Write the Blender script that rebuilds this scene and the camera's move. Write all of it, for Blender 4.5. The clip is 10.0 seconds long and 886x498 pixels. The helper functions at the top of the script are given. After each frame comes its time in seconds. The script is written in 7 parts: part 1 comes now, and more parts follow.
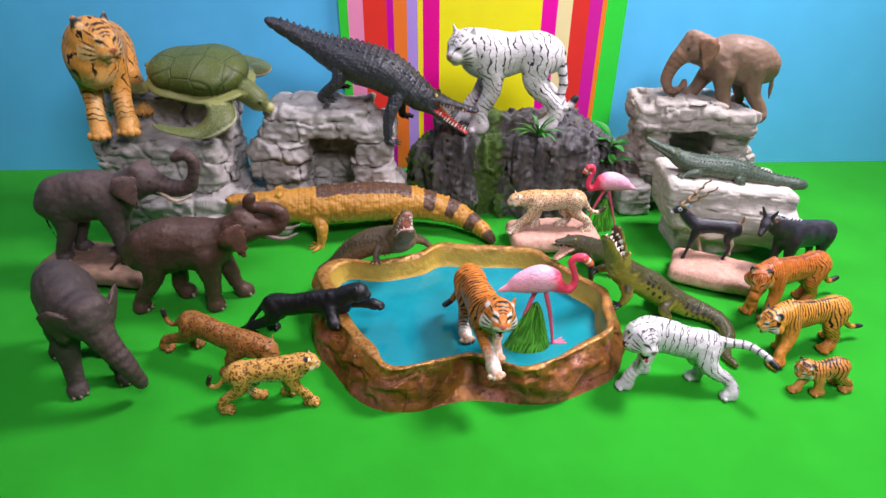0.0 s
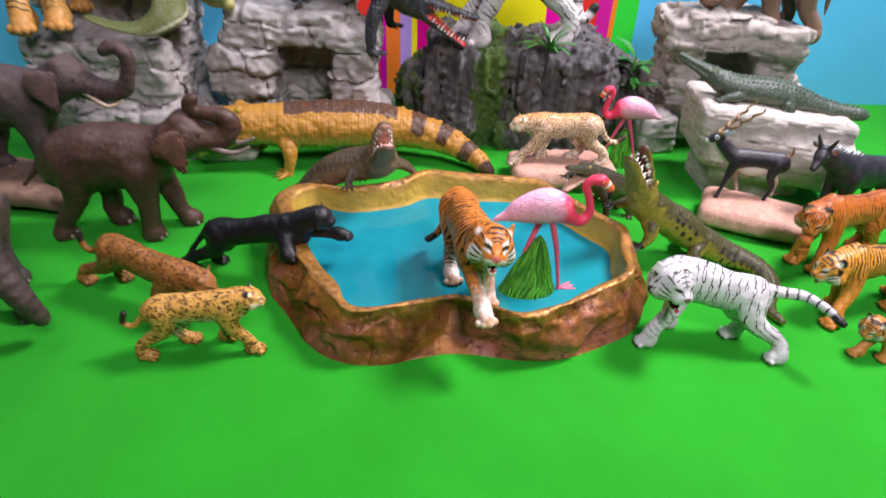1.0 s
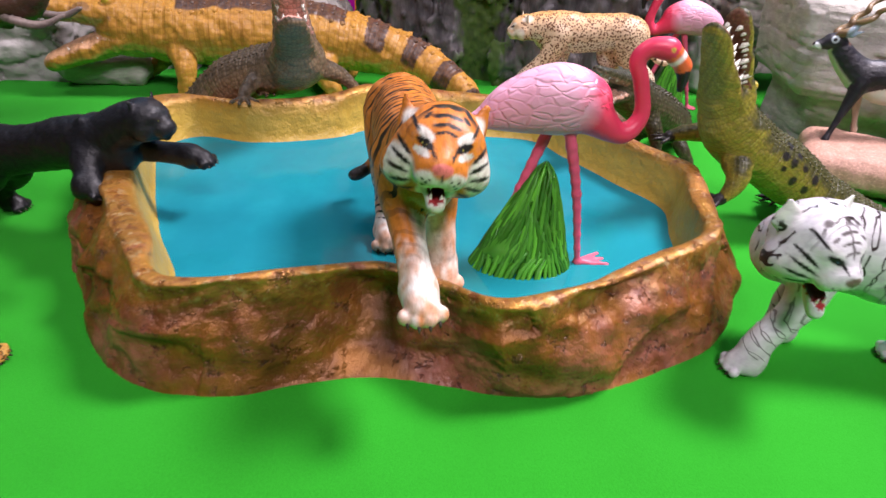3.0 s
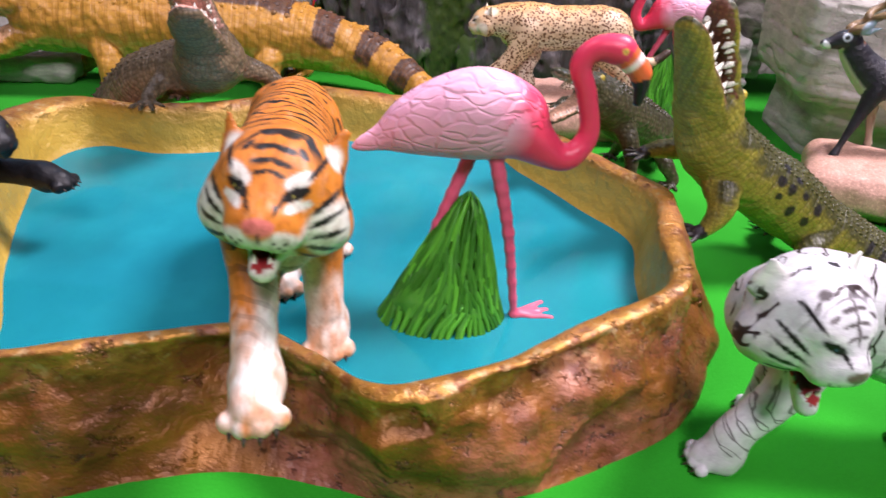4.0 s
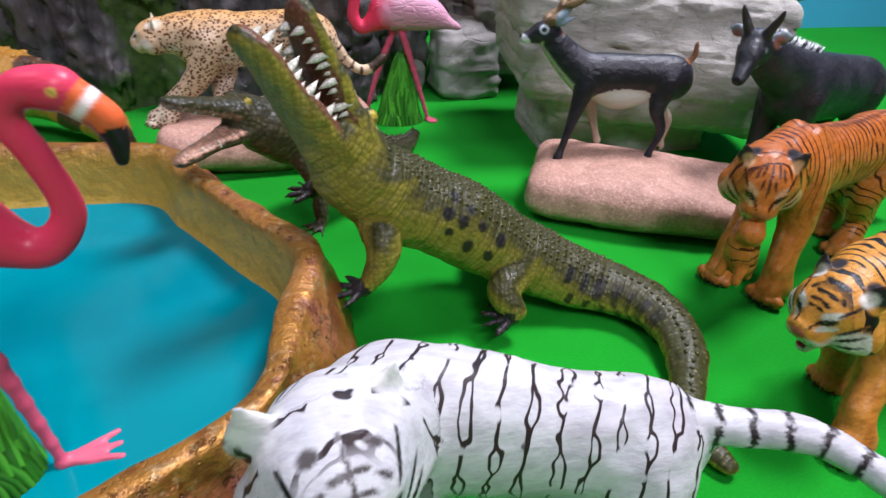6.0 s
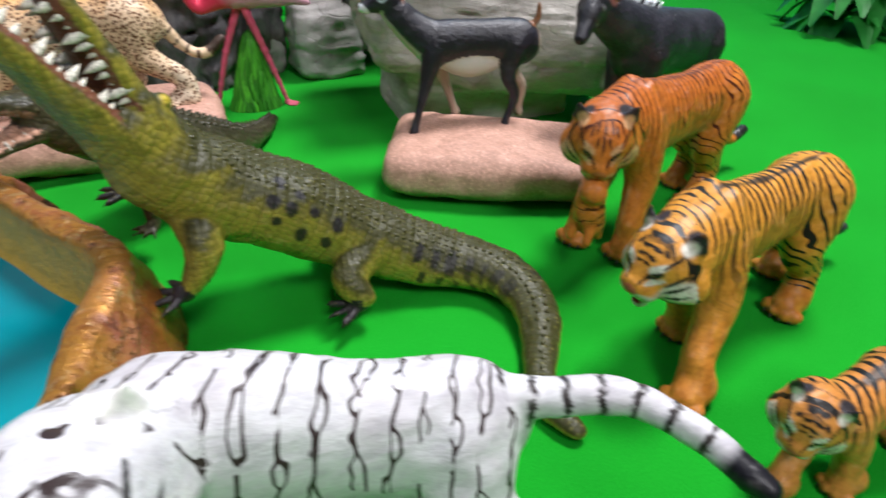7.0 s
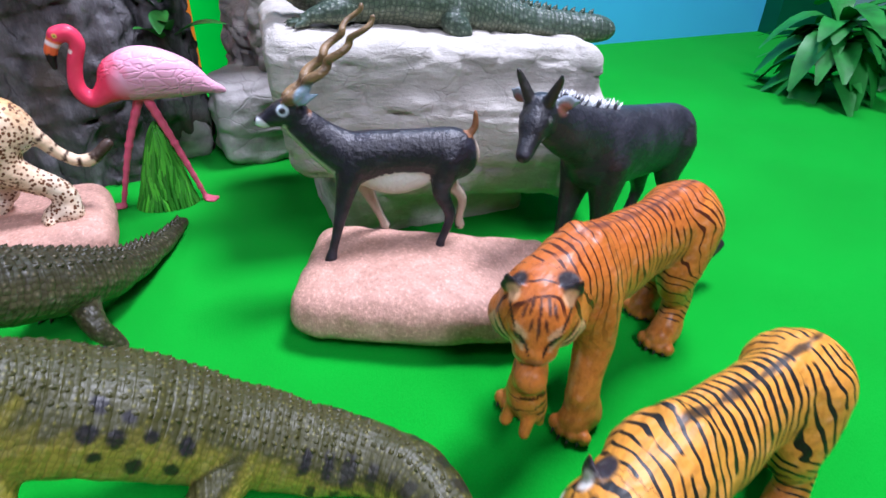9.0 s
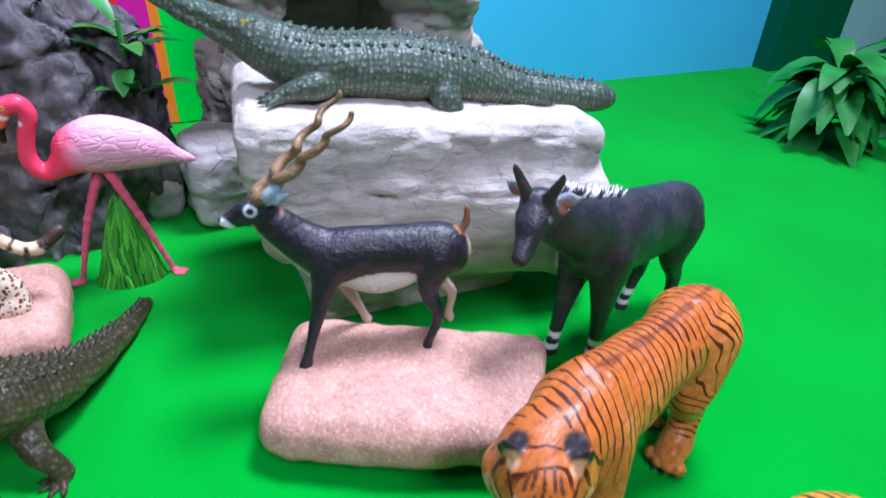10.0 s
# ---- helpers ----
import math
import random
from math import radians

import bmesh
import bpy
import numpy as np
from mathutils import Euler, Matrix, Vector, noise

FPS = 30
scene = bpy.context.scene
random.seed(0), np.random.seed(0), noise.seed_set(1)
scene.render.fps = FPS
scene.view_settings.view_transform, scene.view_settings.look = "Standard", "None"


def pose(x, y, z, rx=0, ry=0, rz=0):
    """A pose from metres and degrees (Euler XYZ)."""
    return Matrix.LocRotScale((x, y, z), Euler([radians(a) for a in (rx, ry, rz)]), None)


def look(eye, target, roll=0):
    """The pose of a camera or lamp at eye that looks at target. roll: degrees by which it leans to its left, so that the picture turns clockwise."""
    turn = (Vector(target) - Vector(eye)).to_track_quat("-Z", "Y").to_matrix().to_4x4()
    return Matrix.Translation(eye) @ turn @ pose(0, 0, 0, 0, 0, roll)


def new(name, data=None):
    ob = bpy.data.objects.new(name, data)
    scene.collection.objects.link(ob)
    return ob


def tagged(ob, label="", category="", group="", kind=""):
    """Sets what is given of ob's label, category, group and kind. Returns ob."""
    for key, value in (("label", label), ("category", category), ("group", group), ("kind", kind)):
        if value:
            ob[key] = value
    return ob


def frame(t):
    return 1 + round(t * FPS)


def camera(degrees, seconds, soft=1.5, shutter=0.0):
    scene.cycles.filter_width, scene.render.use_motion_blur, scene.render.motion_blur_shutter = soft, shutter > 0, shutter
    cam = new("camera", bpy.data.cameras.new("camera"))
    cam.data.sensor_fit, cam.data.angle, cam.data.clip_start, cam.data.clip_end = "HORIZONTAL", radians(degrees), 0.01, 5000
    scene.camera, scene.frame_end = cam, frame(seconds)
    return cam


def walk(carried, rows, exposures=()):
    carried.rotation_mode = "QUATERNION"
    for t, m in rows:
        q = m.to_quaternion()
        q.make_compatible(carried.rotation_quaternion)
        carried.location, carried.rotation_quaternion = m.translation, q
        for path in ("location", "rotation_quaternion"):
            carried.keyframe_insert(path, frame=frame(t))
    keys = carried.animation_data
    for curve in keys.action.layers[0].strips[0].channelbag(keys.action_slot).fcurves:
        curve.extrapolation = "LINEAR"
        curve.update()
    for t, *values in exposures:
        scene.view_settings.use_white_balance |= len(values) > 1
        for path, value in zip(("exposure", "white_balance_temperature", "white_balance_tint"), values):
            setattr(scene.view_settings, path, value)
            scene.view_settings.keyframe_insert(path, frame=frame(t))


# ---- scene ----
cam = camera(73.2, 10.0, shutter=0.4)
PATH = [
    (0, (-0.010, -0.458, 0.370), (-0.059, 1.263, -0.648), 0.6),
    (0.5, (-0.008, -0.430, 0.340), (-0.057, 1.269, -0.715), 1.7),
    (1, (0.003, -0.385, 0.287), (-0.047, 1.275, -0.827), 2.3),
    (1.5, (0.015, -0.343, 0.241), (-0.026, 1.290, -0.913), 2.9),
    (2, (0.0205, -0.298, 0.2015), (-0.008, 1.326, -0.966), 3.8),
    (2.2, (0.026, -0.285, 0.187), (-0.020, 1.360, -0.953), 3.6),
    (3.3, (0.037, -0.215, 0.149), (-0.067, 1.458, -0.944), 3.3),
    (3.5, (0.040, -0.202, 0.147), (-0.061, 1.457, -0.964), 3.8),
    (4, (0.067, -0.181, 0.144), (-0.061, 1.478, -0.966), 3.1),
    (4.5, (0.093, -0.182, 0.132), (-0.031, 1.480, -0.973), 2.5),
    (5, (0.135, -0.176, 0.127), (0.123, 1.495, -0.972), 2.9),
    (5.5, (0.150, -0.146, 0.136), (0.295, 1.518, -0.964), 3.4),
    (5.7, (0.151, -0.134, 0.138), (0.344, 1.530, -0.956), 3.1),
    (6.8, (0.170, -0.119, 0.135), (0.609, 1.474, -0.993), 1.4),
    (7, (0.180, -0.121, 0.133), (0.681, 1.445, -1.006), 1.6),
    (7.5, (0.206, -0.129, 0.130), (0.783, 1.406, -1.015), 1.4),
    (8, (0.224, -0.122, 0.130), (0.821, 1.395, -1.029), 2.1),
    (8.5, (0.220, -0.095, 0.145), (0.796, 1.466, -0.965), 1.9),
    (9, (0.221, -0.069, 0.149), (0.773, 1.523, -0.928), 1.9),
    (9.5, (0.230, -0.049, 0.152), (0.803, 1.547, -0.908), 2.8),
    (10, (0.232, -0.035, 0.165), (0.824, 1.561, -0.884), 2.7),
]
EXPOSURES = [(0.0, 0.0, 6300, 28), (2.2, 0.0, 6400, 27), (3.5, 0.05, 6350, 33), (4.5, 0.0, 6250, 31), (5.0, -0.2, 6050, 25), (5.5, -0.5, 5750, 25),
             (7.0, -0.35, 6200, 14), (8.0, -0.35, 6050, 14), (9.0, -0.1, 5450, 24), (10.0, -0.05, 5250, 26)]
walk(cam, [(t, look(eye, target, roll)) for t, eye, target, roll in PATH], EXPOSURES)

# ------------------------------------------------------------------ light
world = bpy.data.worlds.new("room_air")
scene.world = world
world.use_nodes = True
world.node_tree.nodes["Background"].inputs[0].default_value = (0.9, 0.95, 1.0, 1)
world.node_tree.nodes["Background"].inputs[1].default_value = 0.01


def area_lamp(name, eye, target, wide, high, watts, colour, label, spread=180):
    lamp = bpy.data.lights.new(name, "AREA")
    lamp.shape, lamp.size, lamp.size_y, lamp.energy, lamp.color = "RECTANGLE", wide, high, watts, colour
    lamp.spread = radians(spread)
    ob = new(name, lamp)
    ob.matrix_world = look(eye, target)
    return tagged(ob, label, "lamp", kind="structure")


area_lamp("studio_lamp_key", (0.58, 0.24, 0.98), (0.08, 0.04, 0.0), 0.24, 0.24, 9.0, (1.0, 0.98, 0.95), "white soft lamp on the right of the display table", 120)
area_lamp("studio_lamp_fill", (-0.58, 0.0, 1.20), (-0.25, 0.42, 0.20), 0.40, 0.40, 2.2, (0.95, 0.97, 1.0), "white soft lamp on the left of the display table", 110)
area_lamp("ceiling_light", (0.36, -0.74, 1.02), (0.12, 0.12, 0.04), 0.36, 0.30, 6.8, (1.0, 0.98, 0.95), "white ceiling lamp over the display table", 140)

# ------------------------------------------------------------------ materials


class Nodes:
    """Short hand for a node material."""

    def __init__(self, name):
        self.mat = bpy.data.materials.new(name)
        self.mat.use_nodes = True
        self.tree = self.mat.node_tree
        self.bsdf = self.tree.nodes["Principled BSDF"]
        self.coord = self.tree.nodes.new("ShaderNodeTexCoord").outputs["Object"]

    def link(self, a, b):
        self.tree.links.new(a, b)

    def put(self, socket, value):
        if isinstance(value, bpy.types.NodeSocket):
            self.link(value, socket)
        elif isinstance(value, tuple) and len(value) == 3 and socket.type == "RGBA":
            socket.default_value = (*value, 1)
        else:
            socket.default_value = value

    def math(self, op, a, b=0.0, c=0.0):
        n = self.tree.nodes.new("ShaderNodeMath")
        n.operation = op
        for s, v in zip(n.inputs, (a, b, c)):
            self.put(s, v)
        return n.outputs[0]

    def smooth(self, x, lo, hi):
        n = self.tree.nodes.new("ShaderNodeMapRange")
        n.interpolation_type = "SMOOTHSTEP"
        self.put(n.inputs[0], x)
        n.inputs[1].default_value, n.inputs[2].default_value = lo, hi
        return n.outputs[0]

    def noise(self, scale, detail=3.0, rough=0.55, vector=None, stretch=None):
        n = self.tree.nodes.new("ShaderNodeTexNoise")
        n.inputs["Scale"].default_value, n.inputs["Detail"].default_value, n.inputs["Roughness"].default_value = scale, detail, rough
        v = vector or self.coord
        if stretch:
            m = self.tree.nodes.new("ShaderNodeMapping")
            m.inputs["Scale"].default_value = stretch
            self.link(v, m.inputs[0])
            v = m.outputs[0]
        self.link(v, n.inputs["Vector"])
        return n.outputs["Fac"]

    def cells(self, scale, feature="F1", vector=None, stretch=None, random_=1.0):
        n = self.tree.nodes.new("ShaderNodeTexVoronoi")
        n.feature = feature
        n.inputs["Scale"].default_value = scale
        n.inputs["Randomness"].default_value = random_
        v = vector or self.coord
        if stretch:
            m = self.tree.nodes.new("ShaderNodeMapping")
            m.inputs["Scale"].default_value = stretch
            self.link(v, m.inputs[0])
            v = m.outputs[0]
        self.link(v, n.inputs["Vector"])
        return n.outputs["Distance"]

    def mix(self, fac, a, b, blend="MIX"):
        n = self.tree.nodes.new("ShaderNodeMix")
        n.data_type, n.blend_type = "RGBA", blend
        self.put(n.inputs[0], fac)
        self.put(n.inputs[6], a)
        self.put(n.inputs[7], b)
        return n.outputs[2]

    def attr(self, name, colour=False):
        n = self.tree.nodes.new("ShaderNodeAttribute")
        n.attribute_name = name
        return n.outputs["Color"] if colour else n.outputs["Fac"]

    def bump(self, height, strength, distance=0.001):
        n = self.tree.nodes.new("ShaderNodeBump")
        n.inputs["Strength"].default_value, n.inputs["Distance"].default_value = strength, distance
        self.link(height, n.inputs["Height"])
        if self.bsdf.inputs["Normal"].is_linked:
            self.link(self.bsdf.inputs["Normal"].links[0].from_socket, n.inputs["Normal"])
        self.link(n.outputs[0], self.bsdf.inputs["Normal"])

    def done(self, colour, rough=0.5, metal=0.0, spec=0.5, coat=0.0):
        self.put(self.bsdf.inputs["Base Color"], colour)
        self.put(self.bsdf.inputs["Roughness"], rough)
        self.put(self.bsdf.inputs["Metallic"], metal)
        self.put(self.bsdf.inputs["Specular IOR Level"], spec)
        self.put(self.bsdf.inputs["Coat Weight"], coat)
        return self.mat


def plain_mat(name, colour, rough=0.6, grain=60.0, amount=0.12, relief=0.25, spec=0.4):
    n = Nodes(name)
    f = n.smooth(n.noise(grain, 4), 0.3, 0.7)
    g = n.smooth(n.noise(grain / 7, 3), 0.3, 0.7)
    dark = tuple(c * (1 - amount * 2) for c in colour)
    light = tuple(min(1, c * (1 + amount)) for c in colour)
    c = n.mix(f, n.mix(g, dark, colour), light)
    n.bump(n.noise(grain * 3, 4), relief, 0.0006)
    return n.done(c, rough, spec=spec)


def felt_mat():
    n = Nodes("green_felt")
    fine = n.noise(1300, 4, 0.75)
    broad = n.noise(9, 4)
    c = n.mix(n.smooth(broad, 0.25, 0.75), (0.003, 0.235, 0.008), (0.004, 0.305, 0.012))
    c = n.mix(n.math("MULTIPLY", n.smooth(fine, 0.38, 0.64), 0.4), c, (0.008, 0.38, 0.016))
    n.bump(fine, 0.55, 0.0006)
    n.bump(n.noise(22, 3), 0.25, 0.004)
    n.bsdf.inputs["Sheen Weight"].default_value = 0.04
    return n.done(c, 0.95, spec=0.15)


def figure_mat(name, pattern="plain", dark=(0.012, 0.010, 0.009), rough=0.42, pitch=0.8, size=1.0, second=(0.3, 0.12, 0.03), fur=0.35, worn=1.0, gloss=0.3, wash=0.30, dry=0.07, knob=1.0):
    """Painted toy vinyl: the brush colours come with the mesh, the marking from a pattern."""
    n = Nodes(name)
    base = n.attr("paint", True)
    wear = n.noise(90, 4, 0.6)
    base = n.mix(n.math("MULTIPLY", n.smooth(wear, 0.45, 0.8), 0.18 * worn), base, (0.02, 0.013, 0.008), "MIX")
    base = n.mix(n.math("MULTIPLY", n.smooth(n.noise(340, 3), 0.5, 0.8), 0.08 * worn), base, (0.9, 0.85, 0.8), "MIX")
    mask = n.attr("marks")
    if pattern in ("stripes", "loops", "rosettes", "spots"):
        stroke = n.smooth(n.noise(620, 3, 0.6, stretch=(0.3, 1, 0.7)), 0.42, 0.68)
        base = n.mix(n.math("MULTIPLY", stroke, 0.55), base, (0.72, 0.70, 0.74) if pattern == "loops" else (0.58, 0.50, 0.44), "MULTIPLY")
    if pattern == "stripes":
        bend = n.math("MULTIPLY", n.math("SUBTRACT", n.noise(75, 2, 0.5), 0.5), 2.1)
        s = n.math("ADD", n.math("DIVIDE", n.attr("along"), pitch), bend)
        tri = n.math("MULTIPLY", n.math("ABSOLUTE", n.math("SUBTRACT", n.math("FRACT", s), 0.5)), 2.0)
        width = n.math("ADD", n.math("MULTIPLY", n.noise(70, 1), 0.75), -0.10 + 0.16 * (size - 1))
        ink = n.math("MULTIPLY", n.smooth(n.math("SUBTRACT", width, tri), 0.0, 0.07), n.smooth(n.noise(105, 1), 0.32, 0.38))
        c = n.mix(n.math("MULTIPLY", ink, mask), base, dark)
        n.bump(n.noise(480, 3, 0.6, stretch=(0.35, 1, 1)), fur, 0.0005)
    elif pattern == "loops":
        # thin upright lines that open into narrow loops and break off
        sway = n.math("MULTIPLY", n.math("SUBTRACT", n.noise(70, 2, 0.5), 0.5), 1.1)
        lane = n.math("ADD", n.math("DIVIDE", n.attr("along"), pitch), sway)
        off = n.math("ABSOLUTE", n.math("SUBTRACT", n.math("FRACT", lane), 0.5))
        gape = n.math("MULTIPLY", n.smooth(n.noise(135, 1), 0.47, 0.66), 0.20)
        broad = n.math("ADD", 0.035, n.math("MULTIPLY", n.noise(190, 1), 0.07))
        ink = n.math("SUBTRACT", broad, n.math("ABSOLUTE", n.math("SUBTRACT", off, gape)))
        ink = n.math("MULTIPLY", n.smooth(ink, 0.0, 0.03), n.smooth(n.noise(125, 1), 0.37, 0.42))
        base = n.mix(n.math("MULTIPLY", n.smooth(n.noise(55, 4, 0.65), 0.42, 0.7), 0.6), base, second, "MULTIPLY")
        c = n.mix(n.math("MULTIPLY", ink, mask), base, dark)
        n.bump(n.noise(480, 3, 0.6, stretch=(0.35, 1, 1)), fur, 0.0005)
    elif pattern in ("rosettes", "spots"):
        d = n.cells(150 / size, "F1")
        edge = n.math("MULTIPLY", n.math("SUBTRACT", n.noise(500, 2), 0.5), 0.35)
        d = n.math("ADD", d, edge)
        if pattern == "spots":
            m = n.math("MULTIPLY", n.math("SUBTRACT", 1.0, n.smooth(d, 0.37, 0.45)), mask)
            c = n.mix(m, base, dark)
        else:
            inner = n.math("MULTIPLY", n.math("SUBTRACT", 1.0, n.smooth(d, 0.24, 0.33)), mask)
            ring = n.math("MULTIPLY", n.math("SUBTRACT", 1.0, n.smooth(d, 0.46, 0.54)), mask)
            gaps = n.smooth(n.noise(260, 1), 0.42, 0.5)
            ring = n.math("MULTIPLY", ring, gaps)
            c = n.mix(inner, n.mix(ring, base, dark), second)
        n.bump(n.noise(600, 3), fur, 0.0004)
    elif pattern == "scales":
        skin = n.tree.nodes.new("ShaderNodeAttribute")
        skin.attribute_name = "skin"
        skin = skin.outputs["Vector"]
        edge = n.cells(1.0 / size, "DISTANCE_TO_EDGE", skin, random_=0.5)
        dome = n.math("SUBTRACT", 1.0, n.cells(1.0 / size, "F1", skin, random_=0.5))
        groove = n.smooth(edge, 0.0, 0.16)
        split = n.tree.nodes.new("ShaderNodeSeparateXYZ")
        n.link(skin, split.inputs[0])
        rows = n.smooth(n.math("SINE", n.math("MULTIPLY", split.outputs[0], 2.9 / size)), -0.9, -0.2)
        c = n.mix(n.math("MULTIPLY", n.math("SUBTRACT", 1.0, groove), wash), base, dark)
        c = n.mix(n.math("MULTIPLY", n.smooth(dome, 0.65, 1.0), dry), c, second)
        c = n.mix(n.math("MULTIPLY", n.math("SUBTRACT", 1.0, rows), 0.15), c, dark)
        mottle = n.smooth(n.noise(130, 4, 0.65), 0.48, 0.7)
        c = n.mix(n.math("MULTIPLY", mottle, 0.35 * worn), c, dark)
        c = n.mix(n.math("MULTIPLY", mask, 0.92), c, (0.010, 0.009, 0.014))
        n.bump(rows, 0.35, 0.002 * size)
        n.bump(dome, 0.5 * knob, 0.004 * size)
        n.bump(n.noise(500, 3), 0.25, 0.0005)
    elif pattern == "hide":
        d = n.noise(520, 5, 0.7, stretch=(1, 1, 0.6))
        crease = n.smooth(n.noise(240, 5, 0.75, stretch=(0.8, 0.8, 1.2)), 0.36, 0.52)
        fold = n.noise(42, 3, 0.5, stretch=(0.9, 0.9, 1.2))
        c = n.mix(n.math("MULTIPLY", n.math("SUBTRACT", 1.0, crease), 0.25), base, dark)
        c = n.mix(n.math("MULTIPLY", n.smooth(fold, 0.5, 0.75), 0.35), c, second)
        c = n.mix(n.math("MULTIPLY", n.smooth(d, 0.55, 0.8), 0.18), c, second)
        n.bump(d, 0.35, 0.0007)
        n.bump(crease, 0.3, 0.0006)
        n.bump(fold, 0.4, 0.003)
    elif pattern == "feathers":
        warp = n.math("MULTIPLY", n.noise(90, 2), 0.006)
        moved = n.tree.nodes.new("ShaderNodeVectorMath")
        moved.operation = "ADD"
        n.link(n.coord, moved.inputs[0])
        n.link(warp, moved.inputs[1])
        grid = n.tree.nodes.new("ShaderNodeMapping")
        grid.inputs["Scale"].default_value = (125, 290, 290)
        n.link(moved.outputs[0], grid.inputs[0])
        plume = n.tree.nodes.new("ShaderNodeTexVoronoi")
        plume.inputs["Scale"].default_value, plume.inputs["Randomness"].default_value = 1.0, 0.8
        n.link(grid.outputs[0], plume.inputs["Vector"])
        ends = []
        for socket in (grid.outputs[0], plume.outputs["Position"]):
            axis = n.tree.nodes.new("ShaderNodeSeparateXYZ")
            n.link(socket, axis.inputs[0])
            ends.append(axis.outputs[0])
        tilt = n.math("SUBTRACT", ends[1], ends[0])
        c = n.mix(n.math("MULTIPLY", n.math("MULTIPLY", n.smooth(tilt, 0.05, -0.55), 0.12), mask), base, dark)
        fringe = n.smooth(n.cells(1.0, "DISTANCE_TO_EDGE", grid.outputs[0], random_=0.8), 0.0, 0.16)
        n.bump(n.math("MULTIPLY", n.math("MULTIPLY", fringe, n.math("ADD", tilt, 0.75)), mask), 0.34, 0.0012)
        n.bump(n.noise(420, 4, 0.6, stretch=(0.3, 1, 1)), 0.3, 0.0006)
    elif pattern == "shell":
        d = n.cells(36, "DISTANCE_TO_EDGE", stretch=(0.9, 0.9, 0.5), random_=0.35)
        groove = n.smooth(d, 0.0, 0.05)
        c = n.mix(n.math("MULTIPLY", n.math("MULTIPLY", n.math("SUBTRACT", 1.0, groove), mask), 0.6), base, dark)
        d2 = n.cells(260, "DISTANCE_TO_EDGE")
        flip = n.math("MULTIPLY", n.math("SUBTRACT", 1.0, n.smooth(d2, 0.02, 0.12)), n.math("SUBTRACT", 1.0, mask))
        c = n.mix(n.math("MULTIPLY", flip, 0.15), c, second)
        n.bump(n.math("MULTIPLY", groove, mask), 0.5, 0.0012)
        n.bump(n.noise(200, 4), 0.3, 0.0006)
    else:
        c = base
        n.bump(n.noise(420, 4, 0.6), fur, 0.0006)
        n.bump(n.noise(110, 2), 0.2, 0.0012)
    return n.done(c, n.math("ADD", rough - 0.08, n.math("MULTIPLY", wear, 0.2)), spec=gloss)


def rock_mat(name, light, dark, strata=(1, 1, 2.5), rough=0.8, scale=1.0, extra=None, relief=0.8, cracks=0.22):
    n = Nodes(name)
    base = n.attr("paint", True)
    a = n.noise(45 * scale, 6, 0.65, stretch=strata)
    b = n.noise(260 * scale, 5, 0.7)
    warp = n.tree.nodes.new("ShaderNodeVectorMath")
    warp.operation = "MULTIPLY_ADD"
    tex = n.tree.nodes.new("ShaderNodeTexNoise")
    tex.inputs["Scale"].default_value = 60 * scale
    n.link(n.coord, tex.inputs["Vector"])
    n.link(tex.outputs["Color"], warp.inputs[0])
    warp.inputs[1].default_value = (0.012 / scale,) * 3
    n.link(n.coord, warp.inputs[2])
    crack = n.smooth(n.cells(38 * scale, "DISTANCE_TO_EDGE", warp.outputs[0], strata), 0.0, 0.035)
    gone = n.smooth(n.noise(24 * scale, 2), 0.42, 0.62)
    crack = n.math("MAXIMUM", crack, gone)
    c = n.mix(n.smooth(a, 0.3, 0.7), dark, light)
    c = n.mix(n.math("MULTIPLY", n.smooth(b, 0.45, 0.75), 0.35), c, dark)
    if extra:
        c = n.mix(n.smooth(n.noise(14 * scale, 4), 0.52, 0.72), c, extra)
    c = n.mix(n.math("MULTIPLY", n.math("SUBTRACT", 1.0, crack), cracks), c, tuple(x * 0.35 for x in dark))
    if scale > 3:
        speck = n.noise(800, 3, 0.75)
        c = n.mix(n.math("MULTIPLY", n.smooth(speck, 0.55, 0.63), 0.6), c, tuple(min(1, x * 1.45) for x in light))
        c = n.mix(n.math("MULTIPLY", n.smooth(speck, 0.44, 0.34), 0.5), c, tuple(x * 0.5 for x in dark))
    c = n.mix(n.attr("marks"), c, base)
    n.bump(crack, 2.0 * cracks * relief, 0.0012)
    n.bump(a, 0.6 * relief, 0.003)
    n.bump(b, 0.5 * relief, 0.0012)
    return n.done(c, rough, spec=0.3)


FELT = felt_mat()
WALL_BLUE = plain_mat("blue_card", (0.085, 0.50, 0.86), 0.7, 14.0, 0.03, 0.08, 0.2)
ROOM_WHITE = plain_mat("room_paint", (0.10, 0.098, 0.095), 0.85, 12.0, 0.03, 0.1, 0.2)
DARK_GREEN = plain_mat("dark_green_card", (0.0, 0.10, 0.045), 0.6, 20.0, 0.05, 0.1, 0.3)
PALE_BLUE = plain_mat("pale_blue_card", (0.42, 0.68, 0.78), 0.6, 14.0, 0.04, 0.1, 0.3)
TIGER = figure_mat("tiger_paint", "stripes", pitch=0.44, size=1.25)
TIGER_DENSE = figure_mat("tiger_paint_dense", "stripes", pitch=0.31, size=1.65, fur=0.7)
TIGER_FINE = figure_mat("tiger_paint_fine", "stripes", (0.07, 0.016, 0.006), pitch=0.33, rough=0.36, size=0.9, fur=0.6)
TIGER_BIG = figure_mat("tiger_paint_sparse", "stripes", pitch=0.85, rough=0.45, size=0.6)
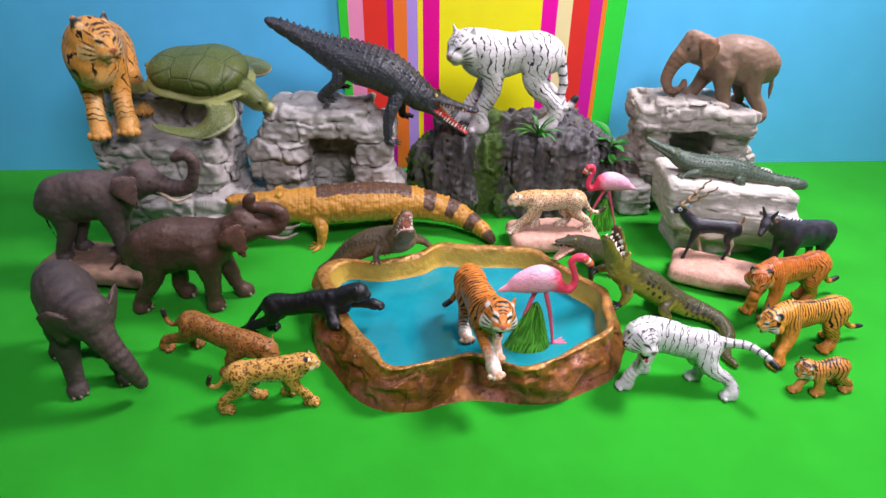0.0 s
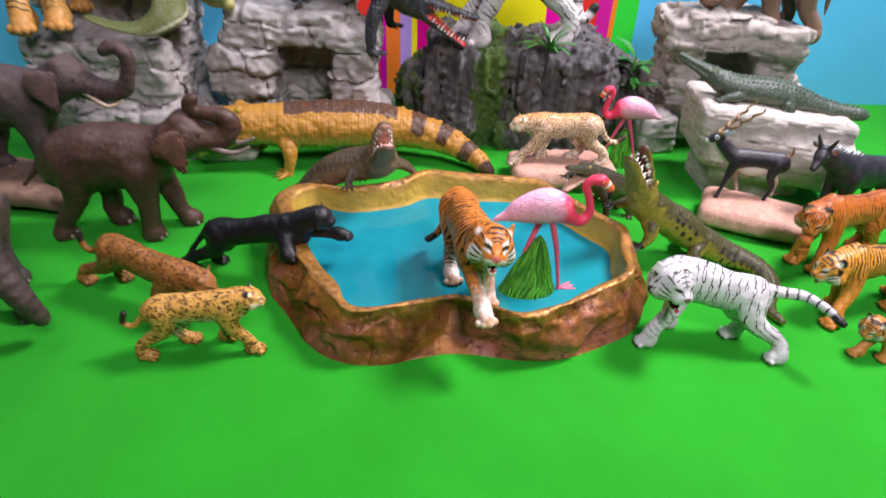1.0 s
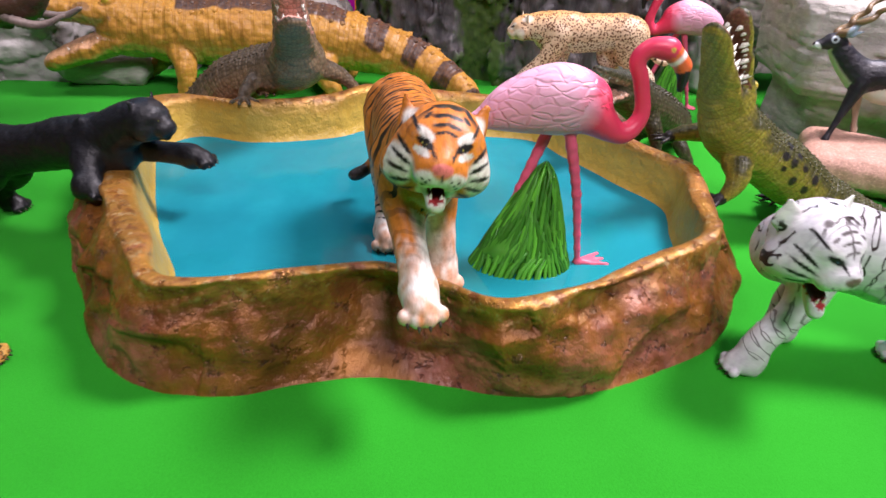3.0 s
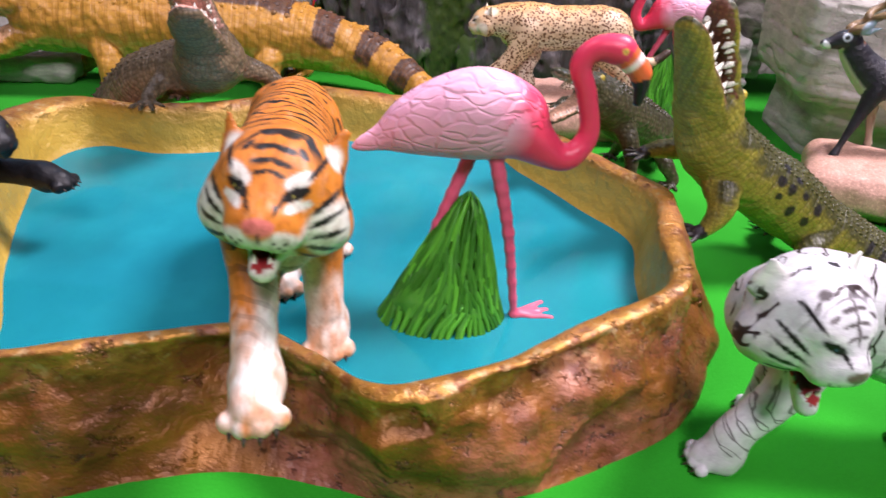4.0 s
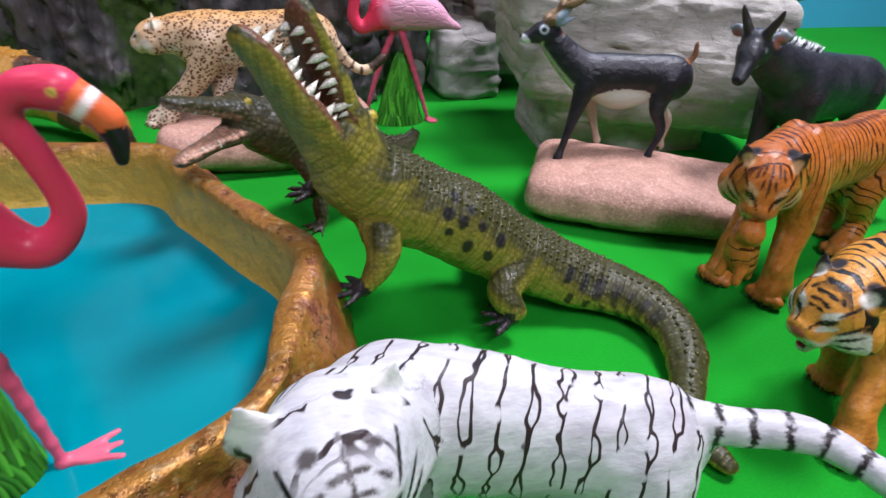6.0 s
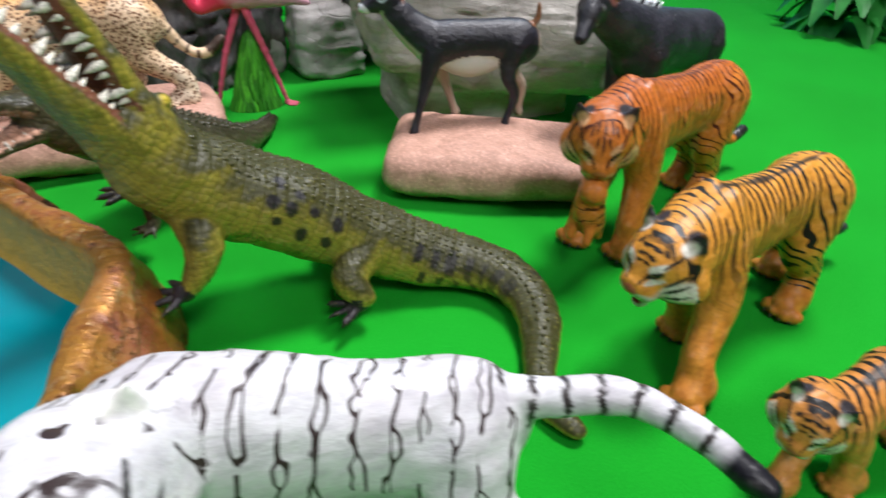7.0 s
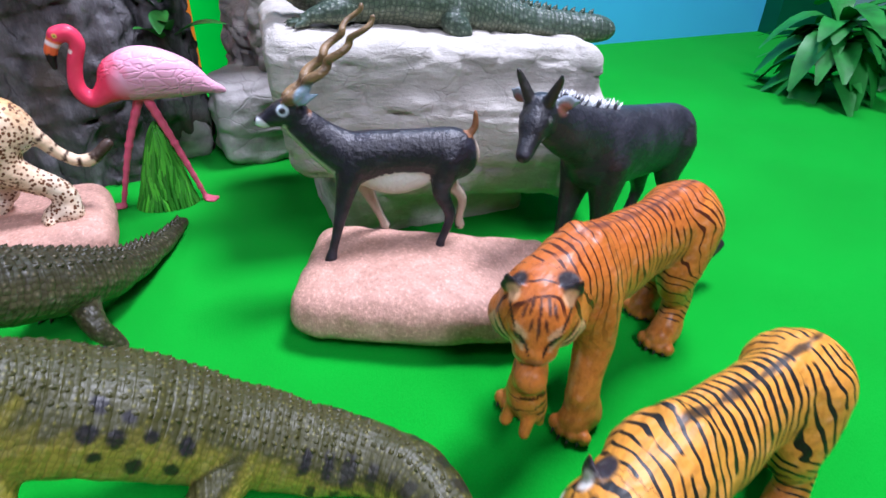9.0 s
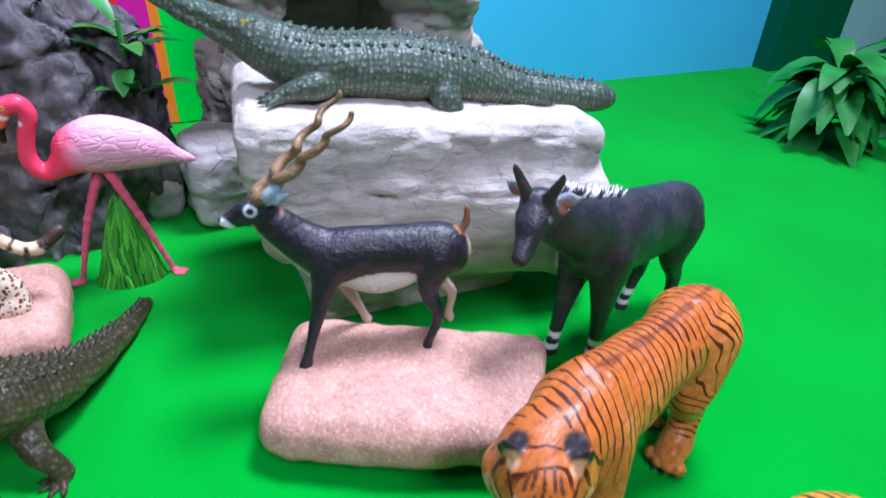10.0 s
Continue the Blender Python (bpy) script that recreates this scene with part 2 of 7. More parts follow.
TIGER_WHITE = figure_mat("white_tiger_paint", "loops", (0.030, 0.018, 0.018), pitch=0.60, rough=0.36, size=1.1, fur=0.5, second=(0.74, 0.69, 0.71))
TIGER_WHITE_BIG = figure_mat("white_tiger_paint_large", "stripes", (0.02, 0.018, 0.018), pitch=0.85, rough=0.5, size=0.45)
LEOPARD = figure_mat("leopard_paint", "rosettes", (0.03, 0.014, 0.006), size=0.31, second=(0.36, 0.15, 0.03))
LEOPARD_BROWN = figure_mat("brown_leopard_paint", "rosettes", (0.05, 0.02, 0.008), size=0.27, second=(0.24, 0.09, 0.02))
CHEETAH = figure_mat("cheetah_paint", "spots", (0.13, 0.048, 0.02), size=0.21)
BLACK_COAT = figure_mat("black_paint", "plain", rough=0.42, worn=0.1, gloss=0.35, fur=0.7)
DARK_COAT = figure_mat("dark_coat_paint", "plain", rough=0.38, fur=1.0, worn=0.2, gloss=0.5)
HIDE_GREY = figure_mat("grey_hide", "hide", (0.018, 0.015, 0.016), rough=0.5, second=(0.115, 0.078, 0.070), worn=0.5)
HIDE_BROWN = figure_mat("brown_hide", "hide", (0.012, 0.007, 0.005), rough=0.36, second=(0.13, 0.075, 0.055), worn=0.5)
HIDE_TAN = figure_mat("tan_hide", "hide", (0.06, 0.035, 0.022), rough=0.4, second=(0.30, 0.19, 0.13), worn=0.5)
SCALES_GREEN = figure_mat("green_scales", "scales", (0.030, 0.031, 0.009), rough=0.42, size=0.17, second=(0.42, 0.38, 0.08), worn=0.6, wash=0.34, dry=0.28, knob=0.8)
SCALES_YELLOW = figure_mat("yellow_scales", "scales", (0.20, 0.075, 0.014), rough=0.4, size=0.34, second=(0.60, 0.34, 0.07), worn=0.7, knob=0.4)
SCALES_BROWN = figure_mat("brown_scales", "scales", (0.015, 0.011, 0.006), rough=0.42, size=0.22, second=(0.34, 0.27, 0.17), worn=0.6, wash=0.45, dry=0.3)
SCALES_DARK = figure_mat("dark_scales", "scales", (0.006, 0.006, 0.006), rough=0.4, size=0.4, second=(0.10, 0.10, 0.11), worn=0.3)
SCALES_GREY = figure_mat("grey_green_scales", "scales", (0.03, 0.045, 0.035), rough=0.4, size=0.21, second=(0.50, 0.55, 0.43), worn=0.5, wash=0.7, dry=0.45)
FEATHERS = figure_mat("flamingo_paint", "feathers", (0.62, 0.16, 0.26), rough=0.33, worn=0.25)
SHELL = figure_mat("turtle_paint", "shell", (0.025, 0.04, 0.012), rough=0.45, second=(0.4, 0.4, 0.22))
ROCK_GREY = rock_mat("grey_rock", (0.44, 0.42, 0.40), (0.30, 0.28, 0.27), (1, 1, 1.6))
ROCK_PALE = rock_mat("pale_limestone", (0.56, 0.53, 0.485), (0.40, 0.375, 0.34), (0.8, 0.8, 2.6), scale=1.7, relief=0.9, cracks=0.16)
ROCK_CAVE = rock_mat("warm_grey_rock", (0.43, 0.395, 0.36), (0.29, 0.265, 0.24), (1, 1, 2.6), scale=1.2)
STONE_PINK = rock_mat("pink_stone", (0.56, 0.325, 0.25), (0.42, 0.235, 0.175), (1, 1, 1), 0.6, 4.2, relief=0.5, cracks=0.0)
STONE_BROWN = rock_mat("brown_stone", (0.26, 0.16, 0.11), (0.15, 0.09, 0.065), (1, 1, 1), 0.75, 1.5, relief=0.5)
BARK = rock_mat("bark_rock", (0.150, 0.142, 0.147), (0.030, 0.028, 0.032), (1, 1, 0.3), 0.65, 1.6, (0.085, 0.066, 0.055), relief=1.1)
LEAF = plain_mat("leaf_green", (0.03, 0.19, 0.025), 0.4, 90.0, 0.2, 0.2)
LEAF_DARK = plain_mat("leaf_dark_green", (0.018, 0.20, 0.026), 0.45, 60.0, 0.25, 0.2)

# ------------------------------------------------------------------ modelling kit, in centimetres

LATTICE = np.random.RandomState(7).rand(32, 32, 32).astype(np.float32)


def value_noise(x, y, z):
    """Smooth noise of -1 to 1 on three arrays that broadcast."""
    out = 0.0
    parts = []
    for v in (x, y, z):
        f = np.floor(v)
        t = (v - f).astype(np.float32)
        parts.append((f.astype(np.int32) & 31, t * t * (3 - 2 * t)))
    (i, a), (j, b), (k, c) = parts
    for di in (0, 1):
        for dj in (0, 1):
            for dk in (0, 1):
                w = (a if di else 1 - a) * (b if dj else 1 - b) * (c if dk else 1 - c)
                out = out + w * LATTICE[(i + di) & 31, (j + dj) & 31, (k + dk) & 31]
    return out * 2 - 1


def spline(points, steps=5):
    """A smooth line through points of any width."""
    p = np.array(points, float)
    p = np.vstack([2 * p[0] - p[1], p, 2 * p[-1] - p[-2]])
    out = []
    for i in range(1, len(p) - 2):
        for s in range(steps):
            t = s / steps
            out.append(0.5 * (2 * p[i] + (p[i + 1] - p[i - 1]) * t + (2 * p[i - 1] - 5 * p[i] + 4 * p[i + 1] - p[i + 2]) * t * t
                              + (3 * p[i] - p[i - 1] - 3 * p[i + 1] + p[i + 2]) * t ** 3))
    out.append(p[-2])
    return np.array(out)


class Clay:
    """A solid of rods, balls and blocks that melt into one another, turned into one smooth mesh."""

    def __init__(self, voxel=0.09, blend=0.35):
        self.voxel, self.blend, self.items = voxel, blend, []
        self.relief = None

    def rod(self, a, b, ra, rb, tag=0, u=(0.0, 0.0), k=None, flat=None, cut=False):
        self.items.append(("rod", np.array(a, float), np.array(b, float), ra, rb, tag, u, self.blend if k is None else k, flat, cut))

    def ball(self, c, r, tag=0, k=None, flat=None, cut=False, u=0.0):
        self.rod(c, (c[0] + 1e-4, c[1], c[2]), r, r, tag, (u, u), k, flat, cut)

    def line(self, points, tag=0, k=None, flat=None, steps=5, u0=0.0):
        s = spline(points, steps)
        u = u0
        for p, q in zip(s[:-1], s[1:]):
            d = float(np.linalg.norm(q[:3] - p[:3]))
            self.rod(p[:3], q[:3], max(p[3], 0.03), max(q[3], 0.03), tag, (u, u + d), k, flat)
            u += d

    def block(self, c, half, yaw=0.0, round_=0.4, tag=0, k=None, cut=False, lean=0.0):
        self.items.append(("block", np.array(c, float), np.array(half, float), yaw, round_, tag, lean, self.blend if k is None else k, None, cut))

    def solve(self):
        h = self.voxel
        lo, hi = np.full(3, 1e9), np.full(3, -1e9)
        for it in self.items:
            if it[-1]:
                continue
            if it[0] == "rod":
                r = max(it[3], it[4])
                lo, hi = np.minimum(lo, np.minimum(it[1], it[2]) - r), np.maximum(hi, np.maximum(it[1], it[2]) + r)
            else:
                r = np.array([np.hypot(it[2][0], it[2][1])] * 2 + [it[2][2]]) + abs(it[6])
                lo, hi = np.minimum(lo, it[1] - r), np.maximum(hi, it[1] + r)
        pad = 5 * h + (0.8 if self.relief else 0)
        lo, hi = lo - pad, hi + pad
        axes = [np.arange(lo[i], hi[i], h).astype(np.float32) for i in range(3)]
        shape = [len(a) for a in axes]
        field = np.full(shape, 9.0, np.float32)
        near = np.full(shape, 9.0, np.float32)
        tag = np.zeros(shape, np.int8)
        along = np.zeros(shape, np.float32)
        for it in self.items:
            kind, cut, k = it[0], it[-1], max(it[7], 1e-3)
            margin = k + 4 * h + (1.2 if self.relief else 0)
            if kind == "rod":
                _, a, b, ra, rb, tg, u, _, flat, _ = it
                blo, bhi = np.minimum(a - ra, b - rb) - margin, np.maximum(a + ra, b + rb) + margin
            else:
                _, c, half, yaw, rnd, tg, lean, _, _, _ = it
                r = np.array([np.hypot(half[0], half[1])] * 2 + [half[2]]) + abs(lean)
                blo, bhi = c - r - margin, c + r + margin
            idx = []
            for i in range(3):
                i0 = max(0, int((blo[i] - lo[i]) / h))
                i1 = min(shape[i], int((bhi[i] - lo[i]) / h) + 2)
                idx.append(slice(i0, max(i0, i1)))
            if any(s.stop <= s.start for s in idx):
                continue
            idx = tuple(idx)
            x, y, z = axes[0][idx[0]][:, None, None], axes[1][idx[1]][None, :, None], axes[2][idx[2]][None, None, :]
            if kind == "rod":
                px, py, pz = x - np.float32(a[0]), y - np.float32(a[1]), z - np.float32(a[2])
                ba = b - a
                squeeze = 1.0
                if flat:
                    nv, f = np.array(flat[0], float), flat[1]
                    nv /= np.linalg.norm(nv)
                    g = 1 / f - 1
                    dot = (px * nv[0] + py * nv[1] + pz * nv[2]) * g
                    px, py, pz = px + dot * nv[0], py + dot * nv[1], pz + dot * nv[2]
                    ba = ba + nv * (ba @ nv) * g
                    squeeze = f ** 0.5
                t = np.clip((px * ba[0] + py * ba[1] + pz * ba[2]) / max(ba @ ba, 1e-9), 0, 1)
                d = (np.sqrt((px - ba[0] * t) ** 2 + (py - ba[1] * t) ** 2 + (pz - ba[2] * t) ** 2) - (ra + (rb - ra) * t)) * squeeze
                uu = u[0] + (u[1] - u[0]) * t
            else:
                cs, sn = math.cos(radians(yaw)), math.sin(radians(yaw))
                dx, dy, dz = x - c[0], y - c[1], z - c[2] + 0 * x + 0 * y
                dx = dx + dz / max(half[2], 0.1) * lean
                qx, qy, qz = np.abs(dx * cs + dy * sn) - half[0] + rnd, np.abs(-dx * sn + dy * cs) - half[1] + rnd, np.abs(dz) - half[2] + rnd
                d = np.sqrt(np.maximum(qx, 0) ** 2 + np.maximum(qy, 0) ** 2 + np.maximum(qz, 0) ** 2) + np.minimum(np.maximum(qx, np.maximum(qy, qz)), 0) - rnd
                uu = 0.0
            d = d.astype(np.float32)
            f = field[idx]
            if cut:
                e = -d
                hmix = np.maximum(k - np.abs(f - e), 0) / k
                closer = e > f - 0.02
                field[idx] = np.maximum(f, e) + hmix * hmix * k * 0.25
                tag[idx] = np.where(closer & (e > -0.15), tg, tag[idx])
                continue
            hmix = np.maximum(k - np.abs(f - d), 0) / k
            field[idx] = np.minimum(f, d) - hmix * hmix * k * 0.25
            closer = d < near[idx]
            near[idx] = np.where(closer, d, near[idx])
            tag[idx] = np.where(closer, tg, tag[idx])
            along[idx] = np.where(closer, uu, along[idx])
        if self.relief:
            field = field + self.relief(axes[0][:, None, None], axes[1][None, :, None], axes[2][None, None, :]).astype(np.float32)
        return lo, field, tag, along

    def mesh(self):
        lo, f, tag, along = self.solve()
        h = self.voxel
        inside = f < 0
        n = [s - 1 for s in f.shape]
        count = np.zeros(n, np.int8)
        corner = [(i, j, k) for i in (0, 1) for j in (0, 1) for k in (0, 1)]
        for i, j, k in corner:
            count += inside[i:i + n[0], j:j + n[1], k:k + n[2]]
        cells = np.argwhere((count > 0) & (count < 8))
        ci, cj, ck = cells.T
        val = {c: f[ci + c[0], cj + c[1], ck + c[2]] for c in corner}
        total, hits = np.zeros((len(cells), 3)), np.zeros(len(cells))
        for c in corner:
            for ax in range(3):
                if c[ax]:
                    continue
                e = list(c)
                e[ax] = 1
                a, b = val[c], val[tuple(e)]
                cross = (a < 0) != (b < 0)
                t = np.where(cross, a / np.where(a == b, 1, a - b), 0)
                p = np.tile(np.array(c, float), (len(cells), 1))
                p[:, ax] = t
                total += p * cross[:, None]
                hits += cross
        local = total / hits[:, None]
        verts = (cells + local) * h + lo
        number = np.full(n, -1, np.int64)
        number[ci, cj, ck] = np.arange(len(cells))
        faces = []
        for ax in range(3):
            a = [slice(None)] * 3
            b = [slice(None)] * 3
            a[ax], b[ax] = slice(0, -1), slice(1, None)
            flip = inside[tuple(a)] != inside[tuple(b)]
            e = np.argwhere(flip)
            o1, o2 = (ax + 1) % 3, (ax + 2) % 3
            ok = (e[:, o1] > 0) & (e[:, o2] > 0) & (e[:, o1] < n[o1]) & (e[:, o2] < n[o2])
            e = e[ok]
            first = inside[e[:, 0], e[:, 1], e[:, 2]]
            quad = []
            for d1, d2 in ((1, 1), (0, 1), (0, 0), (1, 0)):
                g = e.copy()
                g[:, o1] -= d1
                g[:, o2] -= d2
                quad.append(number[g[:, 0], g[:, 1], g[:, 2]])
            q = np.stack(quad, 1)
            q[~first] = q[~first][:, ::-1]
            faces.append(q)
        near = np.rint(cells + local).astype(int)
        near = np.minimum(near, np.array(f.shape) - 1)
        tg = tag[near[:, 0], near[:, 1], near[:, 2]].astype(int)
        al = along[near[:, 0], near[:, 1], near[:, 2]]
        g = np.stack([f[np.minimum(ci + 1, n[0]), cj, ck] - f[ci, cj, ck], f[ci, np.minimum(cj + 1, n[1]), ck] - f[ci, cj, ck], f[ci, cj, np.minimum(ck + 1, n[2])] - f[ci, cj, ck]], 1)
        g /= np.linalg.norm(g, axis=1, keepdims=True) + 1e-9
        return Cast(verts, np.vstack(faces), tg, al, g)


class Cast:
    """Points, faces, and for each point its tag, length along, normal, brush colour and marking."""

    def __init__(self, v, f, tag, along, normal):
        self.v, self.f, self.tag, self.along, self.n = v, f, tag, along, normal
        self.c = np.full((len(v), 3), 0.5)
        self.m = np.ones(len(v))
        self.more = []
        self.skin = None

    def fill(self, colour, where=None):
        w = np.ones(len(self.v)) if where is None else np.clip(np.asarray(where, float), 0, 1)
        self.c += (np.array(colour) - self.c) * w[:, None]

    def dab(self, centre, r, colour, edge=0.06, marks=0.0, squash=(1, 1, 1)):
        d = np.linalg.norm((self.v - np.array(centre)) / np.array(squash), axis=1)
        w = np.clip((r - d) / edge + 0.5, 0, 1)
        self.fill(colour, w)
        self.m *= 1 - w * (1 - marks)

    def cone(self, base, tip, r, colour, sides=5):
        """A tooth, claw or ridge of its own."""
        base, tip = np.array(base, float), np.array(tip, float)
        w = tip - base
        w = w / (np.linalg.norm(w) + 1e-9)
        s = np.cross(w, (0.3, 0.9, 0.1))
        s /= np.linalg.norm(s)
        t = np.cross(w, s)
        ring = [base + r * (math.cos(a) * s + math.sin(a) * t) for a in np.arange(sides) * 2 * math.pi / sides]
        mid = [base + (tip - base) * 0.55 + 0.68 * (p - base) for p in ring]
        self.more.append((ring + mid + [tip], colour, sides))

    def blade(self, line, out, width, colour):
        """A moulded grass blade along a line of points, thick in the middle."""
        line = np.array(line, float)
        way = np.gradient(line, axis=0)
        rows = []
        for i, p in enumerate(line[:-1]):
            side = np.cross(way[i], out)
            side /= np.linalg.norm(side) + 1e-9
            nose = np.cross(side, way[i])
            nose /= np.linalg.norm(nose) + 1e-9
            w = width * (0.75, 1.0, 0.95, 0.7, 0.5)[min(i, 4)]
            rows += [p + side * w, p + nose * w * 0.7, p - side * w, p - nose * w * 0.5]
        self.more.append((rows + [line[-1]], colour, 4))

    def build(self, name, mat, m):
        v, c, mk, al = [self.v], [self.c], [self.m], [self.along]
        faces = self.f.tolist()
        off = len(self.v)
        for pts, colour, k in self.more:
            rings = (len(pts) - 1) // k
            v.append(np.array(pts))
            c.append(np.tile(np.array(colour, float), (len(pts), 1)))
            mk.append(np.zeros(len(pts)))
            al.append(np.zeros(len(pts)))
            for i in range(k):
                j = (i + 1) % k
                for q in range(rings - 1):
                    faces.append((off + q * k + i, off + q * k + j, off + (q + 1) * k + j, off + (q + 1) * k + i))
                faces.append((off + (rings - 1) * k + i, off + (rings - 1) * k + j, off + rings * k))
            off += len(pts)
        v, c, mk, al = np.vstack(v) * 0.01, np.vstack(c), np.concatenate(mk), np.concatenate(al)
        mesh = bpy.data.meshes.new(name)
        mesh.from_pydata(v.tolist(), [], faces)
        col = mesh.attributes.new("paint", "FLOAT_COLOR", "POINT")
        col.data.foreach_set("color", np.hstack([np.clip(c, 0, 1), np.ones((len(c), 1))]).astype(np.float32).ravel())
        mesh.attributes.new("marks", "FLOAT", "POINT").data.foreach_set("value", mk.astype(np.float32))
        mesh.attributes.new("along", "FLOAT", "POINT").data.foreach_set("value", al.astype(np.float32))
        if self.skin is not None:
            sk = np.vstack([self.skin, v[len(self.skin):] * 100])
            mesh.attributes.new("skin", "FLOAT_VECTOR", "POINT").data.foreach_set("vector", sk.astype(np.float32).ravel())
        mesh.polygons.foreach_set("use_smooth", np.ones(len(mesh.polygons), bool))
        mesh.materials.append(mat)
        mesh.update()
        ob = new(name, mesh)
        ob.matrix_world = m
        return ob


def part(name, bm, material, parent=None, label=""):
    mesh = bpy.data.meshes.new(name)
    bm.normal_update()
    bm.to_mesh(mesh)
    bm.free()
    mesh.materials.append(material)
    ob = new(name, mesh)
    if parent:
        ob.parent = parent
    return tagged(ob, label)


def box_bm(x0, x1, y0, y1, z0, z1, bevel=0.0):
    bm = bmesh.new()
    bmesh.ops.create_cube(bm, size=1)
    for v in bm.verts:
        v.co = Vector((x0 + (v.co.x + 0.5) * (x1 - x0), y0 + (v.co.y + 0.5) * (y1 - y0), z0 + (v.co.z + 0.5) * (z1 - z0)))
    if bevel:
        bmesh.ops.bevel(bm, geom=bm.edges[:], offset=bevel, segments=2, affect="EDGES")
    return bm


def turned(yaw=0.0, pitch=0.0, roll=0.0):
    """A head's own axes: ahead, left, up."""
    m = Matrix.Rotation(radians(yaw), 3, "Z") @ Matrix.Rotation(radians(-pitch), 3, "Y") @ Matrix.Rotation(radians(roll), 3, "X")
    return np.array(m)

# ------------------------------------------------------------------ the room and the table
WALL = pose(0, 0.432, 0, 0, 0, 4.7)


def wall(name, label, material, x0, x1, y0, y1, category="wall"):
    ob = part(name, box_bm(x0, x1, y0, y1, 0.0, 1.7), material)
    ob.matrix_world = WALL
    return tagged(ob, label, category, kind="structure")


tagged(part("ground", box_bm(-1.7, 1.7, -1.7, 0.75, -0.04, 0.0), FELT), "bright green felt sheet covering the table", "table cover", kind="structure")
wall("wall_north", "plain sky blue card wall behind the display", WALL_BLUE, -1.8, 0.795, 0.0, 0.02)
wall("wall_north_green", "dark green upright strip at the end of the blue wall", DARK_GREEN, 0.795, 0.895, -0.022, 0.02)
wall("wall_north_pale", "pale blue wall beside the dark green strip", PALE_BLUE, 0.895, 1.9, 0.0, 0.02)
tagged(part("wall_east", box_bm(1.6, 1.64, -1.7, 0.7, 0.0, 1.7), ROOM_WHITE), "plain grey room wall", "wall", kind="structure")
tagged(part("wall_west", box_bm(-1.64, -1.6, -1.7, 0.7, 0.0, 1.7), ROOM_WHITE), "plain grey room wall", "wall", kind="structure")
tagged(part("wall_south", box_bm(-1.64, 1.64, -1.74, -1.7, 0.0, 1.7), ROOM_WHITE), "plain grey room wall", "wall", kind="structure")
tagged(part("ceiling", box_bm(-1.64, 1.64, -1.74, 0.7, 1.7, 1.74), ROOM_WHITE), "plain grey ceiling", "ceiling", kind="structure")

# striped panel on the wall
STRIPES = [(-0.1830, "lime_green", (0.01, 0.62, 0.03)), (-0.1706, "pale_pink", (0.85, 0.28, 0.48)), (-0.1497, "red", (0.78, 0.035, 0.02)),
           (-0.1172, "magenta", (0.55, 0.0, 0.36)), (-0.1079, "orange", (0.85, 0.19, 0.02)), (-0.0892, "lavender", (0.42, 0.28, 0.72)),
           (-0.0744, "yellow", (0.85, 0.72, 0.0)), (-0.0673, "hot_pink", (0.75, 0.0, 0.26)), (-0.0438, "lemon_yellow", (0.82, 0.78, 0.0)),
           (0.0996, "hot_pink", (0.8, 0.0, 0.36)), (0.1213, "cream", (0.82, 0.70, 0.36)), (0.1422, "red", (0.72, 0.03, 0.02)),
           (0.1664, "magenta", (0.62, 0.01, 0.32)), (0.1842, "orange", (0.85, 0.22, 0.01)), (0.1907, "lime_green", (0.0, 0.66, 0.04)), (0.2191, "", None)]
panel = new("striped_panel")
panel.matrix_world = WALL @ pose(0, -0.0065, 0)
tagged(panel, "bright multicoloured striped card standing against the blue wall", "panel")
part("backing", box_bm(-0.183, 0.2191, 0.0025, 0.006, 0.0, 0.62), ROOM_WHITE, panel)
for (x0, cname, colour), (x1, _, _) in zip(STRIPES[:-1], STRIPES[1:]):
    part("stripe", box_bm(x0, x1, 0.0, 0.0024, 0.001, 0.62), plain_mat("card_" + cname, colour, 0.45, 30.0, 0.02, 0.05), panel, cname.replace("_", " ") + " stripe")

# ------------------------------------------------------------------ rocks and stones


def rock(name, label, clay, mat, place, paint=None, category="rock"):
    cast = clay.mesh()
    cast.m[:] = 0
    if paint:
        paint(cast)
    ob = cast.build(name, mat, place)
    return tagged(ob, label, category)


def strata(amount, pitch, rough, tall=1.0, seed=0.0):
    """Relief of ledges and lumps for a rock."""
    def f(x, y, z):
        lump = value_noise(x * 0.33 + seed, y * 0.33 + 5, z * 0.33 * tall)
        fine = value_noise(x * 1.3, y * 1.3 + seed, z * 1.6 * tall)
        level = z / pitch + 0.6 * value_noise(x * 0.25 + seed, y * 0.25, z * 0.12) + 0.25 * lump
        frac = level - np.floor(level)
        ledge = np.abs(frac - 0.5) * 2
        groove = np.clip((ledge - 0.72) / 0.28, 0, 1) ** 1.5
        chunk = value_noise(x * 0.5 + np.floor(level) * 3.7 + seed, y * 0.5, z * 0.0 + np.floor(level) * 1.9)
        col = x / (pitch * 1.9) + 0.41 * np.floor(level) + 0.5 * value_noise(x * 0.3, y * 0.3 + seed, z * 0.2)
        seam = np.clip((np.abs(col - np.floor(col) - 0.5) * 2 - 0.86) / 0.14, 0, 1)
        plate = value_noise(np.floor(col) * 2.3 + seed, np.floor(level) * 1.7 + 0 * x, y * 0.3)
        thin = value_noise(x * 0.35, y * 0.35 + seed, z * 2.6)
        return amount * (0.7 * groove + 0.35 * seam - 0.55 * chunk - 0.35 * plate) + rough * (0.5 * lump + 0.35 * fine + 0.22 * thin)
    return f


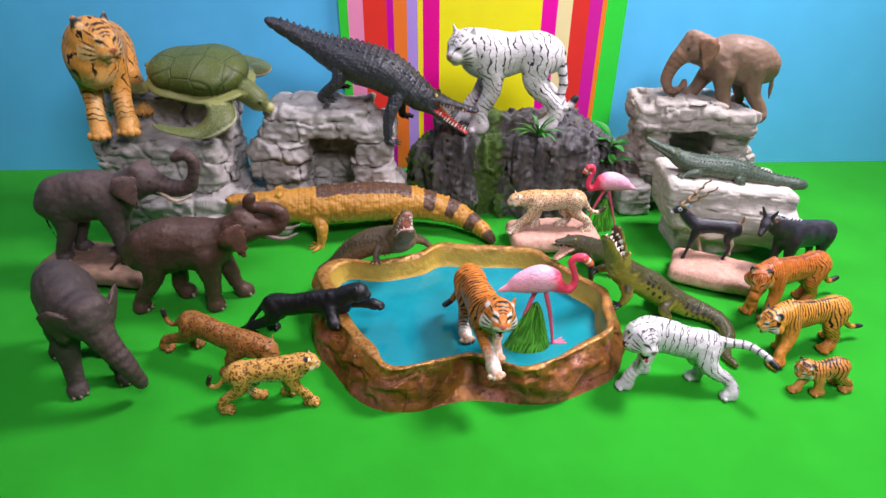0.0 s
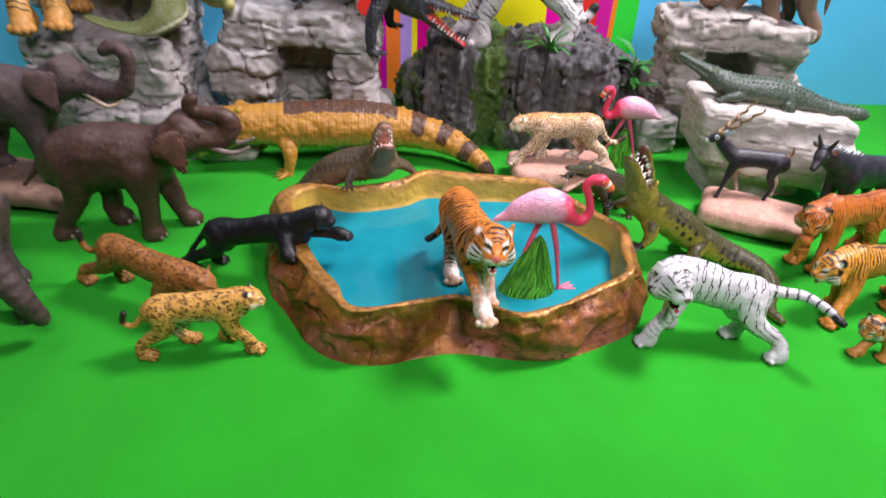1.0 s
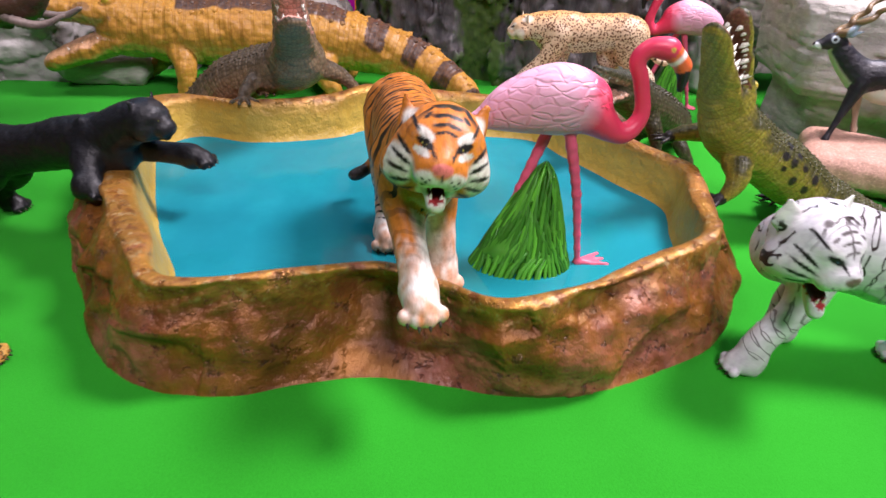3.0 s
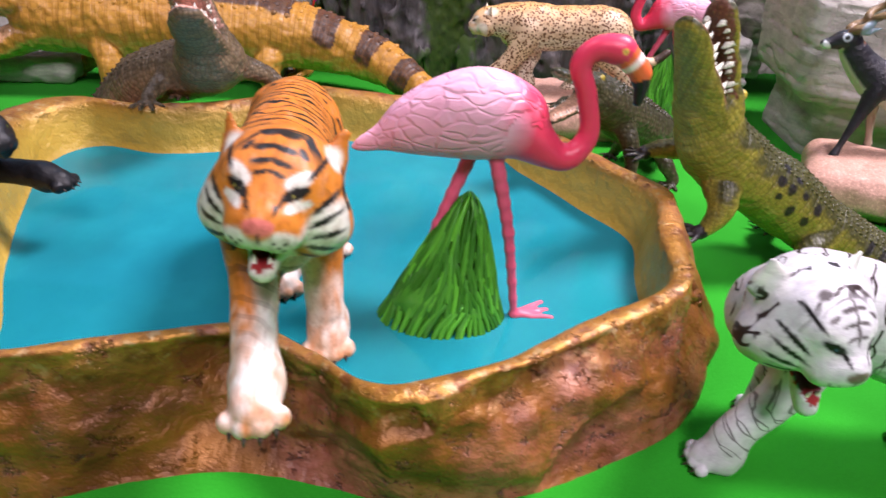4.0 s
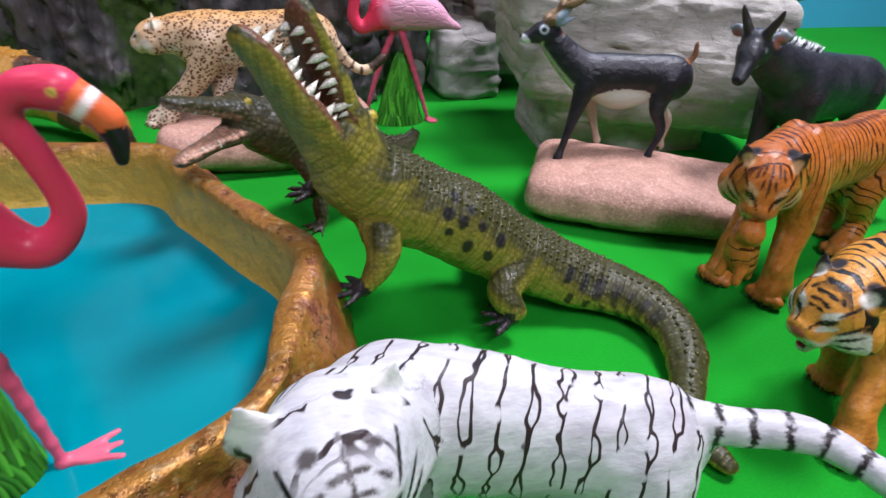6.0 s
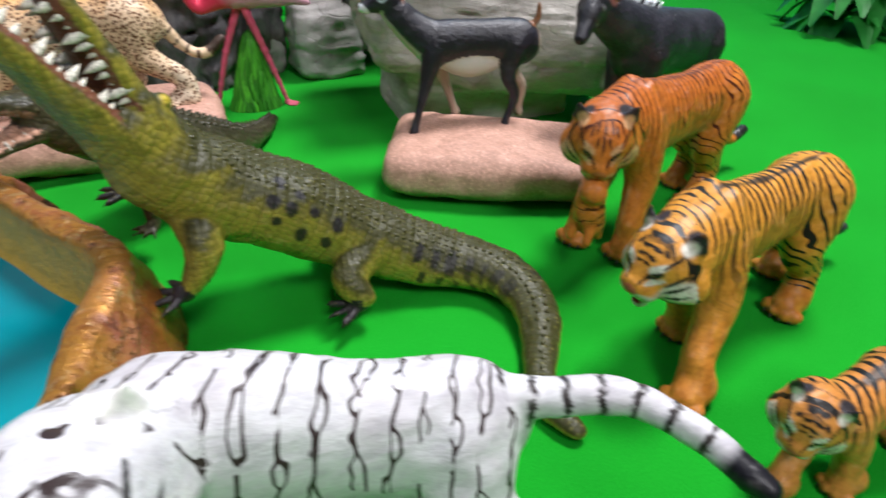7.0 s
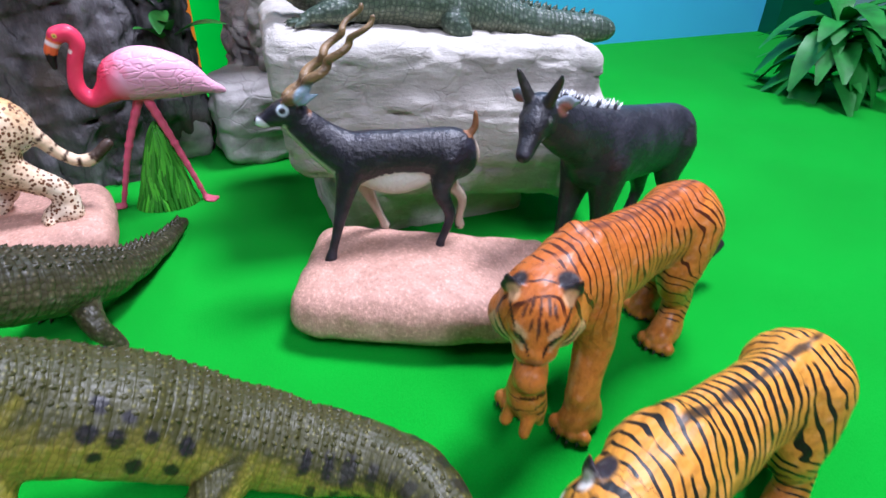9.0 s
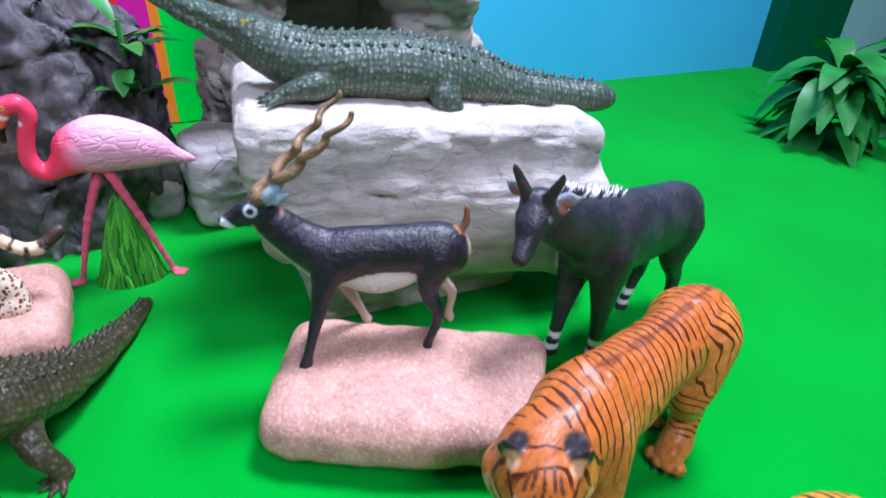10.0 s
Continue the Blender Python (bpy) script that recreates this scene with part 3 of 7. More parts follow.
def jointed(amount, size, rough, seed=0.0):
    """Relief of an outcrop cracked into angular blocks."""
    def f(x, y, z):
        wob = 0.35 * value_noise(x * 0.4 + seed, y * 0.4, z * 0.4)
        lev = z / size + wob
        row = np.floor(lev)
        col = x / (size * 1.7) + 0.37 * row + wob
        e1 = np.abs(lev - row - 0.5) * 2
        e2 = np.abs(col - np.floor(col) - 0.5) * 2
        groove = np.clip((np.maximum(e1 + 0 * e2, e2 + 0 * e1) - 0.90) / 0.10, 0, 1)
        chunk = value_noise(np.floor(col) * 2.7 + seed + 0 * z, row * 1.7 + 0 * x, y * 0.35 + seed)
        fine = value_noise(x * 1.5, y * 1.5, z * 1.5 + seed)
        return amount * (groove - 0.8 * chunk) + rough * fine
    return f


def faceted(ledges, blocks):
    return lambda x, y, z: ledges(x, y, z) + blocks(x, y, z)


# left rock with the ledge
c = Clay(0.2, 1.2)
c.block((0, 1.5, 6.5), (7.6, 5.5, 6.8), 0, 1.2)
c.block((0.5, 5.0, 11.5), (6.5, 4.0, 5.6), 4, 1.2)
c.block((4.8, 3.6, 13.0), (2.6, 3.4, 4.2), 10, 1.0)
c.block((-5.8, 4.5, 13.5), (1.9, 3.0, 3.4), -8, 0.9)
c.block((3.5, -0.8, 2.5), (6.2, 4.6, 4.2), 8, 1.2)
c.relief = faceted(strata(0.24, 3.6, 0.75, seed=1.3), jointed(0.50, 3.4, 0.16, 1.9))
rock("layered_rock", "grey layered rock base with a flat ledge", c, ROCK_GREY, pose(-0.372, 0.232, -0.012), category="rock")

# natural arch
c = Clay(0.2, 0.9)
c.block((-5.2, 1.2, 6.0), (3.0, 3.8, 7.4), 0, 1.0)
c.block((-9.5, 1.0, 1.5), (3.6, 3.6, 3.4), 12, 1.0)
c.block((-6.0, -0.4, 9.0), (3.4, 3.0, 2.2), -6, 0.8)
c.block((-0.8, 1.4, 14.0), (6.6, 4.0, 1.9), -2, 0.9)
c.block((5.6, 1.4, 8.0), (2.5, 3.6, 6.4), 6, 1.0, lean=-0.8)
c.block((6.6, 1.0, 2.4), (2.9, 3.8, 3.8), -6, 1.0)
c.block((0.0, 4.6, 5.0), (5.0, 1.6, 8.0), 0, 0.8)
c.relief = faceted(strata(0.24, 3.1, 0.7, seed=4.1), jointed(0.50, 3.0, 0.16, 6.4))
rock("rock_arch", "grey layered rock arch with a dark hollow", c, ROCK_GREY, pose(-0.180, 0.262, -0.012), category="rock arch")


# tree stump rock with moss
def moss(cast):
    x, y, z = cast.v.T
    band = np.exp(-((x + 2.6) / 2.0) ** 2) * (cast.n[:, 1] < 0.3) * 1.2
    foot = np.exp(-((x + 3.5) / 4.0) ** 2) * np.clip((5.0 - z) / 4.0, 0, 1) * 1.1
    left = np.clip((-x - 8.0) / 4.0, 0, 1) * 0.75
    top = np.clip((z - 11.2), 0, 1) * np.exp(-((x + 4.0) / 4.5) ** 2) * 0.5
    wob = value_noise(x * 0.9, y * 0.9, z * 0.6) * 0.45 + value_noise(x * 2.7, y * 2.7, z * 2.0) * 0.35
    w = np.clip((np.maximum.reduce([band, foot, left, top]) + wob - 0.5) * 3, 0, 1)
    shade = 0.5 + 0.5 * value_noise(x * 3, y * 3, z * 3)
    cast.c = np.stack([0.022 + 0.06 * shade, 0.055 + 0.10 * shade, 0.008 + 0.014 * shade], 1)
    cast.m = w * 0.92


chunks = jointed(0.38, 4.4, 0.2, 2.6)


def bark(x, y, z):
    grain = value_noise(x * 0.75, y * 0.75, z * 0.08 + 3)
    fine = value_noise(x * 2.2, y * 2.2, z * 0.3)
    lump = value_noise(x * 0.28 + 9, y * 0.28, z * 0.16)
    fleck = value_noise(x * 1.7 + z * 1.1, y * 2.4, z * 1.5 - x * 1.2)
    block = np.clip((x - 2.0) / 4.0, 0, 1)
    return (1.0 - 0.4 * block) * np.abs(grain) - 0.4 + 0.3 * fine + 0.7 * lump + 0.28 * fleck + block * chunks(x, y, z)


c = Clay(0.2, 1.2)
c.block((0.5, 1.0, 5.2), (10.2, 5.4, 6.6), 0, 1.6)
c.block((5.0, -0.2, 5.4), (5.2, 5.4, 6.4), 4, 1.5)
c.block((-5.5, 0.4, 4.8), (3.8, 5.4, 6.8), -8, 1.5)
c.block((-9.0, 1.6, 2.6), (3.6, 4.0, 5.6), -20, 1.5)
c.block((-2.8, -3.2, 1.0), (2.6, 3.0, 2.6), 0, 1.2)
c.block((11.0, 1.5, 4.2), (2.4, 4.4, 6.4), 10, 1.3)
c.rod((-2.6, -5.8, -1), (-2.4, -5.0, 9.5), 1.1, 0.6, cut=True, k=0.8)
c.rod((0.4, -6.4, -1), (0.2, -5.6, 9.0), 0.9, 0.5, cut=True, k=0.8)
c.relief = bark
rock("tree_stump_rock", "grey-brown tree stump with mossy bark and flat top", c, BARK, pose(0.055, 0.312, -0.006), moss, "tree stump")

BOULDERS = [((2.3, 1.8, 2.4), pose(0.224, 0.284, 0.0), 2.2), ((1.0, 1.1, 1.7), pose(0.188, 0.296, 0.0), 5.1)]

# cave rock at the back
c = Clay(0.2, 0.8)
c.block((-0.3, 1.5, 13.6), (7.4, 4.8, 1.6), -3, 0.8)
c.block((-1.5, 1.0, 15.0), (4.6, 3.8, 0.9), 3, 0.7)
c.block((-4.9, 2.0, 7.5), (1.6, 4.0, 6.0), 5, 0.8)
c.block((-5.4, 4.2, 3.8), (2.2, 2.6, 4.6), 12, 0.9)
c.block((5.2, 2.2, 7.5), (2.5, 4.0, 6.5), -4, 0.9)
c.block((0.4, 5.6, 6.0), (6.5, 1.4, 7.5), 0, 0.8)
c.block((5.9, 2.4, 4.2), (2.6, 4.0, 5.0), 8, 1.0)
c.relief = faceted(strata(0.34, 1.5, 0.4, seed=7.7), jointed(0.34, 2.2, 0.14, 2.2))
rock("cave_rock", "pale grey layered rock base with a cave opening", c, ROCK_CAVE, pose(0.292, 0.305, -0.006), category="rock")
for half, place, seed in BOULDERS:
    c = Clay(0.14, 0.6)
    c.block((0, 0, half[2] * 0.9), half, 12, 0.9)
    c.block((-0.2, half[1] * 0.3, half[2] * 1.5), (half[0] * 0.75, half[1] * 0.7, half[2] * 0.55), -12, 0.7)
    c.relief = strata(0.18, 2.4, 0.4, seed=seed)
    tagged(rock("grey_boulder", "rounded grey boulder beside the limestone block", c, ROCK_GREY, place, category="boulder"), "rounded grey boulder beside the limestone block", "boulder", "boulders by the cave")

# limestone block in front of the cave
c = Clay(0.16, 0.9)
c.block((0.2, 0.6, 6.0), (7.3, 4.4, 3.0), -2, 0.9, lean=0.5)
c.block((3.0, 0.2, 4.4), (5.0, 4.6, 2.4), -6, 0.9)
c.block((0.0, 0.9, 1.6), (5.0, 3.4, 2.4), 4, 0.9)
cut_face, fine_face = jointed(0.15, 2.0, 0.05, 3.3), strata(0.10, 1.0, 0.08, seed=8.8)
c.relief = lambda x, y, z: cut_face(x, y, z) + fine_face(x, y, z)
rock("limestone_block", "pale limestone block cracked into flat layers", c, ROCK_PALE, pose(0.300, 0.200, 0.0) @ pose(0, 0, 0, 0, 4, 0), category="rock")


def stone(name, label, half, place, mat, seed):
    k = Clay(0.14, 0.5)
    k.block((0, 0, half[2] * 1.22), (half[0], half[1], half[2] * 0.78), 0, 0.7)
    k.block((0.4, 0.1, half[2] * 1.15), (half[0] * 0.94, half[1] * 1.04, half[2] * 0.6), 3, 0.6)
    k.block((0.2, 0.2, half[2] * 0.6), (half[0] * 0.86, half[1] * 0.84, half[2] * 0.6), -2, 0.4)
    k.relief = lambda x, y, z: 0.4 * value_noise(x * 0.22 + seed, y * 0.22 + seed, z * 0.4) + 0.07 * value_noise(x * 1.6, y * 1.6 + seed, z * 1.6)
    return rock(name, label, k, mat, place, category="stone")


stone("stone_slab", "smooth pinkish sandstone slab lying on the felt", (4.75, 2.6, 1.1), pose(0.277, 0.110, 0.0, 0, 0, -23), STONE_PINK, 1.0)
stone("stone_slab", "flat pinkish-brown stone under the cheetah figure", (5.3, 2.8, 1.2), pose(0.104, 0.186, 0.0, 0, 0, 6), STONE_PINK, 5.0)
stone("stone_slab", "flat brown stone under the small elephant figure", (6.2, 3.2, 1.1), pose(-0.402, 0.092, 0.0, 0, 0, -4), STONE_BROWN, 9.0)
stone("pebble", "small pale grey pebble on the felt", (3.0, 1.5, 1.0), pose(-0.250, 0.196, 0.0, 0, 0, 10), ROCK_PALE, 12.0)

# ------------------------------------------------------------------ the pool
RIM = [(-0.153, 0.054, 3.8), (-0.138, 0.011, 3.9), (-0.117, -0.033, 3.9), (-0.088, -0.067, 3.9), (-0.065, -0.094, 3.9), (-0.030, -0.085, 3.9),
       (0.004, -0.068, 3.4), (0.028, -0.077, 3.5), (0.049, -0.088, 3.8), (0.072, -0.078, 3.8), (0.102, -0.056, 3.8), (0.131, -0.031, 3.8),
       (0.135, -0.001, 3.7), (0.137, 0.030, 3.8), (0.117, 0.057, 3.8), (0.092, 0.088, 3.8), (0.070, 0.110, 3.8), (0.008, 0.112, 3.9),
       (-0.030, 0.113, 4.0), (-0.056, 0.092, 3.8), (-0.101, 0.076, 3.8), (-0.136, 0.077, 3.8)]
FOOT = [(-0.156, 0.035), (-0.143, -0.021), (-0.120, -0.056), (-0.093, -0.088), (-0.069, -0.101), (-0.040, -0.100),
        (-0.003, -0.087), (0.023, -0.087), (0.051, -0.088), (0.078, -0.084), (0.102, -0.074), (0.134, -0.049),
        (0.147, -0.014), (0.146, 0.024), (0.139, 0.060), (0.112, 0.094), (0.082, 0.122), (0.008, 0.132),
        (-0.036, 0.134), (-0.066, 0.112), (-0.110, 0.098), (-0.150, 0.092)]


def ring(points, count):
    """A closed smooth line with that many points."""
    p = np.array(points, float)
    s = spline(np.vstack([p[-2:], p, p[:3]]), 12)
    s = s[24:24 + 12 * len(p)]
    idx = np.linspace(0, len(s), count, endpoint=False)
    i0 = idx.astype(int)
    w = (idx - i0)[:, None]
    return s[i0] * (1 - w) + s[(i0 + 1) % len(s)] * w


def pool_mat():
    n = Nodes("bronze_resin")
    a = n.noise(42, 5, 0.65)
    b = n.noise(170, 5, 0.7)
    pits = n.smooth(n.noise(120, 5, 0.8), 0.58, 0.70)
    crack = n.smooth(n.noise(70, 6, 0.85, stretch=(1, 1, 2.4)), 0.60, 0.68)
    pink = n.smooth(n.noise(30, 4), 0.47, 0.62)
    c = n.mix(n.smooth(a, 0.33, 0.66), (0.14, 0.044, 0.012), (0.31, 0.115, 0.016))
    c = n.mix(n.math("MULTIPLY", pink, 0.65), c, n.mix(n.smooth(b, 0.35, 0.65), (0.22, 0.062, 0.044), (0.40, 0.138, 0.10)))
    c = n.mix(n.math("MULTIPLY", n.math("MAXIMUM", n.math("MULTIPLY", pits, pink), crack), 0.8), c, (0.06, 0.022, 0.024))
    gold = n.math("MULTIPLY", n.attr("marks"), n.smooth(b, 0.35, 0.6))
    c = n.mix(n.math("MULTIPLY", gold, 0.6), c, (0.58, 0.29, 0.05))
    chips = n.math("MULTIPLY", n.attr("marks"), n.smooth(n.noise(230, 4, 0.7), 0.55, 0.64))
    c = n.mix(n.math("MULTIPLY", chips, 0.7), c, (0.50, 0.34, 0.16))
    grime = n.math("MULTIPLY", n.attr("marks"), n.smooth(n.noise(160, 5, 0.7, stretch=(1, 1, 0.6)), 0.57, 0.66))
    c = n.mix(n.math("MULTIPLY", grime, 0.6), c, (0.16, 0.06, 0.02))
    c = n.mix(n.attr("along"), c, n.mix(n.smooth(a, 0.3, 0.7), (0.44, 0.27, 0.035), (0.54, 0.36, 0.06)))
    n.bump(n.math("MULTIPLY", n.math("MAXIMUM", pits, crack), n.math("SUBTRACT", 1.0, n.attr("along"))), 0.85, -0.0016)
    n.bump(a, 0.75, 0.003)
    n.bump(b, 0.75, 0.0013)
    n.bump(n.noise(520, 4, 0.7), 0.35, 0.0005)
    shine = n.math("MULTIPLY", n.math("SUBTRACT", 1.0, pink), n.math("SUBTRACT", 1.0, n.attr("along")))
    metal = n.math("MULTIPLY", n.math("MAXIMUM", gold, n.math("MULTIPLY", shine, 0.5)), 0.6)
    return n.done(c, n.math("ADD", 0.20, n.math("MULTIPLY", b, 0.32)), metal, 0.5)


def water_mat():
    n = Nodes("turquoise_resin")
    a = n.noise(16, 4, 0.6)
    c = n.mix(n.smooth(a, 0.3, 0.72), (0.0, 0.175, 0.225), (0.0, 0.225, 0.27))
    c = n.mix(n.math("MULTIPLY", n.smooth(n.noise(42, 3), 0.5, 0.8), 0.3), c, (0.005, 0.29, 0.325))
    n.bump(n.noise(26, 2), 0.12, 0.003)
    return n.done(c, 0.12, spec=0.14)


def make_pool():
    count = 600
    rim, foot = ring(RIM, count), ring(FOOT, count)
    rim[:, :2] *= 100
    foot = foot * 100
    mid = np.array([-0.5, 1.2])
    rows, gold, inner = [], [], []

    def lay(xy, z, g, i, wob, seed):
        xy = np.array(xy, float)
        away = xy - mid
        away /= np.linalg.norm(away, axis=1, keepdims=True)
        n1 = value_noise(xy[:, 0] * 0.45 + seed, xy[:, 1] * 0.45, np.full(count, seed * 1.7))
        n2 = value_noise(xy[:, 0] * 1.4, xy[:, 1] * 1.4 + seed, np.full(count, seed * 2.9))
        xy = xy + away * (wob * (n1 + 0.45 * n2))[:, None]
        rows.append(np.column_stack([xy, z + 0.12 * wob * n2]))
        gold.append(np.full(count, g))
        inner.append(np.full(count, i))

    top = rim[:, 2]
    out = rim[:, :2] - mid
    dist = np.linalg.norm(out, axis=1, keepdims=True)
    out = out / dist
    # broken facets: every cell of the wall is a tilted plane of its own
    rnd = np.random.RandomState(11)
    arc = np.concatenate([[0.0], np.cumsum(np.linalg.norm(np.diff(foot, axis=0), axis=1))])
    girth = arc[-1] + float(np.linalg.norm(foot[0] - foot[-1]))
    seeds = np.column_stack([rnd.rand(70) * girth, rnd.rand(70) * 4.2])
    plane = np.column_stack([rnd.uniform(-0.46, 0.40, 70), rnd.uniform(-0.30, 0.30, 70), rnd.uniform(-0.50, 0.50, 70)])
    for t in np.linspace(0, 1, 44):
        da = arc[:, None] - seeds[None, :, 0]
        da = da - girth * np.round(da / girth)
        dz = t * 4.0 - seeds[None, :, 1] + 0.25 * value_noise(arc * 0.9, 0 * arc + t * 3, 0 * arc)[:, None]
        order = np.argsort(da ** 2 + (1.5 * dz) ** 2, axis=1)
        rock_face = 0.0
        for rank, weight in ((0, 0.75), (1, 0.25)):
            j = order[:, rank]
            pick = np.arange(count)
            rock_face = rock_face + weight * (plane[j, 0] + plane[j, 1] * da[pick, j] + plane[j, 2] * dz[pick, j])
        bulge = 0.9 * math.sin(t * math.pi) ** 1.2
        facet = value_noise(foot[:, 0] * 0.34 + 4, foot[:, 1] * 0.34, np.full(count, 2.2 + t * 1.6))
        facet2 = np.abs(value_noise(foot[:, 0] * 0.75 + 8, foot[:, 1] * 0.75 + t * 2.0, np.full(count, 5.2 + t * 2.4)))
        dent = (facet * 0.6 - facet2 * 0.3 + rock_face) * min(1.0, 1.6 * math.sin(t * math.pi * 0.96 + 0.04))
        dent = dent - 0.5 * np.exp(-((foot[:, 0] - 0.3) / 2.6) ** 2) * (foot[:, 1] < -5) * math.exp(-((t - 0.62) / 0.17) ** 2)
        dent = np.minimum(dent, 0.15) - 0.15 * np.exp(-((foot[:, 0] - 0.8) / 3.0) ** 2) * (foot[:, 1] < -5) * math.sin(t * math.pi) ** 0.8
        lay(foot * (1 - t) + rim[:, :2] * t + out * (bulge * 0.35 + dent)[:, None], top * t - 0.05 * (1 - t), max(0.0, (t - 0.72) / 0.28), 0.0, 0.28 * math.sin(t * math.pi * 0.9) + 0.05, t * 1.6)
    broad = 1 + 1.1 * np.clip((-rim[:, 0] - 7) / 5, 0, 1) * np.clip((9 - rim[:, 1]) / 3, 0, 1)
    for d, dz, g, i in ((0.12, 0.07, 1.0, 0.0), (0.28, 0.10, 1.0, 0.0), (0.42, 0.08, 1.0, 0.0), (0.56, 0.04, 0.9, 0.1), (0.68, -0.06, 0.7, 0.3), (0.78, -0.3, 0.5, 0.7), (0.90, -0.9, 0.1, 1.0), (1.05, -1.7, 0.0, 1.0), (1.4, -2.7, 0.0, 1.0), (2.0, -3.2, 0.0, 1.0)):
        lay(rim[:, :2] - out * (np.minimum(d, 0.68) * broad + max(0.0, d - 0.68))[:, None], top + dz if dz > -2 else np.maximum(top + dz, 1.2), g, i, 0.17 if d < 0.7 else 0.06, 3.0 + d)
    rows.append(np.column_stack([np.tile(mid, (count, 1)), np.full(count, 1.0)]))
    gold.append(np.zeros(count))
    inner.append(np.ones(count))
    v = np.vstack(rows)
    r = len(rows)
    faces = []
    for a in range(r - 1):
        for i in range(count):
            j = (i + 1) % count
            faces.append((a * count + i, a * count + j, (a + 1) * count + j, (a + 1) * count + i))
    pool = new("pool")
    tagged(pool, "bronze-brown resin rock pool with turquoise water", "pool")
    cast = Cast(v, np.array(faces), np.zeros(len(v), int), np.concatenate(inner), np.zeros((len(v), 3)))
    cast.m = np.concatenate(gold)
    basin = cast.build("basin", pool_mat(), Matrix())
    basin.parent = pool
    bm = bmesh.new()
    edge = rim[:, :2] - out * (0.68 * broad + 0.40)[:, None]
    vs = []
    centre = bm.verts.new((mid[0] / 100, mid[1] / 100, 0.0158))
    for k in np.linspace(0.1, 1.0, 14):
        vs.append([bm.verts.new((*((mid + (p - mid) * k) / 100), 0.0158 + (0.0012 * max(0, k - 0.93) / 0.07))) for p in edge])
    for i in range(count):
        j = (i + 1) % count
        bm.faces.new((centre, vs[0][i], vs[0][j]))
        for a in range(len(vs) - 1):
            bm.faces.new((vs[a][i], vs[a + 1][i], vs[a + 1][j], vs[a][j]))
    for fce in bm.faces:
        fce.smooth = True
    part("water", bm, water_mat(), pool, "glossy turquoise painted water")


make_pool()

# ------------------------------------------------------------------ cats


def cat(label, place, mat, colours, feet, shoulder, hip, girth, head, tail, voxel=0.09, name="tiger_figurine", category="toy tiger",
        mouth=0.0, sway=0.0, leg=1.0, ruff=0.0, kind="tiger", extra=None, wide=0.82, tail_tip=None, paw=1.2, ears=(-0.16, 0.62, 0.76, 0.29), blades=0.0):
    """feet: fore left, fore right, hind left, hind right. shoulder, hip: (x, y, top). girth: fore, middle, hind radius.
    head: (x, y, z, size, yaw, pitch, lean). tail: (x, y, z, radius)."""
    k = Clay(voxel, 0.35 * girth[0] / 1.3)
    sx, sy, sz = shoulder
    hx, hy, hz = hip
    gf, gm, gh = girth
    long = sx - hx
    body = [(hx - 0.55 * gh, hy, hz - 1.25 * gh, 0.72 * gh), (hx + 0.1 * gh, hy, hz - gh, gh), (hx + 0.4 * long, (sy + hy) / 2, (sz * 0.4 + hz * 0.6) - gm - sway, gm),
            (hx + 0.72 * long, sy * 0.7 + hy * 0.3, sz - 1.04 * gf - sway * 0.5, 0.5 * (gm + gf)), (sx, sy, sz - gf, gf), (sx + 0.65 * gf, sy, sz - 1.2 * gf, 0.78 * gf)]
    k.line(body, 1, flat=((0, 1, 0), wide))
    if blades:
        for s in (1, -1):
            k.rod((sx + 0.1 * gf, sy + s * 0.34 * gf, sz - 0.5 * gf), (sx - 0.15 * gf, sy + s * 0.26 * gf, sz - 0.22 * gf + blades), 0.42 * gf, 0.26 * gf, 1, k=0.18 * gf)
    x, y, z, hr, hyaw, hpitch = head[:6]
    H = turned(hyaw, hpitch, head[6] if len(head) > 6 else 0.0)
    hc = np.array((x, y, z))
    at = lambda a, b, c: hc + H @ (np.array((a, b, c)) * hr)
    k.line([(sx + 0.1 * gf, sy, sz - 0.75 * gf, 0.78 * gf), ((sx + x) / 2, (sy + y) / 2, (sz - 0.75 * gf + z) / 2 + 0.1 * gf, 0.66 * gf), (*at(-0.35, 0, -0.05), 0.75 * hr)], 2)
    k.ball(at(0, 0, 0.06), 0.86 * hr, 3)
    for s in (1, -1):
        k.ball(at(0.12, 0.46 * s, -0.28), 0.5 * hr, 3)
        k.ball(at(0.52, 0.36 * s, 0.34), 0.17 * hr, 3, k=0.2 * hr)
        k.rod(at(ears[0], ears[1] * s, ears[2] - 0.06), at(ears[0] - 0.06, (ears[1] + 0.12) * s, ears[2] + 0.30), ears[3] * hr, 0.10 * hr, 4, k=0.10 * hr, flat=(tuple(H @ np.array((1, 0.3 * s, 0.15))), 0.36))
        k.ball(at(0.80, 0.22 * s, -0.26), 0.29 * hr, 3, k=0.12 * hr)
        if ruff:
            k.ball(at(-0.1, 0.72 * s, -0.4), ruff * hr, 3)
    k.rod(at(0.42, 0, 0.10), at(0.92, 0, -0.10), 0.42 * hr, 0.29 * hr, 3)
    drop = 0.10 + 0.52 * mouth
    k.rod(at(0.3, 0, -0.55), at(0.80, 0, -0.46 - drop), 0.30 * hr, 0.20 * hr, 3, k=0.12 * hr)
    if mouth:
        k.rod(at(0.45, 0, -0.56), at(1.25, 0, -0.52 - 0.2 * mouth), 0.22 * hr * mouth, 0.30 * hr * mouth, 9, cut=True, k=0.04)
    top = [("f", 1, feet[0]), ("f", -1, feet[1]), ("h", 1, feet[2]), ("h", -1, feet[3])]
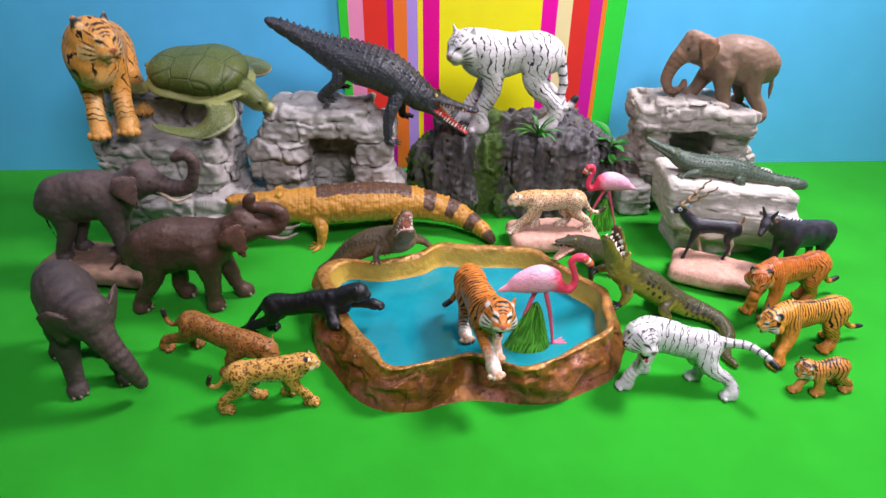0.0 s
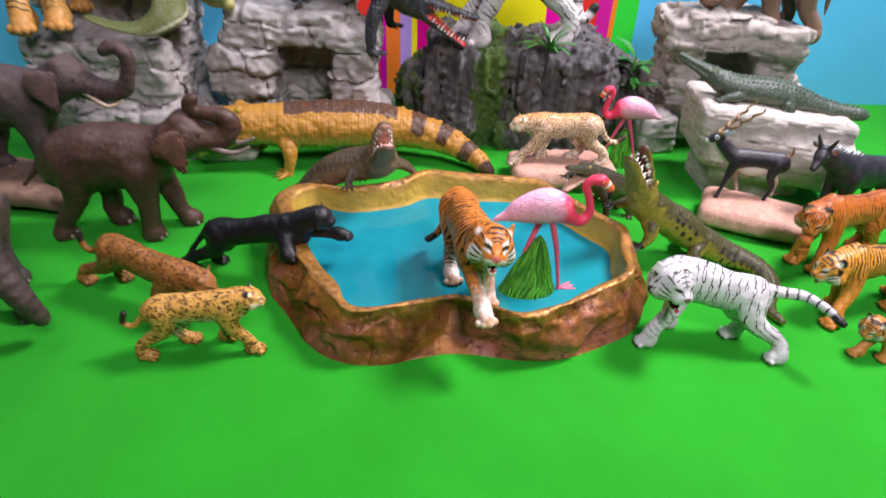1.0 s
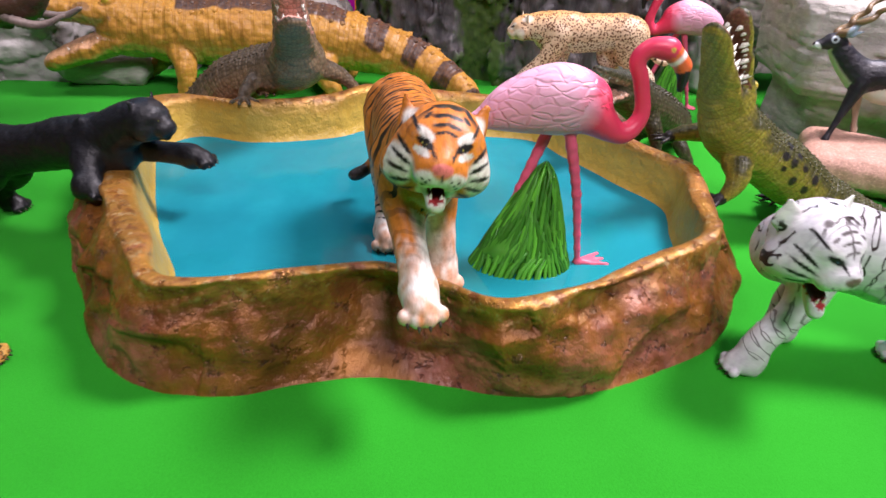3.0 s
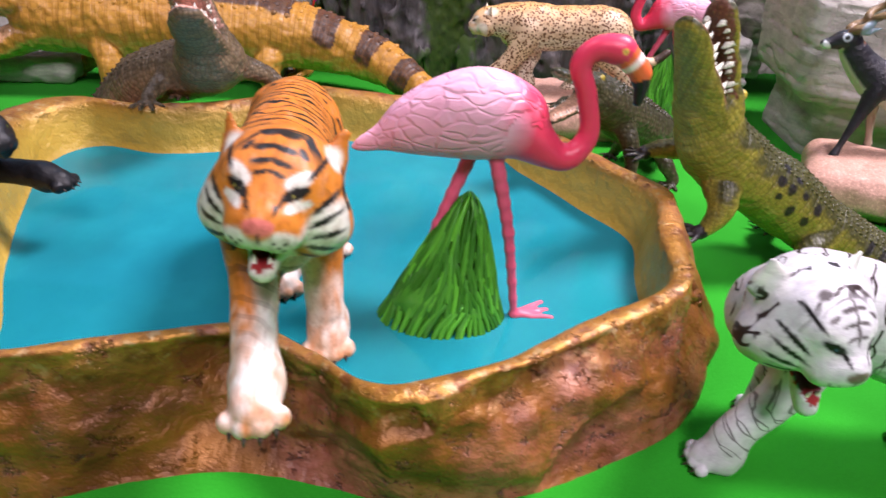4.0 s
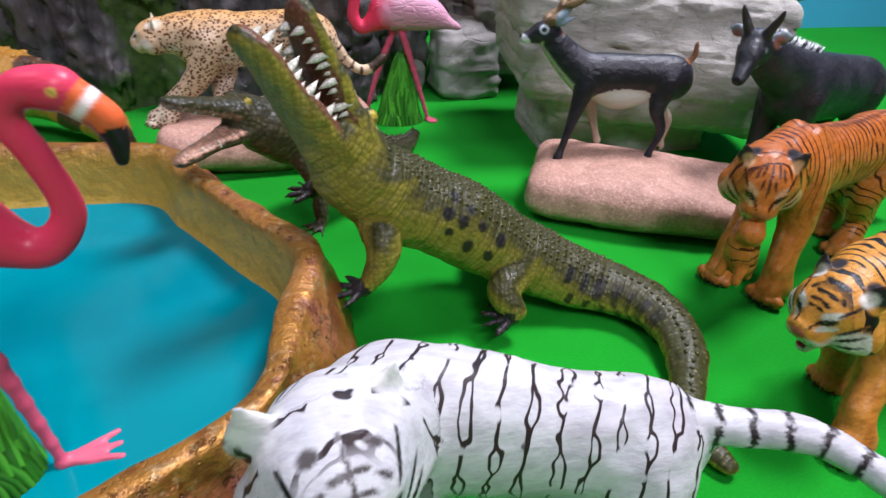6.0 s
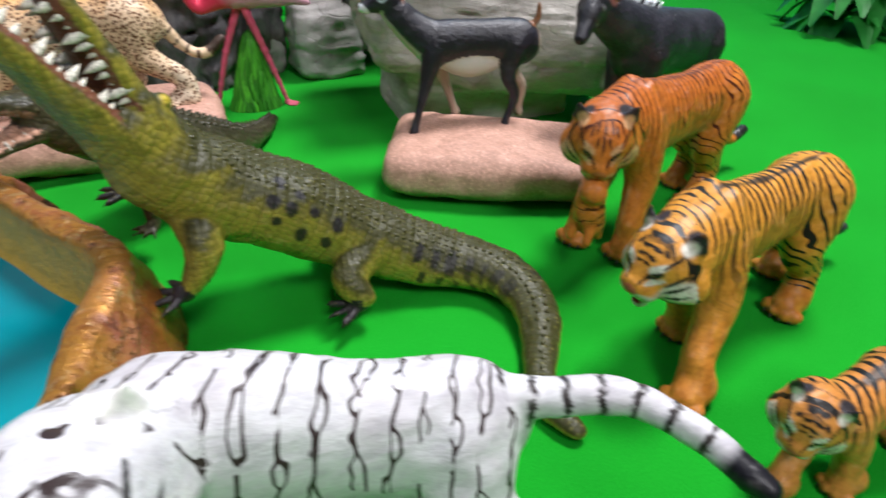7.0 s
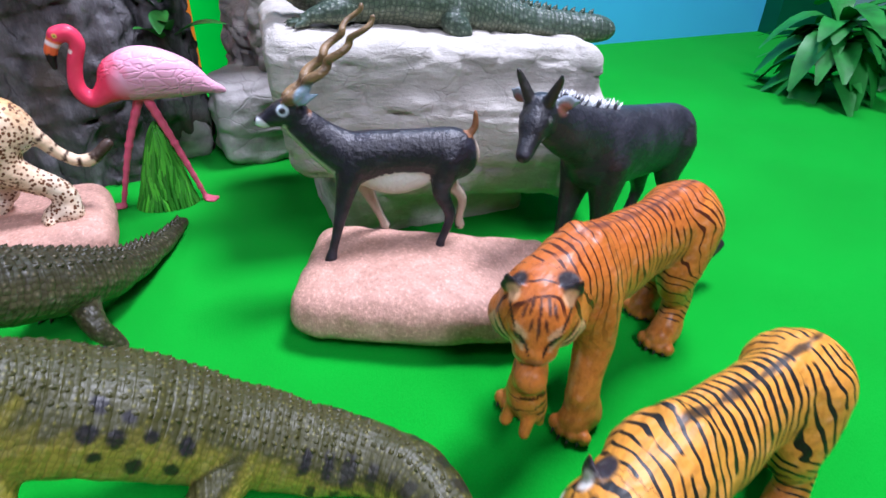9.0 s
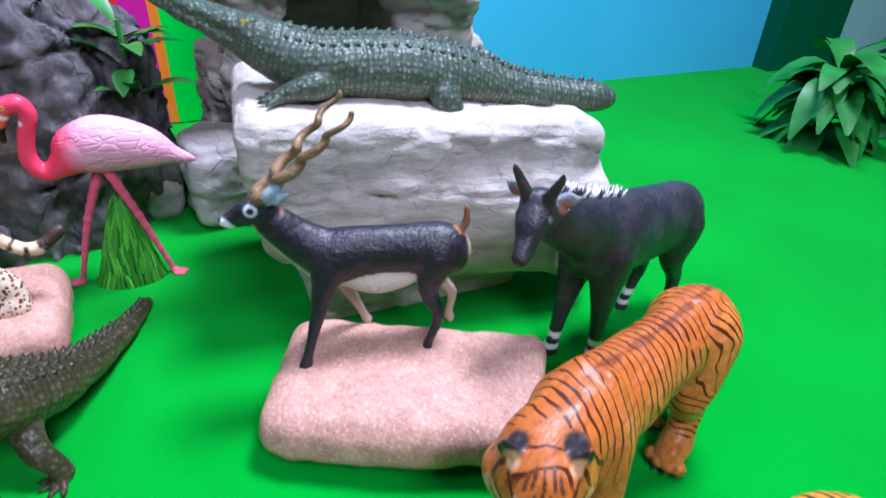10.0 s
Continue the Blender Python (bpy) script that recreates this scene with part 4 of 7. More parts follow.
    for which, s, ft in top:
        fx, fy, fz = ft
        r = leg * gf
        if which == "f":
            a = np.array((sx + 0.05 * gf, sy + s * 0.5 * gf, sz - 1.05 * gf))
        else:
            a = np.array((hx + 0.1 * gh, hy + s * 0.45 * gh, hz - 1.0 * gh))
        b = np.array((fx, fy, fz + 0.30 * r))
        span = float(np.linalg.norm(b - a))
        if which == "f":
            p1 = a + (b - a) * 0.42 + np.array((-0.10 * span, 0, 0))
            p2 = a + (b - a) * 0.78 + np.array((0.02 * span, 0, 0))
            pts = [(*a, 0.62 * r), (*p1, 0.43 * r), (*p2, 0.31 * r), (*(b + np.array((-0.12 * r, 0, 0.1 * r))), 0.30 * r)]
        else:
            p1 = a + (b - a) * 0.40 + np.array((0.13 * span, 0, 0))
            p2 = a + (b - a) * 0.72 + np.array((-0.13 * span, 0, 0))
            pts = [(*a, 0.78 * r), (*p1, 0.50 * r), (*p2, 0.30 * r), (*(b + np.array((-0.12 * r, 0, 0.1 * r))), 0.28 * r)]
        k.line(pts, 5 if which == "f" else 6, flat=((0, 1, 0), 0.85))
        r *= paw
        k.rod((fx - 0.1 * r, fy, fz + 0.27 * r), (fx + 0.28 * r, fy, fz + 0.25 * r), 0.36 * r, 0.34 * r, 7, u=(span, span + 0.2))
        for o in (-0.3, -0.105, 0.105, 0.3):
            k.ball((fx + (0.56 - abs(o) * 0.5) * r, fy + o * r, fz + 0.185 * r), 0.172 * r, 7, k=0.015 * r, u=span + 0.4)
    k.line(tail, 8, k=0.12, u0=0.2)
    if extra:
        extra(k, at, hr)
    m1 = 1.1 / gf
    k.relief = lambda p, q, r: gf * (0.028 * value_noise(p * m1 * 1.3, q * m1 * 1.3 + 3, r * m1 * 1.1) + 0.022 * value_noise(p * m1 * 3.4, q * m1 * 3.4, r * m1 * 3.0 + 7))
    cast = k.mesh()
    v, tag = cast.v, cast.tag
    cast.fill(colours["coat"])
    if "back" in colours:
        cast.fill(colours["back"], np.clip((cast.n[:, 2] - 0.1) * 1.2, 0, 1) * np.isin(tag, (1, 2, 3)))
    under = np.clip((-cast.n[:, 2] - 0.15) * 2.2, 0, 1) * np.isin(tag, (1, 2))
    cast.fill(colours["belly"], under)
    inside = np.clip(-cast.n[:, 1] * np.sign(v[:, 1] - hy) * 2.0, 0, 1) * np.isin(tag, (5, 6))
    cast.fill(colours["belly"], np.clip(inside * 0.8 + 0.3 * value_noise(v[:, 0] * 4, v[:, 1] * 4, v[:, 2] * 1.5) * (inside > 0.1), 0, 1))
    streak = value_noise(v[:, 0] * 5.0, v[:, 1] * 5.0, v[:, 2] * 1.6)
    for which, s, ft in top:
        up = np.linalg.norm((v - np.array(ft)) * (1, 1, 0.55), axis=1) / (leg * gf)
        cast.fill(colours.get("paw", colours["coat"]), np.clip(1.25 - up + 0.4 * streak, 0, 1) * np.isin(tag, (5, 6, 7)))
    q = (v - hc) @ H / hr
    low = min(sz, hz) - 2.05 * gm
    trunk = np.isin(tag, (1, 2, 5, 6, 7))
    cast.along = np.where(trunk, v[:, 0] + 0.42 * np.abs(v[:, 1]) + 1.15 * np.maximum(0, low - v[:, 2]), cast.along)
    front = np.clip((q[:, 0] + 0.55) * 2.5, 0, 1) * np.isin(tag, (2, 3, 4, 9))
    swirl = 0.62 * hr * (np.hypot(q[:, 0] - 1.0, 1.25 * q[:, 1]) + 0.35 * q[:, 2])
    cast.along = np.where(front > 0.4, swirl, cast.along)
    cast.m = np.where(np.isin(tag, (3, 4)), np.clip((0.52 - q[:, 0]) * 4, 0, 1), 1.0)
    cast.m *= 1 - 0.75 * under * (kind == "tiger")
    if kind == "tiger":
        cast.m *= np.where(tag == 7, 0.0, 1.0)
        cast.m *= np.where(np.isin(tag, (5,)), np.clip((v[:, 2] - feet[0][2]) / (sz - feet[0][2]) * 2.6 - 1.2, colours.get("leg_marks", 0.05), 1), 1.0)
    else:
        cast.m *= np.where((tag == 3) & (q[:, 0] > 0.35), 0.0, 1.0)
    ahead = (q[:, 0] > 0.12) & np.isin(tag, (3, 4, 9))

    def face(cy, cz, ry, rz, colour, marks=0.0, tilt=0.0, soft=0.25):
        """Paints an ellipse on the face, seen from the front, on both sides."""
        for sd in (1, -1):
            a, b = q[:, 1] * sd - cy, q[:, 2] - cz
            a, b = a * math.cos(tilt) + b * math.sin(tilt), -a * math.sin(tilt) + b * math.cos(tilt)
            d = np.hypot(a / ry, b / rz)
            w = np.clip((1 - d) / soft + 0.5, 0, 1) * ahead
            cast.fill(colour, w)
            cast.m *= 1 - w * (1 - marks)

    white, ink = colours["face"], (0.012, 0.010, 0.010)
    if "spine" in colours:
        ridge = hy + (sy - hy) * np.clip((v[:, 0] - hx) / long, 0, 1)
        line = np.clip((0.14 + 0.07 * value_noise(v[:, 0] * 3.0, 0 * v[:, 0], 0 * v[:, 0]) - np.abs(v[:, 1] - ridge)) * 12, 0, 1) * (cast.n[:, 2] > 0.6) * (tag == 1)
        cast.fill(colours["spine"], line * 0.9)
    face(0.80, -0.30, 0.32, 0.42, white, 0.0)
    face(0.24, -0.36, 0.27, 0.22, white)
    face(0.0, -0.68, 0.36, 0.28, white)
    face(0.37, 0.42, 0.19, 0.095, white, 0.2, 0.45)
    face(0.40, 0.12, 0.16, 0.07, white, 0.2, 0.1)
    face(0.0, 0.12, 0.25, 0.38, colours["coat"])
    face(0.36, 0.27, 0.17, 0.080, ink, 0.0, 0.35)
    face(0.37, 0.262, 0.045, 0.030, colours.get("eye", (0.30, 0.27, 0.06)), 0.0, 0.3)
    face(0.37, 0.265, 0.03, 0.036, ink)
    face(0.19, 0.14, 0.03, 0.10, ink, 0.0, -0.45)
    face(0.0, -0.09, 0.19, 0.11, colours["nose"])
    face(0.0, -0.27, 0.022, 0.10, (0.08, 0.03, 0.025))
    if kind == "tiger":
        for cy, cz, ry, rz, tl in ((0.72, 0.12, 0.20, 0.045, 0.7), (0.74, -0.10, 0.22, 0.045, 0.45), (0.78, -0.32, 0.22, 0.045, 0.15), (0.70, -0.54, 0.20, 0.045, -0.25), (0.56, -0.72, 0.16, 0.04, -0.5),
                                   (0.58, 0.56, 0.16, 0.04, 0.9)):
            face(cy, cz, ry, rz, ink, 0.0, tl, 0.4)
        crown = colours.get("crown", ink)
        if "crossed" in colours:
            marks = ((0.0, 0.62, 0.028, 0.30, 0.0), (0.11, 0.42, 0.11, 0.024, -0.35), (0.13, 0.58, 0.13, 0.024, -0.25), (0.12, 0.74, 0.12, 0.024, -0.2), (0.36, 0.62, 0.10, 0.025, -0.5), (0.34, 0.80, 0.12, 0.025, -0.4))
        elif "crown" in colours:
            marks = ((0.0, 0.66, 0.035, 0.30, 0.0), (0.16, 0.60, 0.035, 0.12, 0.3), (0.17, 0.84, 0.035, 0.13, 0.4), (0.32, 0.74, 0.03, 0.12, 0.5))
        else:
            marks = ((0.12, 0.60, 0.15, 0.034, -0.25), (0.13, 0.74, 0.17, 0.034, -0.2), (0.10, 0.48, 0.11, 0.028, -0.3), (0.13, 0.88, 0.19, 0.034, -0.15), (0.36, 0.70, 0.10, 0.03, -0.7), (0.40, 0.86, 0.12, 0.03, -0.6))
        for cy, cz, ry, rz, tl in marks:
            face(cy, cz, ry, rz, crown, 0.0, tl, 0.4)
        for cy, cz in ((0.2, -0.30), (0.26, -0.37), (0.33, -0.31), (0.31, -0.43)):
            face(cy, cz, 0.028, 0.028, ink, 0.0, 0.0, 0.5)
    for s in (1, -1):
        cast.dab(at(ears[0] - 0.18, (ears[1] + 0.02) * s, ears[2] + 0.06), 0.34 * hr, colours.get("ear_back", (0.02, 0.018, 0.016)), 0.08 * hr)
        cast.dab(at(ears[0] + 0.18, ears[1] * s, ears[2]), 0.19 * hr, white, 0.08 * hr)
    if mouth:
        cast.fill((0.33, 0.03, 0.03), tag == 9)
        cast.m *= tag != 9
        for s in (1, -1):
            cast.cone(at(0.88, 0.14 * s, -0.38), at(0.9, 0.13 * s, -0.56), 0.05 * hr, (0.85, 0.82, 0.7))
            cast.cone(at(0.78, 0.1 * s, -0.52 - drop * 0.7), at(0.82, 0.1 * s, -0.36 - drop * 0.6), 0.045 * hr, (0.85, 0.82, 0.7))
    else:
        face(0.13, -0.44, 0.17, 0.03, (0.04, 0.015, 0.012), 0.0, -0.3, 0.4)
    if "bands" in colours:
        rings = np.clip((np.sin(cast.along * 13.0 / gf) - 0.74) * 8, 0, 1) * (tag == 8)
        cast.fill(colours["bands"], rings)
        cast.m *= tag != 8
    if tail_tip:
        tip = np.array(tail[-1][:3])
        d = np.linalg.norm(v - tip, axis=1)
        cast.fill(tail_tip, np.clip((0.9 - d) * 5, 0, 1) * (tag == 8))
        cast.m *= np.where((tag == 8) & (d < 1.0), 0, 1)
    for which, s, ft in top:
        for o in (-0.29, -0.1, 0.1, 0.29):
            r = leg * gf * paw
            cast.cone((ft[0] + (0.68 - abs(o) * 0.5) * r, ft[1] + o * r, ft[2] + 0.16 * r), (ft[0] + (0.8 - abs(o) * 0.5) * r, ft[1] + o * r, ft[2] + 0.06 * r), 0.045 * r, (0.05, 0.035, 0.03), 4)
    ob = cast.build(name, mat, place)
    return tagged(ob, label, category)


ORANGE = {"coat": (0.60, 0.19, 0.022), "belly": (0.66, 0.56, 0.42), "face": (0.70, 0.66, 0.59), "nose": (0.55, 0.13, 0.09), "ear_back": (0.03, 0.025, 0.03)}
WHITE = {"bands": (0.03, 0.022, 0.022), "coat": (0.63, 0.62, 0.64), "belly": (0.58, 0.57, 0.59), "face": (0.68, 0.67, 0.67), "nose": (0.20, 0.12, 0.11), "ear_back": (0.75, 0.74, 0.7), "eye": (0.1, 0.3, 0.45), "crown": (0.10, 0.085, 0.085), "crossed": True, "leg_marks": 0.7}

# walking white tiger beside the pool
cat("white walking tiger figurine with dark stripes and open red mouth", pose(0.1735, -0.065, 0, 0, 0, -178), TIGER_WHITE, WHITE,
    [(3.4, -0.2, 0), (1.3, -2.3, 0), (-5.3, 1.0, 0), (-3.1, -1.5, 0)], (1.6, -2.0, 6.05), (-3.35, -1.55, 5.05), (1.42, 1.28, 1.2),
    (2.75, -0.25, 5.6, 1.42, 107, -7), [(-4.2, -1.5, 4.35, 0.42), (-5.0, -1.25, 4.3, 0.37), (-6.5, -0.6, 4.45, 0.32), (-7.4, 0.5, 4.35, 0.29), (-7.95, 1.7, 4.1, 0.27)], 0.065,
    mouth=1.5, ruff=0.42, leg=0.82, paw=1.1, ears=(-0.42, 0.72, 0.60, 0.38), sway=0.2, tail_tip=(0.01, 0.01, 0.015))

# striding tiger
cat("orange striding tiger figurine with dense black stripes", pose(0.3135, -0.013, 0, 0, 0, -157.7), TIGER_DENSE,
    dict(ORANGE, coat=(0.66, 0.285, 0.035), belly=(0.62, 0.27, 0.05), paw=(0.56, 0.18, 0.025), spine=(0.012, 0.01, 0.01)),
    [(3.2, 0.5, 0), (0.7, -1.35, 0), (-3.1, 0.35, 0), (-5.1, -1.1, 0)], (1.35, -1.35, 5.3), (-3.9, -0.75, 5.15), (1.25, 1.08, 1.12),
    (3.45, -1.25, 4.05, 1.15, -6, -12), [(-4.8, -0.8, 4.1, 0.32), (-5.6, -0.7, 2.6, 0.25), (-6.4, -0.45, 1.5, 0.22), (-7.7, -0.2, 1.35, 0.22)], 0.062,
    mouth=0.35, ruff=0.36, paw=1.15, blades=0.25, sway=0.2, tail_tip=(0.02, 0.02, 0.03))

# cub
cat("small orange tiger cub figurine with black stripes", pose(0.304, -0.062, 0, 0, 0, -171), TIGER_DENSE,
    dict(ORANGE, coat=(0.60, 0.24, 0.05), spine=(0.02, 0.014, 0.01)), [(-0.1, 0.35, 0), (1.6, -0.3, 0), (-2.9, 0.2, 0), (-2.7, -0.9, 0)], (0.3, -0.45, 2.85), (-1.85, -0.4, 3.2), (0.78, 0.74, 0.76),
    (1.15, -0.6, 2.3, 0.86, 24, -22, -8), [(-2.4, -0.4, 2.4, 0.16), (-2.9, -0.5, 1.6, 0.13), (-3.1, -0.6, 0.9, 0.12)], 0.055, name="tiger_cub_figurine", paw=1.3, ruff=0.25)


# tigress with a cub in her mouth
def carried_cub(k, at, hr):
    a = at(0.95, 0, -0.7)
    k.line([(*a, 0.42), (a[0] + 0.15, a[1], a[2] - 0.9, 0.5), (a[0] - 0.05, a[1] + 0.1, a[2] - 1.7, 0.42)], 10, k=0.1)
    k.ball((a[0] + 0.35, a[1] + 0.2, a[2] - 0.2), 0.45, 10, k=0.12)
    for dx, dy in ((0.35, 0.35), (0.3, -0.35), (-0.1, 0.4), (-0.15, -0.3)):
        k.rod((a[0] + dx * 0.6, a[1] + dy * 0.7, a[2] - 1.2), (a[0] + dx * 1.5, a[1] + dy, a[2] - 2.1), 0.18, 0.15, 10, k=0.08)


cat("deep orange tigress figurine carrying a cub in her mouth", pose(0.327, 0.0515, 0, 0, 0, -149), TIGER_FINE,
    dict(ORANGE, coat=(0.58, 0.19, 0.028), back=(0.46, 0.12, 0.018), spine=(0.20, 0.05, 0.012), crown=(0.10, 0.03, 0.012), belly=(0.6, 0.3, 0.12), face=(0.68, 0.40, 0.20), nose=(0.5, 0.17, 0.06), paw=(0.58, 0.2, 0.03)),
    [(2.3, -0.1, 0), (2.6, -2.0, 0), (-3.4, 0.15, 0), (-4.9, -1.2, 0)], (1.75, -1.35, 6.2), (-4.5, -0.6, 5.85), (1.32, 1.18, 1.25),
    (4.0, -1.2, 5.05, 1.22, 33, -27), [(-5.5, -0.5, 4.6, 0.32), (-6.7, -0.45, 2.7, 0.25), (-7.6, -0.3, 1.6, 0.23), (-8.6, -0.05, 1.85, 0.25)], 0.065,
    extra=carried_cub, paw=1.15, ruff=0.36, blades=0.3, sway=0.22, tail_tip=(0.02, 0.02, 0.02))

# tiger stepping out of the pool
cat("orange tiger figurine stepping over the pool rim, mouth open", pose(0.011, -0.040, 0, 0, 0, -76), TIGER, dict(ORANGE, paw=(0.8, 0.77, 0.72), belly=(0.8, 0.77, 0.7), nose=(0.68, 0.17, 0.14), ear_back=(0.52, 0.16, 0.02)),
    [(1.6, 1.05, 2.2), (5.6, -0.3, 4.05), (-4.5, 1.0, 1.5), (-2.2, -0.65, 1.5)], (1.3, 0.1, 8.6), (-4.2, 0.1, 8.0), (1.5, 1.35, 1.35),
    (3.75, 0.42, 8.35, 1.5, -6, 12, -8), [(-5.2, 0, 6.6, 0.34), (-5.9, -0.4, 4.8, 0.28), (-6.0, -1.0, 3.4, 0.27), (-5.7, -1.9, 3.0, 0.27)], 0.068,
    mouth=0.55, ruff=0.36, leg=0.9, paw=1.2, ears=(-0.2, 0.68, 0.58, 0.21), tail_tip=(0.02, 0.015, 0.015))

# large tiger on the left rock
cat("large orange tiger figurine standing on the grey rock", pose(-0.421, 0.236, 0.003, 0, 0, -72), TIGER_BIG,
    dict(ORANGE, coat=(0.64, 0.28, 0.05), leg_marks=0.9, belly=(0.70, 0.46, 0.18), face=(0.70, 0.42, 0.17), paw=(0.66, 0.36, 0.10), nose=(0.32, 0.09, 0.06)),
    [(4.8, 1.4, 12.7), (4.6, -1.6, 12.4), (-1.0, 2.6, 13.2), (-4.5, -1.6, 13.2)], (2.8, -0.6, 24.3), (-4.5, -0.6, 23.3), (3.0, 2.6, 2.6),
    (5.2, 0.5, 23.1, 2.35, 44, -10), [(-7, 0, 20, 0.6), (-8.5, 0, 16.5, 0.5), (-9.5, 0.5, 14.5, 0.45)], 0.12, leg=0.78)

# large white tiger on the stump
cat("large white tiger figurine with thin black stripes standing on the stump", pose(0.050, 0.290, 0, 0, 0, 180), TIGER_WHITE_BIG, dict(WHITE, leg_marks=0.9, nose=(0.5, 0.2, 0.18)),
    [(3.6, 1.0, 10.9), (5.2, -1.2, 11.3), (-5.0, 1.2, 11.4), (-6.0, -1.4, 11.6)], (2.6, 0, 22.9), (-3.7, 0, 22.8), (2.45, 1.95, 2.1),
    (5.9, 0.6, 21.4, 2.2, 50, -12), [(-5.8, 0, 20.6, 0.62), (-6.6, 0.2, 17.4, 0.55), (-6.4, 0.4, 15.0, 0.5), (-7.4, 0.4, 14.2, 0.48), (-8.3, 0.3, 15.4, 0.45)], 0.115,
    ruff=0.3, leg=0.85, tail_tip=(0.02, 0.02, 0.02))

# leopards, cheetah, panther
LEO = {"coat": (0.62, 0.33, 0.07), "belly": (0.72, 0.62, 0.45), "face": (0.75, 0.62, 0.42), "nose": (0.2, 0.07, 0.05), "ear_back": (0.03, 0.02, 0.02), "paw": (0.6, 0.3, 0.07)}
cat("golden walking leopard figurine with black rosettes", pose(-0.163, -0.095, 0, 0, 0, 11), LEOPARD, LEO,
    [(1.2, 0.9, 0), (3.2, -0.6, 0), (-1.2, 0.9, 0), (-3.7, -0.5, 0)], (1.8, 0, 4.65), (-2.2, 0, 4.55), (0.98, 0.92, 0.95),
    (3.4, 0, 4.15, 0.82, 0, -12), [(-3.0, 0, 3.8, 0.2), (-4.0, 0, 2.5, 0.17), (-4.7, 0, 2.7, 0.17), (-4.5, 0, 3.5, 0.19)], 0.07,
    name="leopard_figurine", category="toy leopard", kind="spots", tail_tip=(0.02, 0.015, 0.01))
cat("brown crouching leopard figurine with small dark rosettes", pose(-0.228, -0.046, 0, 0, 0, -19), LEOPARD_BROWN,
    dict(LEO, coat=(0.33, 0.13, 0.028), belly=(0.45, 0.25, 0.10), face=(0.48, 0.26, 0.1), paw=(0.45, 0.2, 0.05), ear_back=(0.3, 0.13, 0.04)),
    [(5.6, 0.9, 0), (2.0, -1.2, 0), (-3.4, 1.2, 0), (-5.6, -0.3, 0)], (3.9, -0.2, 4.6), (-2.1, 0.2, 4.8), (1.1, 1.05, 1.1),
    (6.1, 0, 3.4, 0.9, 5, -22), [(-2.9, 0.2, 4.3, 0.25), (-4.2, 0.2, 3.0, 0.21), (-5.0, 0.1, 3.2, 0.2), (-5.2, 0.1, 4.4, 0.21)], 0.08,
    name="leopard_figurine", category="toy leopard", kind="spots", tail_tip=(0.02, 0.012, 0.01))
cat("pale cheetah figurine with small dark spots walking on a stone", pose(0.098, 0.183, 0, 0, 0, -175), CHEETAH,
    dict(LEO, coat=(0.76, 0.56, 0.37), back=(0.68, 0.38, 0.14), belly=(0.82, 0.76, 0.66), face=(0.82, 0.75, 0.62), paw=(0.8, 0.7, 0.55), ear_back=(0.7, 0.6, 0.45), bands=(0.05, 0.022, 0.012)),
    [(4.2, 0.7, 2.2), (1.4, -0.7, 2.2), (-4.6, 0.7, 2.2), (-1.8, -0.7, 2.2)], (1.6, 0, 7.3), (-3.0, 0, 7.3), (1.15, 1.05, 1.05),
    (4.1, 0, 6.3, 0.86, 8, -6), [(-4.1, 0, 6.0, 0.28), (-5.0, 0, 4.8, 0.22), (-5.9, 0.1, 4.5, 0.22), (-6.7, 0.1, 5.1, 0.22)], 0.08,
    name="cheetah_figurine", category="toy cheetah", kind="spots", tail_tip=(0.06, 0.035, 0.025))
INK = {"coat": (0.007, 0.007, 0.009), "belly": (0.007, 0.007, 0.009), "face": (0.014, 0.014, 0.018), "nose": (0.01, 0.01, 0.012), "ear_back": (0.01, 0.01, 0.014), "eye": (0.35, 0.4, 0.03), "paw": (0.007, 0.007, 0.009)}
cat("glossy black panther figurine reaching over the pool rim", pose(-0.150, -0.008, 0, 0, 0, -5), BLACK_COAT, INK,
    [(6.5, 0.5, 3.9), (3.2, -2.2, 3.3), (-4.2, 0.9, 0), (-5.8, -0.6, 0)], (2.7, -0.3, 5.8), (-3.0, 0, 4.7), (1.12, 0.92, 1.05),
    (5.2, -0.3, 6.1, 0.95, -6, -4), [(-4.0, 0, 3.8, 0.26), (-5.2, -0.1, 2.4, 0.2), (-6.2, -0.2, 1.0, 0.18), (-7.0, -0.3, 0.5, 0.18)], 0.08,
    name="panther_figurine", category="toy panther", kind="plain", ears=(-0.12, 0.56, 0.62, 0.24), paw=1.1, blades=0.2, sway=0.15)

# ------------------------------------------------------------------ elephants


